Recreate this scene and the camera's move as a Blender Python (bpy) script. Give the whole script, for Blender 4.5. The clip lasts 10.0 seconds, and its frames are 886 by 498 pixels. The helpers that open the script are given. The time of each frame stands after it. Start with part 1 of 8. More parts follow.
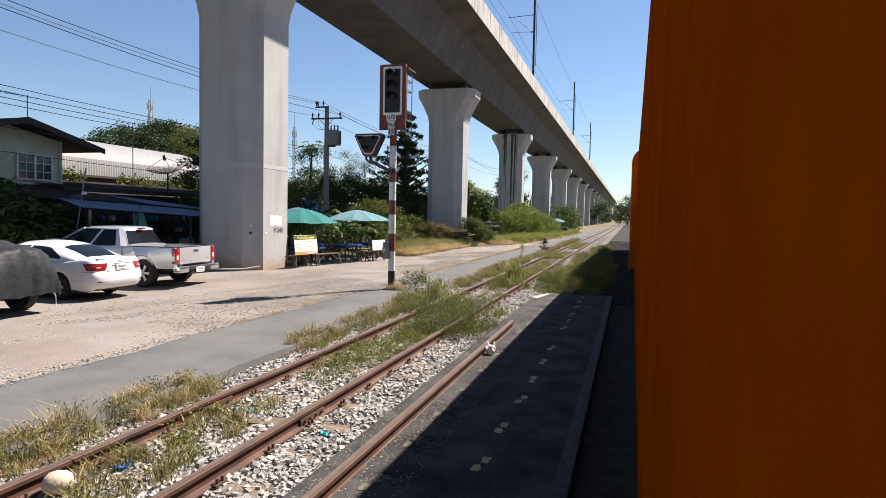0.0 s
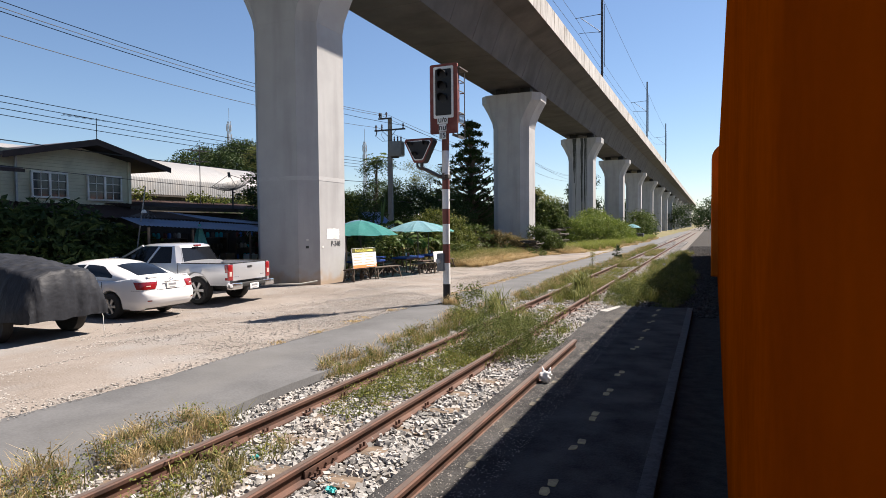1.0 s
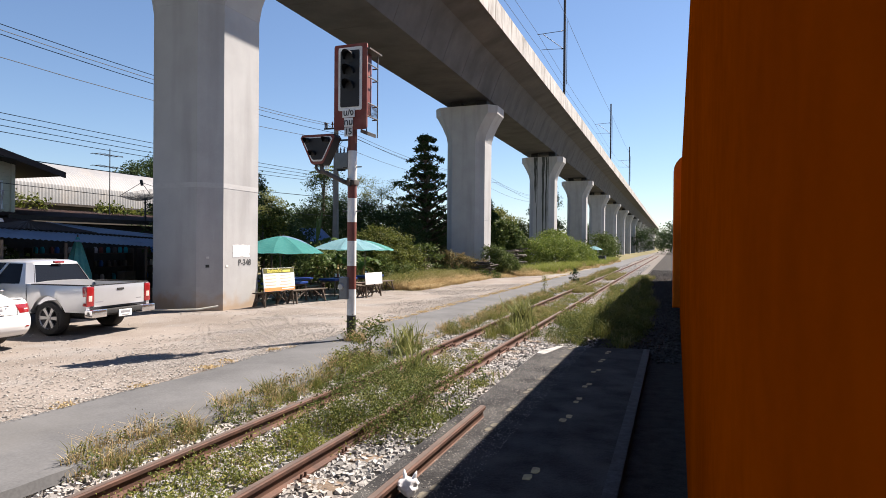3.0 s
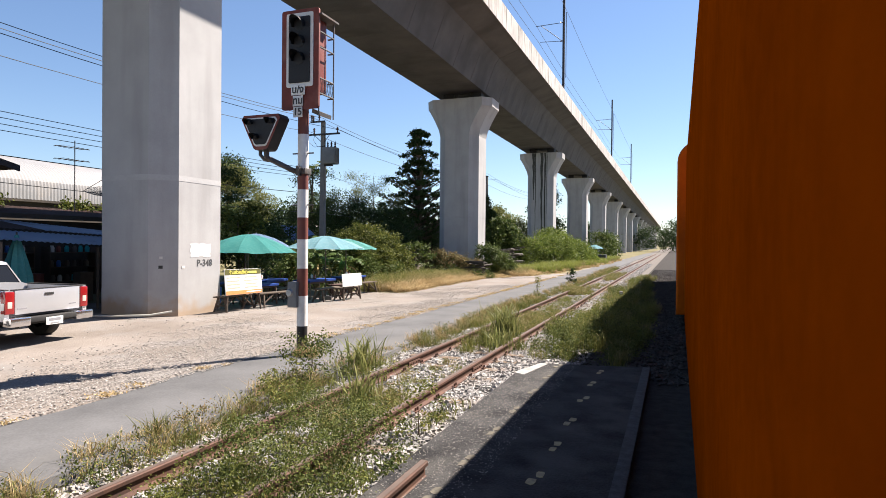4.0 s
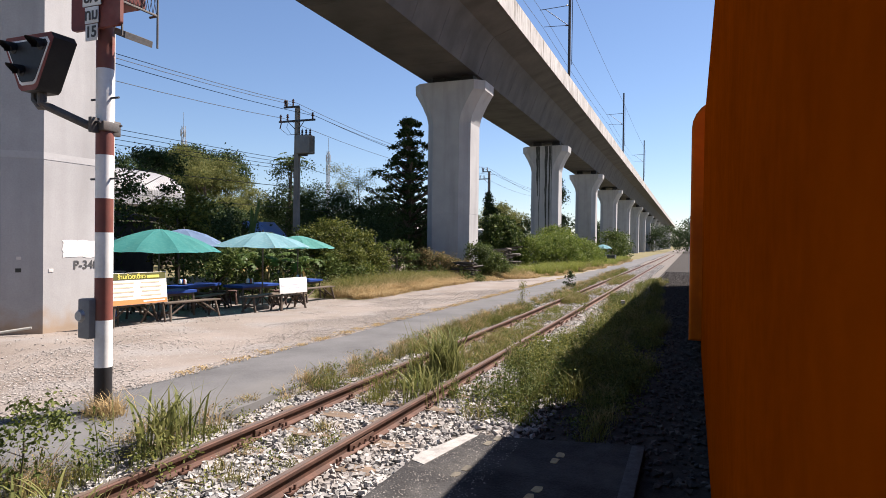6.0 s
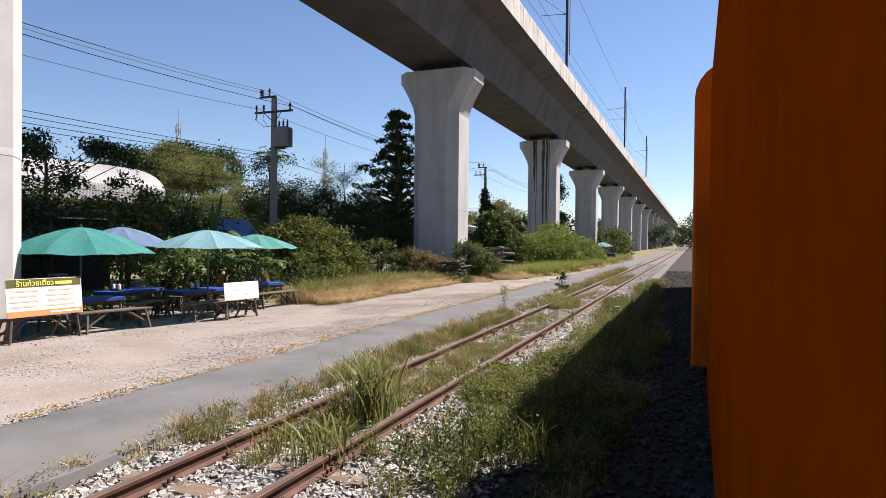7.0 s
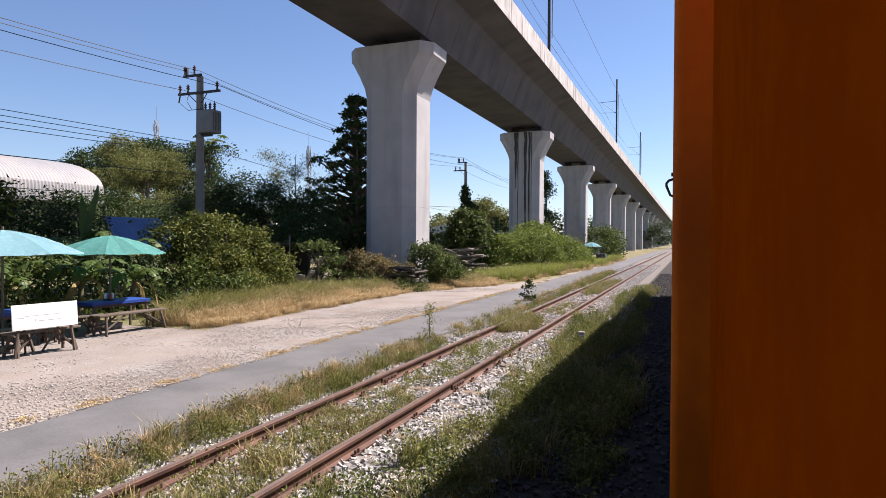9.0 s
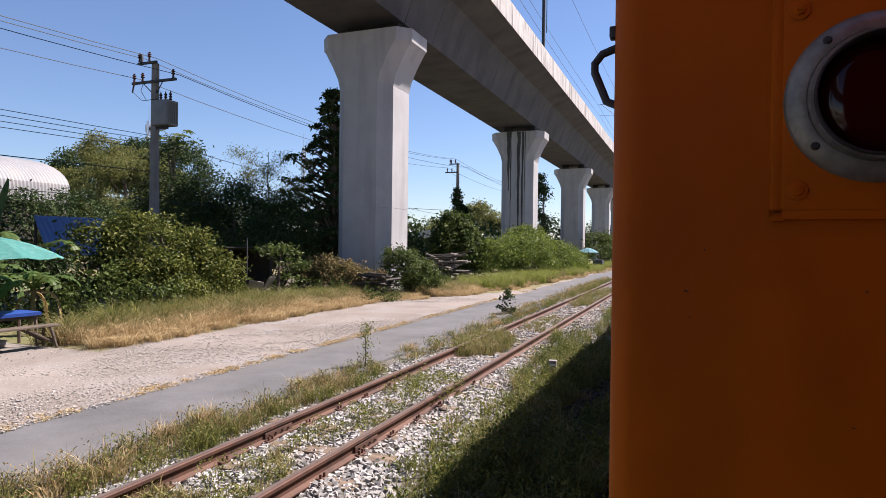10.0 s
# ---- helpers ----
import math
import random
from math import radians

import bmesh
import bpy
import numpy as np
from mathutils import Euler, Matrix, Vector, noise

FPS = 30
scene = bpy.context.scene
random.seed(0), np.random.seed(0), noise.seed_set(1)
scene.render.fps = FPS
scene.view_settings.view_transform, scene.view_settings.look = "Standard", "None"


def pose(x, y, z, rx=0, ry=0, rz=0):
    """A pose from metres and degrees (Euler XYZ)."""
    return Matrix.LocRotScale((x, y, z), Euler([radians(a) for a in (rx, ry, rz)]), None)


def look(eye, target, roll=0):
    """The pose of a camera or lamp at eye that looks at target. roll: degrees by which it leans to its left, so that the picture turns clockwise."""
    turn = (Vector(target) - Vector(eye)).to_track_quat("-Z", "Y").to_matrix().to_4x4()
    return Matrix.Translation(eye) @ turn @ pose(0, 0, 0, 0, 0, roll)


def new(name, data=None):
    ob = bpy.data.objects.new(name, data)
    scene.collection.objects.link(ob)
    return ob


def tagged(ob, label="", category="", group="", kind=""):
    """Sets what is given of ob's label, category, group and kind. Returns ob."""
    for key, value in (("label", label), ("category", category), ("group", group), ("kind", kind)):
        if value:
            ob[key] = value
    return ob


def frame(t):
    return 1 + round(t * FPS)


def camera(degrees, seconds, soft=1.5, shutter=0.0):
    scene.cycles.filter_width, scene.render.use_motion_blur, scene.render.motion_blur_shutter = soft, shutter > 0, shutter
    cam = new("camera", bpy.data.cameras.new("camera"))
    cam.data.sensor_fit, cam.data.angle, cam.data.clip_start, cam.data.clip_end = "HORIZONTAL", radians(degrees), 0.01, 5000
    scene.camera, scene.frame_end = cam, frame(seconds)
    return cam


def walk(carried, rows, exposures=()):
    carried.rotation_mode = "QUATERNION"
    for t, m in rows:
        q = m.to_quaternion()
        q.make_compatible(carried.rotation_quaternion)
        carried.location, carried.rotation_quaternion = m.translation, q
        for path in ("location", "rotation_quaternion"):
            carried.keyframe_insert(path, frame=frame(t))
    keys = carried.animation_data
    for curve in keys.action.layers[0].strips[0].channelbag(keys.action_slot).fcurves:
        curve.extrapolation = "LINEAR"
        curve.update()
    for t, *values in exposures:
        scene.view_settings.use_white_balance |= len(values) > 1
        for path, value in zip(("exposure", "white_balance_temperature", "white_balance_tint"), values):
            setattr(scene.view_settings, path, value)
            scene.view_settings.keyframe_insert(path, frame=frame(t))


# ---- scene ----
cam = camera(70.9, 10.0, soft=0.7)
PATH = [
    (0, (0.224, 0.306, 1.852), (-0.347, 2.22, 1.747), 1.1),
    (0.5, (0.244, 0.86, 1.847), (-0.431, 2.74, 1.738), 1.2),
    (1, (0.229, 1.46, 1.822), (-0.561, 3.296, 1.748), -0.5),
    (1.5, (0.241, 2.173, 1.829), (-0.406, 4.064, 1.76), -0.3),
    (2, (0.231, 2.899, 1.805), (-0.415, 4.791, 1.768), -0.1),
    (2.5, (0.252, 3.646, 1.803), (-0.427, 5.528, 1.79), 0.0),
    (2.7, (0.252, 3.974, 1.794), (-0.433, 5.853, 1.786), 0.3),
    (3.8, (0.222, 5.911, 1.815), (-0.483, 7.782, 1.794), 0.4),
    (4, (0.213, 6.289, 1.819), (-0.486, 8.163, 1.802), 0.5),
    (4.5, (0.206, 7.247, 1.805), (-0.492, 9.121, 1.799), 0.9),
    (5, (0.221, 8.208, 1.784), (-0.5, 10.074, 1.773), 1.2),
    (5.5, (0.232, 9.234, 1.779), (-0.48, 11.103, 1.764), 1.1),
    (5.7, (0.236, 9.651, 1.786), (-0.488, 11.515, 1.766), 0.9),
    (6.8, (0.232, 12.069, 1.848), (-0.513, 13.925, 1.829), 0.6),
    (7, (0.244, 12.522, 1.852), (-0.501, 14.378, 1.825), 0.6),
    (7.5, (0.292, 13.669, 1.856), (-0.461, 15.521, 1.83), 0.8),
    (8, (0.29, 14.888, 1.863), (-0.44, 16.75, 1.833), 1.1),
    (8.5, (0.291, 16.065, 1.878), (-0.417, 17.935, 1.839), 0.2),
    (9, (0.327, 17.308, 1.897), (-0.408, 19.167, 1.871), 0.3),
    (9.5, (0.33, 18.586, 1.905), (-0.397, 20.449, 1.895), 0.7),
    (10, (0.362, 19.88, 1.911), (-0.377, 21.739, 1.899), 0.7),
]
walk(cam, [(t, look(eye, target, roll)) for t, eye, target, roll in PATH], [(0.0, 1.38, 6400, 13), (3.2, 1.52, 6420, 14), (4.2, 1.66, 6380, 14), (4.8, 1.59, 6380, 14), (5.6, 1.46, 6350, 16), (7.0, 1.4, 6300, 18), (8.5, 1.46, 6240, 20), (10.0, 1.42, 6150, 21)])

# ---------------------------------------------------------------- daylight
SUN_TO = Vector((2.65, 3.6, 5.57)).normalized()
world = bpy.data.worlds.new("sky")
scene.world = world
world.use_nodes = True
_wt = world.node_tree
_sky = _wt.nodes.new("ShaderNodeTexSky")
_sky.sky_type = "NISHITA"
_sky.sun_disc = False
_sky.sun_elevation = math.asin(SUN_TO.z)
_sky.sun_rotation = math.atan2(SUN_TO.x, SUN_TO.y)
_sky.air_density, _sky.dust_density, _sky.ozone_density = 1.0, 0.16, 3.9
_wt.nodes["Background"].inputs[1].default_value = 0.05
_wt.links.new(_sky.outputs[0], _wt.nodes["Background"].inputs[0])
_sun = bpy.data.lights.new("sun", "SUN")
_sun.energy, _sun.angle, _sun.color = 5.0, radians(0.55), (1.0, 0.9, 0.77)
new("sun", _sun).matrix_world = look((30, 40, 60), Vector((30, 40, 60)) - SUN_TO)

# ---------------------------------------------------------------- materials
def mat(name, a, b=None, rough=0.8, metal=0.0, scale=3.0, fine=40.0, bump=0.2, stretch=(1, 1, 1), spec=0.4, island=0.0,
        objvar=0.0, stain=None, stain_scale=1.0, stain_amount=0.5, stain_stretch=(1, 1, 1), leaf=0.0, detail=6.0, coat=0.0, dist=0.01):
    """A procedural surface: two colours mixed by noise at two scales, optional stains, random variation and bump."""
    m = bpy.data.materials.new(name)
    m.use_nodes = True
    nt = m.node_tree
    n, l = nt.nodes, nt.links
    p = n["Principled BSDF"]
    b = b or tuple(c * 0.75 for c in a)
    tc = n.new("ShaderNodeTexCoord")
    mp = n.new("ShaderNodeMapping")
    mp.inputs["Scale"].default_value = stretch
    l.new(tc.outputs["Object"], mp.inputs[0])
    n1 = n.new("ShaderNodeTexNoise")
    n1.inputs["Scale"].default_value, n1.inputs["Detail"].default_value, n1.inputs["Roughness"].default_value = scale, detail, 0.62
    n2 = n.new("ShaderNodeTexNoise")
    n2.inputs["Scale"].default_value, n2.inputs["Detail"].default_value = fine, 3.0
    l.new(mp.outputs[0], n1.inputs[0])
    l.new(mp.outputs[0], n2.inputs[0])
    add = n.new("ShaderNodeMath")
    add.operation = "MULTIPLY_ADD"
    add.inputs[1].default_value = 0.45
    l.new(n2.outputs[0], add.inputs[0])
    sub = n.new("ShaderNodeMath")
    sub.operation = "SUBTRACT"
    sub.inputs[1].default_value = 0.225
    l.new(n1.outputs[0], sub.inputs[0])
    l.new(sub.outputs[0], add.inputs[2])
    fac = add
    if island or objvar:
        if island:
            src = n.new("ShaderNodeNewGeometry").outputs["Random Per Island"]
        else:
            src = n.new("ShaderNodeObjectInfo").outputs["Random"]
        w = island or objvar
        mm = n.new("ShaderNodeMix")
        mm.inputs[0].default_value = w
        l.new(add.outputs[0], mm.inputs[2])
        l.new(src, mm.inputs[3])
        fac = mm
    ramp = n.new("ShaderNodeValToRGB")
    lo, hi = (0.3, 0.7) if not (island or objvar) else (0.12, 0.88)
    ramp.color_ramp.elements[0].position, ramp.color_ramp.elements[1].position = lo, hi
    ramp.color_ramp.elements[0].color, ramp.color_ramp.elements[1].color = (*a, 1), (*b, 1)
    l.new(fac.outputs[0], ramp.inputs[0])
    col = ramp.outputs[0]
    if stain:
        ms = n.new("ShaderNodeMapping")
        ms.inputs["Scale"].default_value = stain_stretch
        l.new(tc.outputs["Object"], ms.inputs[0])
        ns = n.new("ShaderNodeTexNoise")
        ns.inputs["Scale"].default_value, ns.inputs["Detail"].default_value = stain_scale, 8.0
        l.new(ms.outputs[0], ns.inputs[0])
        rs = n.new("ShaderNodeValToRGB")
        rs.color_ramp.elements[0].position, rs.color_ramp.elements[1].position = 0.5, 0.68
        rs.color_ramp.elements[1].color = (stain_amount,) * 3 + (1,)
        l.new(ns.outputs[0], rs.inputs[0])
        mx = n.new("ShaderNodeMix")
        mx.data_type = "RGBA"
        l.new(rs.outputs[0], mx.inputs[0])
        l.new(col, mx.inputs[6])
        mx.inputs[7].default_value = (*stain, 1)
        col = mx.outputs[2]
    l.new(col, p.inputs["Base Color"])
    p.inputs["Roughness"].default_value, p.inputs["Metallic"].default_value = rough, metal
    p.inputs["Specular IOR Level"].default_value = spec
    p.inputs["Coat Weight"].default_value = coat
    if bump:
        bp = n.new("ShaderNodeBump")
        bp.inputs["Strength"].default_value, bp.inputs["Distance"].default_value = bump, dist
        l.new(add.outputs[0], bp.inputs["Height"])
        l.new(bp.outputs[0], p.inputs["Normal"])
    if leaf:
        p.inputs["Specular IOR Level"].default_value = min(spec, 0.15)
        tr = n.new("ShaderNodeBsdfTranslucent")
        l.new(col, tr.inputs[0])
        ms = n.new("ShaderNodeMixShader")
        ms.inputs[0].default_value = leaf
        l.new(p.outputs[0], ms.inputs[1])
        l.new(tr.outputs[0], ms.inputs[2])
        l.new(ms.outputs[0], n["Material Output"].inputs[0])
    return m


def glass(name, tint, rough=0.03, mixin=0.75):
    """Tinted glass: a dark body under a clear reflecting skin."""
    m = bpy.data.materials.new(name)
    m.use_nodes = True
    p = m.node_tree.nodes["Principled BSDF"]
    p.inputs["Base Color"].default_value = (*tint, 1)
    p.inputs["Roughness"].default_value = rough
    p.inputs["IOR"].default_value = 1.45
    p.inputs["Specular IOR Level"].default_value = 0.35
    p.inputs["Transmission Weight"].default_value = 1 - mixin
    return m


M = {}
M["dirt"] = mat("yard_dirt", (0.245, 0.219, 0.197), (0.16, 0.138, 0.12), rough=0.95, scale=0.55, fine=34, bump=0.85, dist=0.03, spec=0.1,
                stain=(0.22, 0.212, 0.204), stain_scale=0.8, stain_amount=0.75, detail=10)
M["far_dirt"] = mat("verge_soil", (0.2, 0.16, 0.1), (0.1, 0.11, 0.045), rough=0.95, scale=0.4, fine=8, bump=0.4, spec=0.1)
M["asphalt"] = mat("old_asphalt", (0.126, 0.127, 0.13), (0.078, 0.079, 0.081), rough=0.9, scale=0.9, fine=42, bump=0.35, dist=0.004, spec=0.25,
                   stain=(0.125, 0.122, 0.116), stain_scale=0.7, stain_amount=0.55, stain_stretch=(1.3, 0.3, 1))
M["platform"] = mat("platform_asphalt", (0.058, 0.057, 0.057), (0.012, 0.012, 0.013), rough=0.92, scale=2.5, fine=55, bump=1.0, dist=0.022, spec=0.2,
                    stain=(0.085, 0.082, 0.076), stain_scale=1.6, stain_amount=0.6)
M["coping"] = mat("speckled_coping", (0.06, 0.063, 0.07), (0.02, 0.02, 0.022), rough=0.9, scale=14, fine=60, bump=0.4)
M["subsoil"] = mat("ballast_bed", (0.2, 0.185, 0.17), (0.085, 0.075, 0.066), rough=0.95, scale=6, fine=60, bump=0.8, dist=0.03, spec=0.1)
M["stone"] = mat("ballast_stone", (0.43, 0.418, 0.4), (0.12, 0.118, 0.115), rough=0.85, scale=9, fine=90, bump=0.3, spec=0.3, island=0.6,
                 stain=(0.33, 0.27, 0.22), stain_scale=1.3, stain_amount=0.35)
# Soil and stone by the train, with its shade put into both colours.
M["shaded_soil"] = mat("shade_dark_soil", (0.06, 0.055, 0.05), (0.025, 0.023, 0.021), rough=0.95, scale=6, fine=60, bump=0.8, dist=0.03, spec=0.1)
M["stone_shaded"] = mat("shade_dark_ballast", (0.1, 0.094, 0.088), (0.03, 0.028, 0.027), rough=0.9, scale=9, fine=90, bump=0.3, spec=0.15, island=0.6)
M["pebble"] = mat("yard_gravel", (0.35, 0.33, 0.308), (0.2, 0.185, 0.17), rough=0.9, scale=9, fine=90, bump=0.2, spec=0.2, island=0.7)
M["rust"] = mat("rusty_rail", (0.115, 0.056, 0.038), (0.05, 0.029, 0.023), rough=0.75, metal=0.15, scale=4, fine=70, bump=0.4, dist=0.004, spec=0.35,
                stain=(0.15, 0.085, 0.06), stain_scale=2.5, stain_amount=0.6, stain_stretch=(1, 0.3, 1))
M["rail_head"] = mat("dull_rail_head", (0.17, 0.125, 0.1), (0.11, 0.08, 0.066), rough=0.5, metal=0.35, scale=3, fine=80, bump=0.15, spec=0.5)
M["sleeper"] = mat("timber_sleeper", (0.2, 0.15, 0.11), (0.09, 0.07, 0.055), rough=0.9, scale=3, fine=40, bump=0.6, stretch=(0.4, 5, 5), spec=0.15)
M["concrete"] = mat("pier_concrete", (0.41, 0.408, 0.405), (0.33, 0.328, 0.326), rough=0.85, scale=0.7, fine=35, bump=0.12, dist=0.006, spec=0.25,
                    stain=(0.25, 0.245, 0.238), stain_scale=0.8, stain_amount=0.45, stain_stretch=(2.0, 2.0, 0.22), detail=9)
M["girder_joint"] = mat("girder_joint", (0.1, 0.098, 0.097), (0.06, 0.059, 0.06), rough=0.9, scale=2, fine=20, bump=0.1)
# Well below the pier concrete: shade under the deck is put into this colour.
M["girder"] = mat("shade_dark_girder_concrete", (0.105, 0.103, 0.104), (0.068, 0.067, 0.069), rough=0.85, scale=0.6, fine=25, bump=0.15, dist=0.008, spec=0.25,
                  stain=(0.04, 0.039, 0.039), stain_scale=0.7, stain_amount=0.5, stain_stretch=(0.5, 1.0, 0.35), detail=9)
M["parapet"] = mat("parapet_concrete", (0.5, 0.485, 0.46), (0.34, 0.33, 0.31), rough=0.85, scale=0.8, fine=30, bump=0.15, spec=0.25,
                   stain=(0.12, 0.105, 0.085), stain_scale=2.2, stain_amount=0.85, stain_stretch=(1, 1.4, 0.25), detail=9)
M["streak"] = mat("black_water_streak", (0.07, 0.072, 0.065), (0.03, 0.033, 0.03), rough=0.8, scale=3, fine=20, bump=0.1)
M["seam"] = mat("pale_casting_seam", (0.43, 0.428, 0.425), (0.36, 0.358, 0.355), rough=0.9, scale=2, fine=20, bump=0.1)
M["worn_white"] = mat("worn_white_paint", (0.36, 0.352, 0.335), (0.2, 0.195, 0.185), rough=0.8, scale=8, fine=50, bump=0.2)
def mud_mat():
    """Brown splashed soil that thins out upwards in ragged tongues over bare concrete."""
    m = mat("mud_splash_band", (0.41, 0.408, 0.405), (0.33, 0.328, 0.326), rough=0.9, scale=0.7, fine=35, bump=0.12, dist=0.006, spec=0.2)
    nt = m.node_tree
    n, l = nt.nodes, nt.links
    p = n["Principled BSDF"]
    tc = n.new("ShaderNodeTexCoord")
    sep = n.new("ShaderNodeSeparateXYZ")
    l.new(tc.outputs["Object"], sep.inputs[0])
    ns = n.new("ShaderNodeTexNoise")
    ns.inputs["Scale"].default_value, ns.inputs["Detail"].default_value = 1.6, 8.0
    l.new(tc.outputs["Object"], ns.inputs[0])
    a = n.new("ShaderNodeMath")
    a.operation = "MULTIPLY_ADD"
    a.inputs[1].default_value = 1.5
    l.new(ns.outputs[0], a.inputs[0])
    l.new(sep.outputs["Z"], a.inputs[2])
    r = n.new("ShaderNodeValToRGB")
    r.color_ramp.elements[0].position, r.color_ramp.elements[1].position = 0.72, 1.0
    r.color_ramp.elements[0].color, r.color_ramp.elements[1].color = (0.75, 0.75, 0.75, 1), (0, 0, 0, 1)
    d = n.new("ShaderNodeMath")
    d.operation = "MULTIPLY"
    d.inputs[1].default_value = 0.74
    l.new(a.outputs[0], d.inputs[0])
    l.new(d.outputs[0], r.inputs[0])
    mx = n.new("ShaderNodeMix")
    mx.data_type = "RGBA"
    l.new(r.outputs[0], mx.inputs[0])
    l.new(p.inputs["Base Color"].links[0].from_socket, mx.inputs[6])
    mx.inputs[7].default_value = (0.33, 0.23, 0.14, 1)
    l.new(mx.outputs[2], p.inputs["Base Color"])
    return m


M["mud"] = mud_mat()
M["chip"] = mat("patched_mortar", (0.62, 0.6, 0.57), (0.52, 0.5, 0.47), rough=0.9, scale=3, fine=40, bump=0.1)
M["black"] = mat("black_rubber", (0.02, 0.02, 0.021), (0.035, 0.034, 0.033), rough=0.75, scale=6, fine=50, bump=0.1, spec=0.3)
# Dark surfaces, and walls whose shade is put into the colour.
M["dark"] = mat("dark_and_shaded_surface", (0.035, 0.03, 0.026), (0.06, 0.05, 0.04), rough=0.9, scale=2, fine=20, bump=0.1)
M["steel"] = mat("galvanised_steel", (0.42, 0.43, 0.44), (0.3, 0.31, 0.32), rough=0.45, metal=0.7, scale=5, fine=60, bump=0.05, spec=0.5)
M["dark_steel"] = mat("weathered_dark_steel", (0.06, 0.062, 0.068), (0.035, 0.035, 0.04), rough=0.6, metal=0.4, scale=5, fine=50, bump=0.05)
M["signal_iron"] = mat("dull_signal_ironwork", (0.13, 0.125, 0.12), (0.07, 0.065, 0.06), rough=0.65, metal=0.3, scale=5, fine=50, bump=0.1, stain=(0.12, 0.07, 0.045), stain_scale=6, stain_amount=0.5)
M["wire"] = mat("line_wire", (0.025, 0.025, 0.028), (0.04, 0.04, 0.04), rough=0.6, bump=0)
M["orange"] = mat("orange_coach_paint", (0.47, 0.104, 0.0), (0.36, 0.074, 0.0), rough=0.55, scale=1.2, fine=9, bump=0.05, dist=0.004, spec=0.1,
                  stain=(0.26, 0.054, 0.002), stain_scale=2.2, stain_amount=0.5, stain_stretch=(1.6, 1.6, 0.5))
# Darker copy of the railcar orange, with the coach side's shade in the colour.
M["orange_shaded"] = mat("shade_dark_orange_paint", (0.305, 0.052, 0.0), (0.215, 0.035, 0.0), rough=1.0, scale=1.0, fine=11, bump=0.06, dist=0.004, spec=0.0,
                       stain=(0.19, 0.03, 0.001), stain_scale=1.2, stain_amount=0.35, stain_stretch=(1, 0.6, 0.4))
M["roof_grey"] = mat("coach_roof_grey", (0.3, 0.3, 0.3), (0.2, 0.2, 0.2), rough=0.7, scale=1.5, fine=20, bump=0.1)
M["scuff"] = mat("paint_chip_rust", (0.09, 0.035, 0.015), (0.05, 0.022, 0.012), rough=0.85, scale=20, fine=90, bump=0.1)
M["ring"] = mat("scuffed_lamp_ring", (0.27, 0.265, 0.25), (0.12, 0.118, 0.11), rough=0.45, metal=0.5, scale=14, fine=70, bump=0.25, dist=0.003,
                stain=(0.1, 0.085, 0.06), stain_scale=9, stain_amount=0.8)
M["lens"] = glass("dark_red_lens", (0.035, 0.003, 0.004), 0.08, 0.9)
M["sig_red"] = mat("faded_red_paint", (0.21, 0.045, 0.034), (0.14, 0.034, 0.027), rough=0.6, scale=4, fine=30, bump=0.08,
                   stain=(0.27, 0.13, 0.1), stain_scale=3, stain_amount=0.5)
M["sig_black"] = mat("signal_black", (0.012, 0.012, 0.014), (0.02, 0.02, 0.022), rough=0.55, scale=5, fine=40, bump=0.05)
M["white"] = mat("white_paint", (0.78, 0.78, 0.76), (0.66, 0.66, 0.64), rough=0.55, scale=3, fine=30, bump=0.05,
                 stain=(0.5, 0.47, 0.42), stain_scale=3, stain_amount=0.5)
M["pole_red"] = mat("brown_red_band", (0.2, 0.062, 0.045), (0.15, 0.052, 0.04), rough=0.6, scale=6, fine=40, bump=0.1, stain=(0.18, 0.09, 0.06), stain_scale=5, stain_amount=0.6)
M["lettering"] = mat("dark_lettering", (0.05, 0.052, 0.055), (0.09, 0.09, 0.09), rough=0.8, scale=12, fine=60, bump=0)
M["yellow"] = mat("worn_yellow_paint", (0.46, 0.39, 0.2), (0.24, 0.2, 0.12), rough=0.8, scale=10, fine=60, bump=0.2)
M["yellow_faded"] = mat("faded_paint_trace", (0.15, 0.135, 0.1), (0.06, 0.056, 0.048), rough=0.9, scale=14, fine=60, bump=0.2)
M["scrap_teal"] = mat("turquoise_plastic_scrap", (0.05, 0.4, 0.42), (0.08, 0.5, 0.5), rough=0.4, bump=0)
M["bag"] = mat("white_plastic_bag", (0.82, 0.82, 0.82), (0.7, 0.7, 0.72), rough=0.4, scale=8, fine=40, bump=0.3, leaf=0.2)
M["rock"] = mat("pale_boulder", (0.55, 0.46, 0.36), (0.42, 0.34, 0.26), rough=0.9, scale=6, fine=40, bump=0.6, dist=0.02)
M["car_white"] = mat("white_car_paint", (0.7, 0.7, 0.7), (0.66, 0.66, 0.66), rough=0.25, scale=1, fine=5, bump=0, spec=0.5, coat=0.6)
M["car_silver"] = mat("silver_car_paint", (0.58, 0.59, 0.61), (0.52, 0.53, 0.55), rough=0.32, metal=0.55, scale=1, fine=300, bump=0, coat=0.6)
M["car_glass"] = glass("tinted_car_glass", (0.008, 0.009, 0.011), 0.1, 0.97)
M["tail_red"] = mat("red_tail_lamp", (0.28, 0.012, 0.014), (0.2, 0.01, 0.012), rough=0.15, scale=8, fine=60, bump=0.1, coat=0.8)
M["tail_clear"] = mat("clear_lamp_strip", (0.65, 0.5, 0.45), (0.55, 0.4, 0.36), rough=0.15, scale=8, fine=40, bump=0.05, coat=0.8)
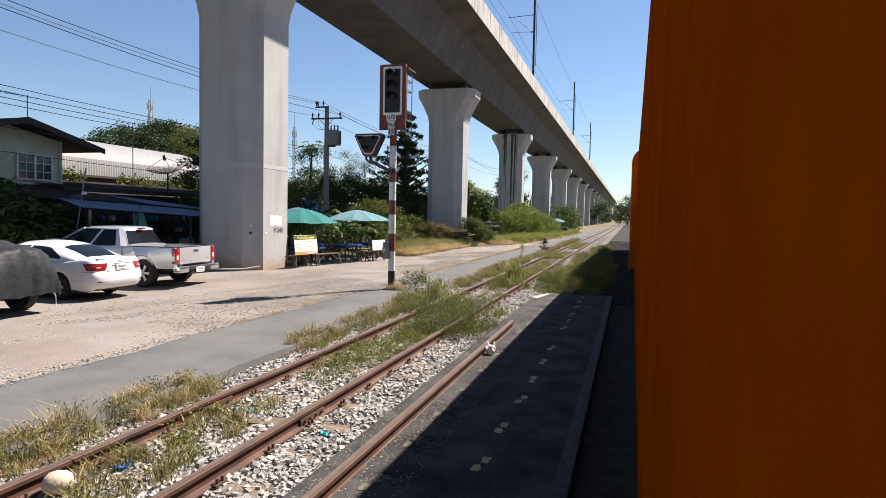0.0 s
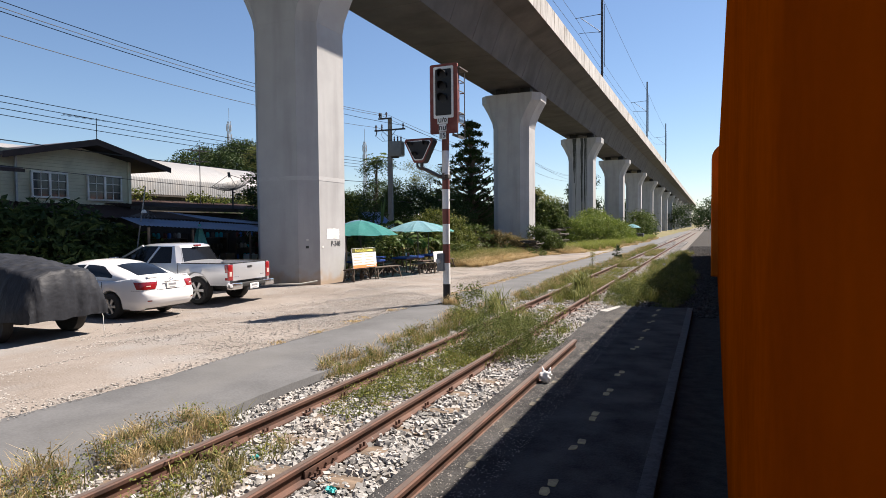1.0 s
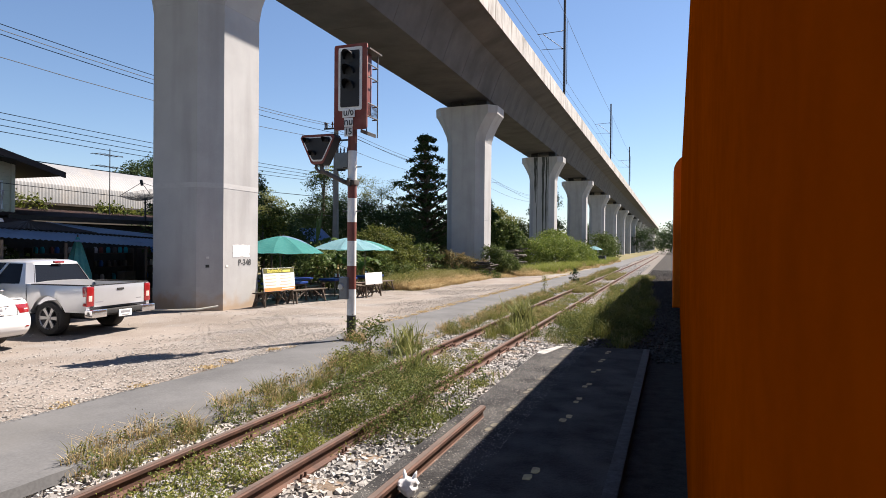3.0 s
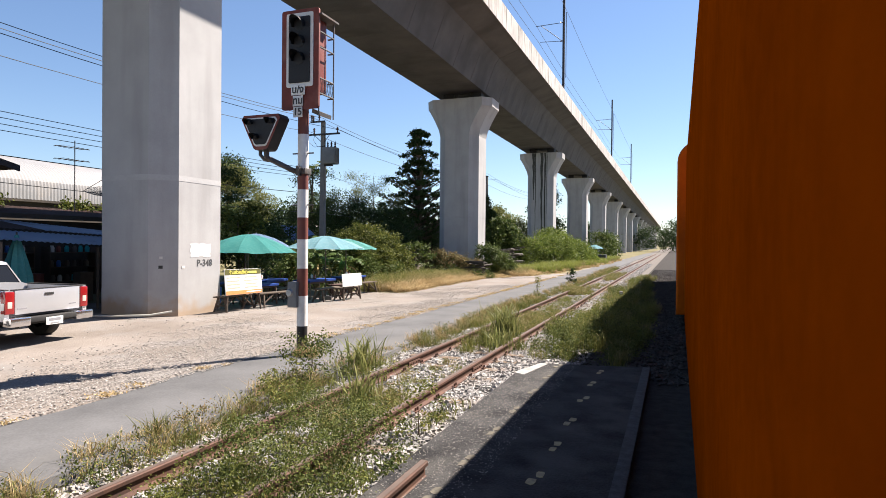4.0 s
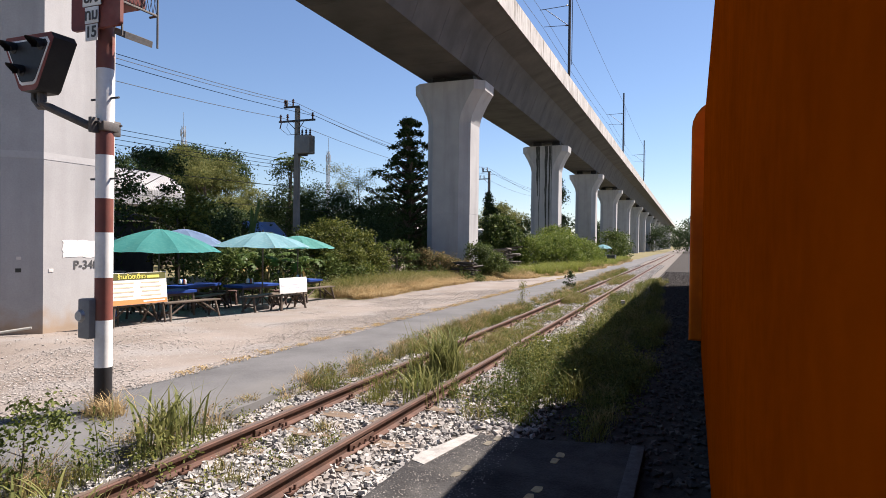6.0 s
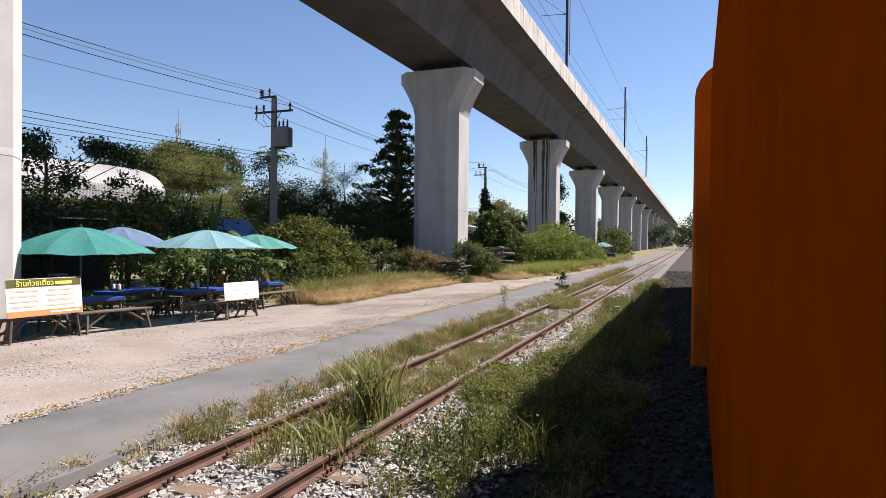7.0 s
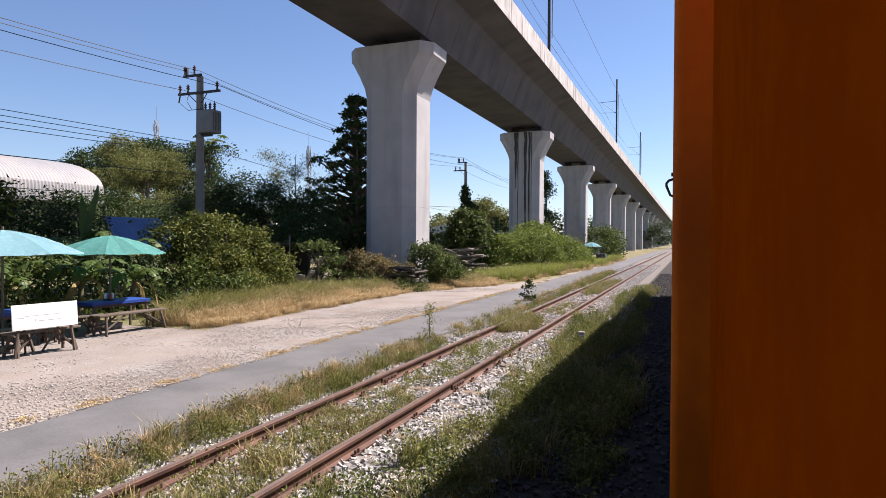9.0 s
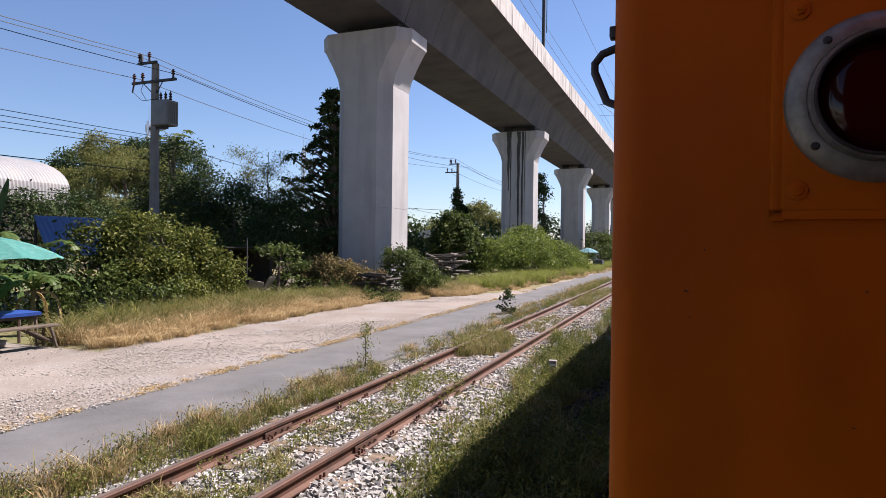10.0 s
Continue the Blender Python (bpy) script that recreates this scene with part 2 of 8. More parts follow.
M["chrome"] = mat("chrome_trim", (0.7, 0.7, 0.72), (0.6, 0.6, 0.62), rough=0.15, metal=0.95, bump=0)
M["alloy"] = mat("alloy_rim", (0.5, 0.5, 0.51), (0.4, 0.4, 0.41), rough=0.35, metal=0.8, scale=8, fine=40, bump=0.05)
M["cover"] = mat("dark_grey_car_cover", (0.024, 0.026, 0.032), (0.012, 0.013, 0.016), rough=0.6, scale=3.5, fine=14, bump=0.5, dist=0.025, spec=0.2, stretch=(2.2, 0.5, 0.7), detail=3)
M["plate"] = mat("number_plate_white", (0.75, 0.75, 0.73), (0.68, 0.68, 0.66), rough=0.5, bump=0)
M["bar"] = mat("grey_print", (0.2, 0.2, 0.22), (0.26, 0.26, 0.27), rough=0.7, bump=0)
M["bar_faint"] = mat("pale_blue_print", (0.55, 0.6, 0.68), (0.62, 0.66, 0.72), rough=0.7, bump=0)
M["bar_orange"] = mat("orange_print", (0.7, 0.27, 0.09), (0.6, 0.22, 0.07), rough=0.7, bump=0)
M["bar_green"] = mat("olive_banner_print", (0.1, 0.1, 0.02), (0.07, 0.07, 0.016), rough=0.7, bump=0)
M["board_white"] = mat("white_sign_board", (0.82, 0.82, 0.79), (0.74, 0.74, 0.71), rough=0.6, scale=2, fine=20, bump=0.03)
M["wood"] = mat("weathered_wood", (0.15, 0.118, 0.092), (0.06, 0.047, 0.037), rough=0.85, scale=3, fine=30, bump=0.4, stretch=(1, 1, 1), objvar=0.35, spec=0.2)
M["stool_red"] = mat("red_brown_stained_wood", (0.1, 0.058, 0.048), (0.05, 0.033, 0.028), rough=0.75, scale=4, fine=30, bump=0.2, objvar=0.3, spec=0.2)
M["table_blue"] = mat("blue_table_cover", (0.007, 0.032, 0.17), (0.01, 0.05, 0.24), rough=0.55, scale=3, fine=20, bump=0.1)
M["canvas_green"] = mat("sea_green_canvas", (0.075, 0.33, 0.32), (0.125, 0.4, 0.38), rough=0.75, scale=1.5, fine=60, bump=0.1, leaf=0.3,
                        stain=(0.17, 0.43, 0.4), stain_scale=14, stain_amount=0.5)
M["canvas_mint"] = mat("faded_mint_canvas", (0.12, 0.4, 0.365), (0.19, 0.46, 0.43), rough=0.75, scale=1.5, fine=60, bump=0.1, leaf=0.3, stain=(0.3, 0.54, 0.49), stain_scale=12, stain_amount=0.5)
M["print_tan"] = mat("faint_brown_print", (0.5, 0.4, 0.28), (0.6, 0.5, 0.36), rough=0.7, bump=0)
M["print_yellow"] = mat("yellow_print", (0.75, 0.68, 0.12), (0.65, 0.6, 0.12), rough=0.7, bump=0)
M["canvas_teal"] = mat("faded_teal_canvas", (0.25, 0.48, 0.54), (0.34, 0.55, 0.61), rough=0.75, scale=1.5, fine=60, bump=0.1, leaf=0.3,
                       stain=(0.45, 0.62, 0.64), stain_scale=14, stain_amount=0.5)
M["canvas_blue"] = mat("faded_blue_canvas", (0.2, 0.3, 0.46), (0.28, 0.38, 0.53), rough=0.75, scale=1.5, fine=60, bump=0.1, leaf=0.3)
M["tarp_blue"] = mat("blue_roof_sheet", (0.15, 0.26, 0.5), (0.2, 0.32, 0.56), rough=0.5, scale=1.0, fine=20, bump=0.1, metal=0.1,
                     stain=(0.3, 0.32, 0.38), stain_scale=1.2, stain_amount=0.5)
M["metal_roof"] = mat("blue_grey_roof_sheet", (0.26, 0.35, 0.5), (0.34, 0.4, 0.5), rough=0.5, metal=0.1, scale=1, fine=20, bump=0.1,
                      stain=(0.14, 0.1, 0.085), stain_scale=0.7, stain_amount=0.95)
M["brown_roof"] = mat("rusty_brown_roof_sheet", (0.12, 0.07, 0.055), (0.07, 0.05, 0.045), rough=0.7, scale=1, fine=20, bump=0.2)
M["shed_metal"] = mat("pale_ribbed_sheet", (0.27, 0.273, 0.278), (0.21, 0.213, 0.217), rough=0.6, metal=0.0, scale=0.4, fine=6, bump=0.03,
                      stain=(0.3, 0.28, 0.26), stain_scale=0.5, stain_amount=0.6, stain_stretch=(1, 1.5, 1))
M["cream"] = mat("cream_clapboard", (0.62, 0.6, 0.45), (0.52, 0.5, 0.38), rough=0.75, scale=1, fine=20, bump=0.1,
                 stain=(0.3, 0.28, 0.2), stain_scale=1.2, stain_amount=0.4)
M["house_roof"] = mat("dark_brown_roof", (0.055, 0.04, 0.04), (0.035, 0.028, 0.03), rough=0.75, scale=2, fine=20, bump=0.2)
M["pane"] = glass("window_pane", (0.05, 0.06, 0.07), 0.05, 0.85)
M["insulator"] = mat("brown_insulator", (0.06, 0.03, 0.025), (0.09, 0.045, 0.035), rough=0.3, bump=0)
M["transformer"] = mat("grey_transformer_paint", (0.2, 0.21, 0.215), (0.15, 0.155, 0.16), rough=0.55, scale=3, fine=20, bump=0.05)
M["pole_concrete"] = mat("utility_pole_concrete", (0.24, 0.23, 0.215), (0.17, 0.165, 0.155), rough=0.85, scale=2, fine=30, bump=0.1)
M["mesh_dish"] = mat("dish_mesh", (0.15, 0.15, 0.15), (0.1, 0.1, 0.1), rough=0.6, metal=0.4, bump=0)
M["bark"] = mat("tree_bark", (0.16, 0.125, 0.095), (0.085, 0.065, 0.05), rough=0.95, scale=6, fine=30, bump=0.7, dist=0.02, stretch=(3, 3, 0.6))
M["leaf_dark"] = mat("dark_foliage", (0.022, 0.045, 0.013), (0.058, 0.085, 0.026), rough=0.55, bump=0, island=0.75, leaf=0.22, scale=0.8, fine=4)
M["leaf_mid"] = mat("green_foliage", (0.034, 0.06, 0.013), (0.11, 0.14, 0.035), rough=0.55, bump=0, island=0.75, leaf=0.3, scale=0.7, fine=4)
M["leaf_lime"] = mat("yellow_green_foliage", (0.032, 0.056, 0.01), (0.17, 0.18, 0.036), rough=0.55, bump=0, island=0.75, leaf=0.28, scale=0.7, fine=4)
M["leaf_thicket"] = mat("sunlit_thicket_foliage", (0.06, 0.1, 0.016), (0.19, 0.23, 0.045), rough=0.55, bump=0, island=0.75, leaf=0.35, scale=0.7, fine=4)
M["leaf_olive"] = mat("olive_foliage", (0.075, 0.1, 0.028), (0.2, 0.195, 0.065), rough=0.6, bump=0, island=0.75, leaf=0.4, scale=0.7, fine=4)
M["leaf_banana"] = mat("banana_leaf", (0.045, 0.09, 0.02), (0.1, 0.14, 0.04), rough=0.45, bump=0.1, leaf=0.35, scale=2, fine=12)
M["leaf_dry"] = mat("dry_leaf", (0.26, 0.19, 0.085), (0.4, 0.31, 0.13), rough=0.7, bump=0, island=0.6, leaf=0.25)
M["weed_leaf"] = mat("weed_leaf", (0.072, 0.1, 0.024), (0.24, 0.235, 0.062), rough=0.6, bump=0, island=0.75, leaf=0.33, scale=1.2, fine=6)
M["creeper_dry"] = mat("drying_creeper", (0.07, 0.085, 0.028), (0.3, 0.21, 0.1), rough=0.7, bump=0, island=0.85, leaf=0.25, scale=1.2, fine=6)
M["banana_stem"] = mat("banana_stem", (0.1, 0.105, 0.045), (0.16, 0.12, 0.06), rough=0.7, bump=0.2, scale=3, fine=20, stretch=(3, 3, 0.5))
M["weed_deep"] = mat("deep_green_weed", (0.04, 0.066, 0.016), (0.15, 0.17, 0.045), rough=0.6, bump=0, island=0.75, leaf=0.25, scale=1.2, fine=6)
M["grass_lime"] = mat("fresh_verge_grass", (0.11, 0.155, 0.03), (0.3, 0.31, 0.075), rough=0.6, bump=0, island=0.7, leaf=0.4, scale=1.2, fine=6)
M["grass_tall"] = mat("tall_grass_leaf", (0.1, 0.125, 0.035), (0.27, 0.265, 0.1), rough=0.5, bump=0, island=0.75, leaf=0.38, scale=1.2, fine=6)
M["grass_green"] = mat("weed_green", (0.08, 0.1, 0.025), (0.22, 0.21, 0.06), rough=0.6, bump=0, island=0.75, leaf=0.35, scale=1.2, fine=6)
M["grass_dry"] = mat("dry_grass", (0.34, 0.24, 0.115), (0.55, 0.44, 0.25), rough=0.7, bump=0, island=0.75, leaf=0.3, scale=1.2, fine=6)
M["grass_mix"] = mat("mixed_verge_grass", (0.11, 0.13, 0.042), (0.36, 0.285, 0.135), rough=0.65, bump=0, island=0.7, leaf=0.3, scale=1.0, fine=6)
M["junk_a"] = mat("weathered_board", (0.2, 0.18, 0.155), (0.05, 0.043, 0.036), rough=0.85, bump=0.2, objvar=0.5, fine=30)
M["junk_pale"] = mat("bleached_panel", (0.42, 0.37, 0.31), (0.2, 0.17, 0.14), rough=0.85, bump=0.2, objvar=0.4, fine=30)
M["junk_dark"] = mat("rotten_dark_board", (0.085, 0.074, 0.062), (0.03, 0.026, 0.022), rough=0.9, bump=0.2, objvar=0.5, fine=30)
M["cloth_teal"] = mat("turquoise_cloth", (0.03, 0.36, 0.42), (0.05, 0.45, 0.5), rough=0.8, bump=0.1, leaf=0.2)
M["pvc_blue"] = mat("blue_plastic", (0.03, 0.13, 0.45), (0.04, 0.17, 0.5), rough=0.4, bump=0)
M["far_white"] = mat("far_pale_wall", (0.6, 0.6, 0.58), (0.5, 0.5, 0.48), rough=0.8, bump=0.03)
M["hose"] = mat("pale_hose", (0.45, 0.45, 0.4), (0.36, 0.36, 0.33), rough=0.5, bump=0)

# ---------------------------------------------------------------- building helpers
def part(name, bm, material, parent=None, label="", sharp=35.0, smooth=True):
    """Link a bmesh as one mesh object, under a thing or a part."""
    bmesh.ops.recalc_face_normals(bm, faces=bm.faces)
    lim = radians(sharp)
    for f in bm.faces:
        f.smooth = smooth
    for e in bm.edges:
        if len(e.link_faces) == 2 and e.calc_face_angle(0) > lim:
            e.smooth = False
    me = bpy.data.meshes.new(name)
    bm.to_mesh(me)
    bm.free()
    me.materials.append(M[material])
    ob = new(name, me)
    if parent is not None:
        ob.parent = parent
    if label:
        ob["label"] = label
    return ob


def soup(name, verts, faces, material, parent=None, label="", smooth=False):
    me = bpy.data.meshes.new(name)
    me.from_pydata(verts, [], faces)
    if smooth:
        me.shade_smooth()
    me.materials.append(M[material])
    ob = new(name, me)
    if parent is not None:
        ob.parent = parent
    if label:
        ob["label"] = label
    return ob


def thing(name, loc=(0, 0, 0), rz=0.0, label="", category="", group="", kind=""):
    ob = new(name)
    ob.empty_display_size = 0.2
    ob.matrix_basis = pose(*loc, 0, 0, rz)
    return tagged(ob, label, category, group, kind)


def box(bm, c, s, rot=None, bevel=0.0):
    """A box of size s at c, turned by rot (degrees), with bevelled edges."""
    m = pose(*c, *(rot or (0, 0, 0))) @ Matrix.Diagonal((*s, 1))
    r = bmesh.ops.create_cube(bm, size=1.0, matrix=m)
    if bevel:
        es = list({e for v in r["verts"] for e in v.link_edges})
        bmesh.ops.bevel(bm, geom=es, offset=bevel, segments=2, affect="EDGES", profile=0.6)
    return bm


def B(c, s, rot=None, bevel=0.0):
    return box(bmesh.new(), c, s, rot, bevel)


def rod(bm, p, q, r, r2=None, seg=10, cap=True):
    """A round bar from p to q."""
    p, q = Vector(p), Vector(q)
    d = q - p
    m = Matrix.Translation((p + q) / 2) @ d.to_track_quat("Z", "Y").to_matrix().to_4x4()
    bmesh.ops.create_cone(bm, cap_ends=cap, cap_tris=False, segments=seg, radius1=r, radius2=r if r2 is None else r2, depth=d.length, matrix=m)
    return bm


def R(p, q, r, r2=None, seg=10):
    return rod(bmesh.new(), p, q, r, r2, seg)


def tube(bm, pts, radii, seg=8):
    """A bent tube through pts; radii a number or a list."""
    pts = [Vector(p) for p in pts]
    rr = radii if isinstance(radii, (list, tuple)) else [radii] * len(pts)
    rings = []
    for i, p in enumerate(pts):
        d = (pts[min(i + 1, len(pts) - 1)] - pts[max(i - 1, 0)]).normalized()
        a = d.orthogonal().normalized() if i == 0 else (a - d * a.dot(d)).normalized()
        b = d.cross(a)
        rings.append([bm.verts.new(p + rr[i] * (math.cos(t) * a + math.sin(t) * b)) for t in [2 * math.pi * k / seg for k in range(seg)]])
    for u, w in zip(rings, rings[1:]):
        for k in range(seg):
            bm.faces.new((u[k], u[(k + 1) % seg], w[(k + 1) % seg], w[k]))
    bm.faces.new(rings[0][::-1])
    bm.faces.new(rings[-1])
    return bm


def loft(bm, rings, closed=True, caps=True):
    """Skin through rings of equal length."""
    vs = [[bm.verts.new(p) for p in r] for r in rings]
    n = len(rings[0])
    for u, w in zip(vs, vs[1:]):
        for k in range(n if closed else n - 1):
            bm.faces.new((u[k], u[(k + 1) % n], w[(k + 1) % n], w[k]))
    if caps and closed:
        bm.faces.new(vs[0][::-1])
        bm.faces.new(vs[-1])
    return bm


def prism(bm, outline, axis, a, b):
    """A flat outline pulled along an axis from a to b. outline in the other two axes, in order."""
    def at(u, v, w):
        return {"x": (w, u, v), "y": (u, w, v), "z": (u, v, w)}[axis]
    return loft(bm, [[at(u, v, a) for u, v in outline], [at(u, v, b) for u, v in outline]])


def lathe(bm, prof, m=None, seg=24):
    """Turn a profile of (radius, height) round z; closed where the radius is 0."""
    m = m or Matrix()
    rings = []
    for r, z in prof:
        if r < 1e-6:
            rings.append([bm.verts.new(m @ Vector((0, 0, z)))])
        else:
            rings.append([bm.verts.new(m @ Vector((r * math.cos(t), r * math.sin(t), z))) for t in [2 * math.pi * k / seg for k in range(seg)]])
    for u, w in zip(rings, rings[1:]):
        for k in range(seg):
            q = (k + 1) % seg
            if len(u) == 1 and len(w) == 1:
                continue
            if len(u) == 1:
                bm.faces.new((u[0], w[q], w[k]))
            elif len(w) == 1:
                bm.faces.new((u[k], u[q], w[0]))
            else:
                bm.faces.new((u[k], u[q], w[q], w[k]))
    return bm


def lettering(text, size, m, material, parent, name="lettering", bold=0.0):
    """Words as a thin mesh, centred, in the plane of m."""
    cu = bpy.data.curves.new(name, "FONT")
    cu.body, cu.size, cu.align_x, cu.align_y, cu.extrude, cu.offset = text, size, "CENTER", "CENTER", 0.002, bold
    tmp = new("tmp", cu)
    me = bpy.data.meshes.new_from_object(tmp.evaluated_get(bpy.context.evaluated_depsgraph_get()))
    bpy.data.objects.remove(tmp)
    bpy.data.curves.remove(cu)
    me.materials.clear()
    me.materials.append(M[material])
    ob = new(name, me)
    ob.parent = parent
    ob.matrix_basis = m
    return ob


rng = np.random.default_rng(7)


def scatter_stones(n, xs, ys, z, size, seed, keep=None, flat=0.7, sides=6):
    """Verts and faces of many angular stones on a strip."""
    g = np.random.default_rng(seed)
    x, y = g.uniform(*xs, n), g.uniform(*ys, n)
    if keep is not None:
        k = keep(x, y, g)
        x, y = x[k], y[k]
    n = len(x)
    s = size * (0.55 + 0.9 * g.random(n) ** 1.6)
    if sides == 6:
        base = np.array([(1, 0, 0), (-1, 0, 0), (0, 1, 0), (0, -1, 0), (0, 0, 1), (0, 0, -1)], float)
        tri = np.array([(0, 2, 4), (2, 1, 4), (1, 3, 4), (3, 0, 4), (2, 0, 5), (1, 2, 5), (3, 1, 5), (0, 3, 5)])
    else:
        base = np.array([(sx, sy, sz) for sx in (-.6, .6) for sy in (-.6, .6) for sz in (-.6, .6)], float)
        tri = np.array([(0, 1, 3), (0, 3, 2), (4, 6, 7), (4, 7, 5), (0, 4, 5), (0, 5, 1), (2, 3, 7), (2, 7, 6), (0, 2, 6), (0, 6, 4), (1, 5, 7), (1, 7, 3)])
    k = len(base)
    v = base[None] * (1 + 0.45 * g.uniform(-1, 1, (n, k, 3)))
    ax = g.normal(size=(n, 3))
    ax /= np.linalg.norm(ax, axis=1)[:, None]
    an = g.uniform(0, 6.28, n)
    c, si = np.cos(an)[:, None, None], np.sin(an)[:, None, None]
    a = ax[:, None, :]
    v = v * c + np.cross(np.broadcast_to(a, v.shape), v) * si + a * (v * a).sum(2, keepdims=True) * (1 - c)
    v[..., 2] *= flat
    v *= (s * 0.5)[:, None, None]
    zz = z(x, y) if callable(z) else np.full(n, z)
    v += np.stack([x, y, zz + s * 0.12], 1)[:, None, :]
    f = tri[None] + (np.arange(n) * k)[:, None, None]
    return v.reshape(-1, 3).tolist(), f.reshape(-1, 3).tolist()


def blades(px, py, pz, h, w, seed, lean=0.5, seg=2):
    """Verts and faces of grass blades standing at given points."""
    g = np.random.default_rng(seed)
    n = len(px)
    an, le = g.uniform(0, 6.283, n), lean * h * (0.3 + g.random(n))
    dx, dy = np.cos(an), np.sin(an)
    an2 = g.uniform(0, 6.283, n)
    wx, wy = np.cos(an2) * w / 2, np.sin(an2) * w / 2
    p = np.stack([px, py, pz], 1)
    mid = p + np.stack([dx * le * 0.3, dy * le * 0.3, h * 0.58], 1)
    tip = p + np.stack([dx * le, dy * le, h * (1 - 0.2 * lean)], 1)
    o = np.stack([wx, wy, np.zeros(n)], 1)
    v = np.stack([p - o * 0.7, p + o * 0.7, mid + o, mid - o, tip], 1)
    i = (np.arange(n) * 5)[:, None]
    quads = (i + np.array([[0, 1, 2, 3]])).tolist()
    tris = (i + np.array([[3, 2, 4]])).tolist()
    return v.reshape(-1, 3).tolist(), quads + tris


def leaf_cards(c, size, seed, up=0.35, aspect=0.55, outward=None):
    """Verts and faces of small folded leaves at points c; each leaf has a midrib fold."""
    g = np.random.default_rng(seed)
    n = len(c)
    d = g.normal(size=(n, 3))
    if outward is not None:
        d = d * 0.7 + outward
    d[:, 2] += up
    d /= np.linalg.norm(d, axis=1)[:, None] + 1e-9
    t = np.cross(d, g.normal(size=(n, 3)))
    t /= np.linalg.norm(t, axis=1)[:, None] + 1e-9
    b = np.cross(d, t)
    s = (size * (0.6 + 0.8 * g.random(n)))[:, None]
    v = np.stack([c - t * s * 0.5, c + b * s * aspect * 0.5 + d * s * 0.12, c + t * s * 0.5, c - b * s * aspect * 0.5 + d * s * 0.12], 1)
    i = (np.arange(n) * 4)[:, None]
    return v.reshape(-1, 3).tolist(), (i + np.array([[0, 1, 2]])).tolist() + (i + np.array([[0, 2, 3]])).tolist()


def clumps(blobs, per, leaves, spread, seed, shell=0.55):
    """Points of leaves gathered in clumps over ellipsoids (x, y, z, rx, ry, rz)."""
    g = np.random.default_rng(seed)
    out, outw = [], []
    for cx, cy, cz, rx, ry, rz in blobs:
        k = max(4, int(per * (rx * ry + ry * rz + rx * rz)))
        d = g.normal(size=(k, 3))
        d /= np.linalg.norm(d, axis=1)[:, None]
        d[:, 2] = np.where(d[:, 2] < -0.75, -d[:, 2], d[:, 2])
        r = shell + (1.12 - shell) * g.random(k) ** 0.7
        cen = np.array([cx, cy, cz]) + d * r[:, None] * np.array([rx, ry, rz])
        m = g.integers(max(3, int(leaves * 0.5)), int(leaves * 1.5) + 1, k)
        c = np.repeat(cen, m, axis=0)
        out.append(c + g.normal(size=c.shape) * spread * np.array([1, 1, 0.8]))
        outw.append(np.repeat(d, m, axis=0))
    return np.concatenate(out), np.concatenate(outw)


def bush(name, at, blobs, material, label, category="bush", per=9, leaves=24, size=0.12, spread=0.16, seed=1, trunk=True, group="", aspect=0.55, thin=1.0):
    """A shrub or tree: a branching trunk and a crown of leaf clumps. blobs are relative to at."""
    ob = thing(name, at, 0, label, category, group)
    g = random.Random(seed)
    if trunk:
        bm = bmesh.new()
        high = max(b[2] for b in blobs)
        ax, ay = (sum(b[q] for b in blobs) / len(blobs) for q in (0, 1))
        stem = [Vector((ax * t + g.uniform(-.03, .03) * high * t, ay * t + g.uniform(-.03, .03) * high * t, high * t)) for t in (0, 0.2, 0.4, 0.6, 0.8, 1.0)]
        rt = (0.035 + 0.022 * high) * thin
        tube(bm, stem, [rt * 1.15, rt, rt * 0.85, rt * 0.65, rt * 0.45, rt * 0.15], 8)
        for i, (cx, cy, cz, rx, ry, rz) in enumerate(blobs):
            top = Vector((cx, cy, cz))
            t0 = max(0.12, min(0.95, (cz - 0.45 * math.hypot(cx - ax, cy - ay) - 0.3 * rz) / high))
            q = min(4, int(t0 * 5))
            base = stem[q].lerp(stem[q + 1], t0 * 5 - q)
            r = rt * (1.05 - 0.85 * t0) * 0.5
            mid = base.lerp(top, 0.5) - Vector((0, 0, 0.06 * (top - base).length))
            tube(bm, [base, mid, top], [r, r * 0.7, r * 0.3], 6)
            for k in range(3 if len(blobs) < 20 else 1):
                e = top + Vector((g.uniform(-1, 1) * rx, g.uniform(-1, 1) * ry, g.uniform(-.2, .9) * rz)) * 0.8
                tube(bm, [mid.lerp(top, g.random()), mid.lerp(e, 0.6), e], [r * 0.4, r * 0.28, r * 0.1], 5)
        part("trunk", bm, "bark", ob)
    c, o = clumps(blobs, per, leaves, spread, seed)
    c[:, 2] = np.maximum(c[:, 2], 0.02)
    v, f = leaf_cards(c, size, seed + 1, outward=o * 0.6, aspect=aspect)
    soup("crown", v, f, material, ob)
    return ob


# ---------------------------------------------------------------- the ground and the railway
X_L, X_R = -3.72, -2.66            # rail heads of the siding, metre gauge
ROAD_L, ROAD_R = -6.1, -4.4


def dip(x, y):
    """The yard sinks a little where the cars stand."""
    return 0.16 * np.clip((-8.2 - x) / 2.4, 0, 1) * np.clip((x + 17.2) / 1.0, 0, 1) * np.clip((17.6 - y) / 2.0, 0, 1)


def gz(x, y=0.0):
    if x < -6.3:
        return -0.03 - 0.07 * min(1.0, (-6.3 - x) / 5) - float(dip(x, y))
    if x < -6.05:
        return -0.03
    if x < -4.4:
        return -0.09
    return -0.17


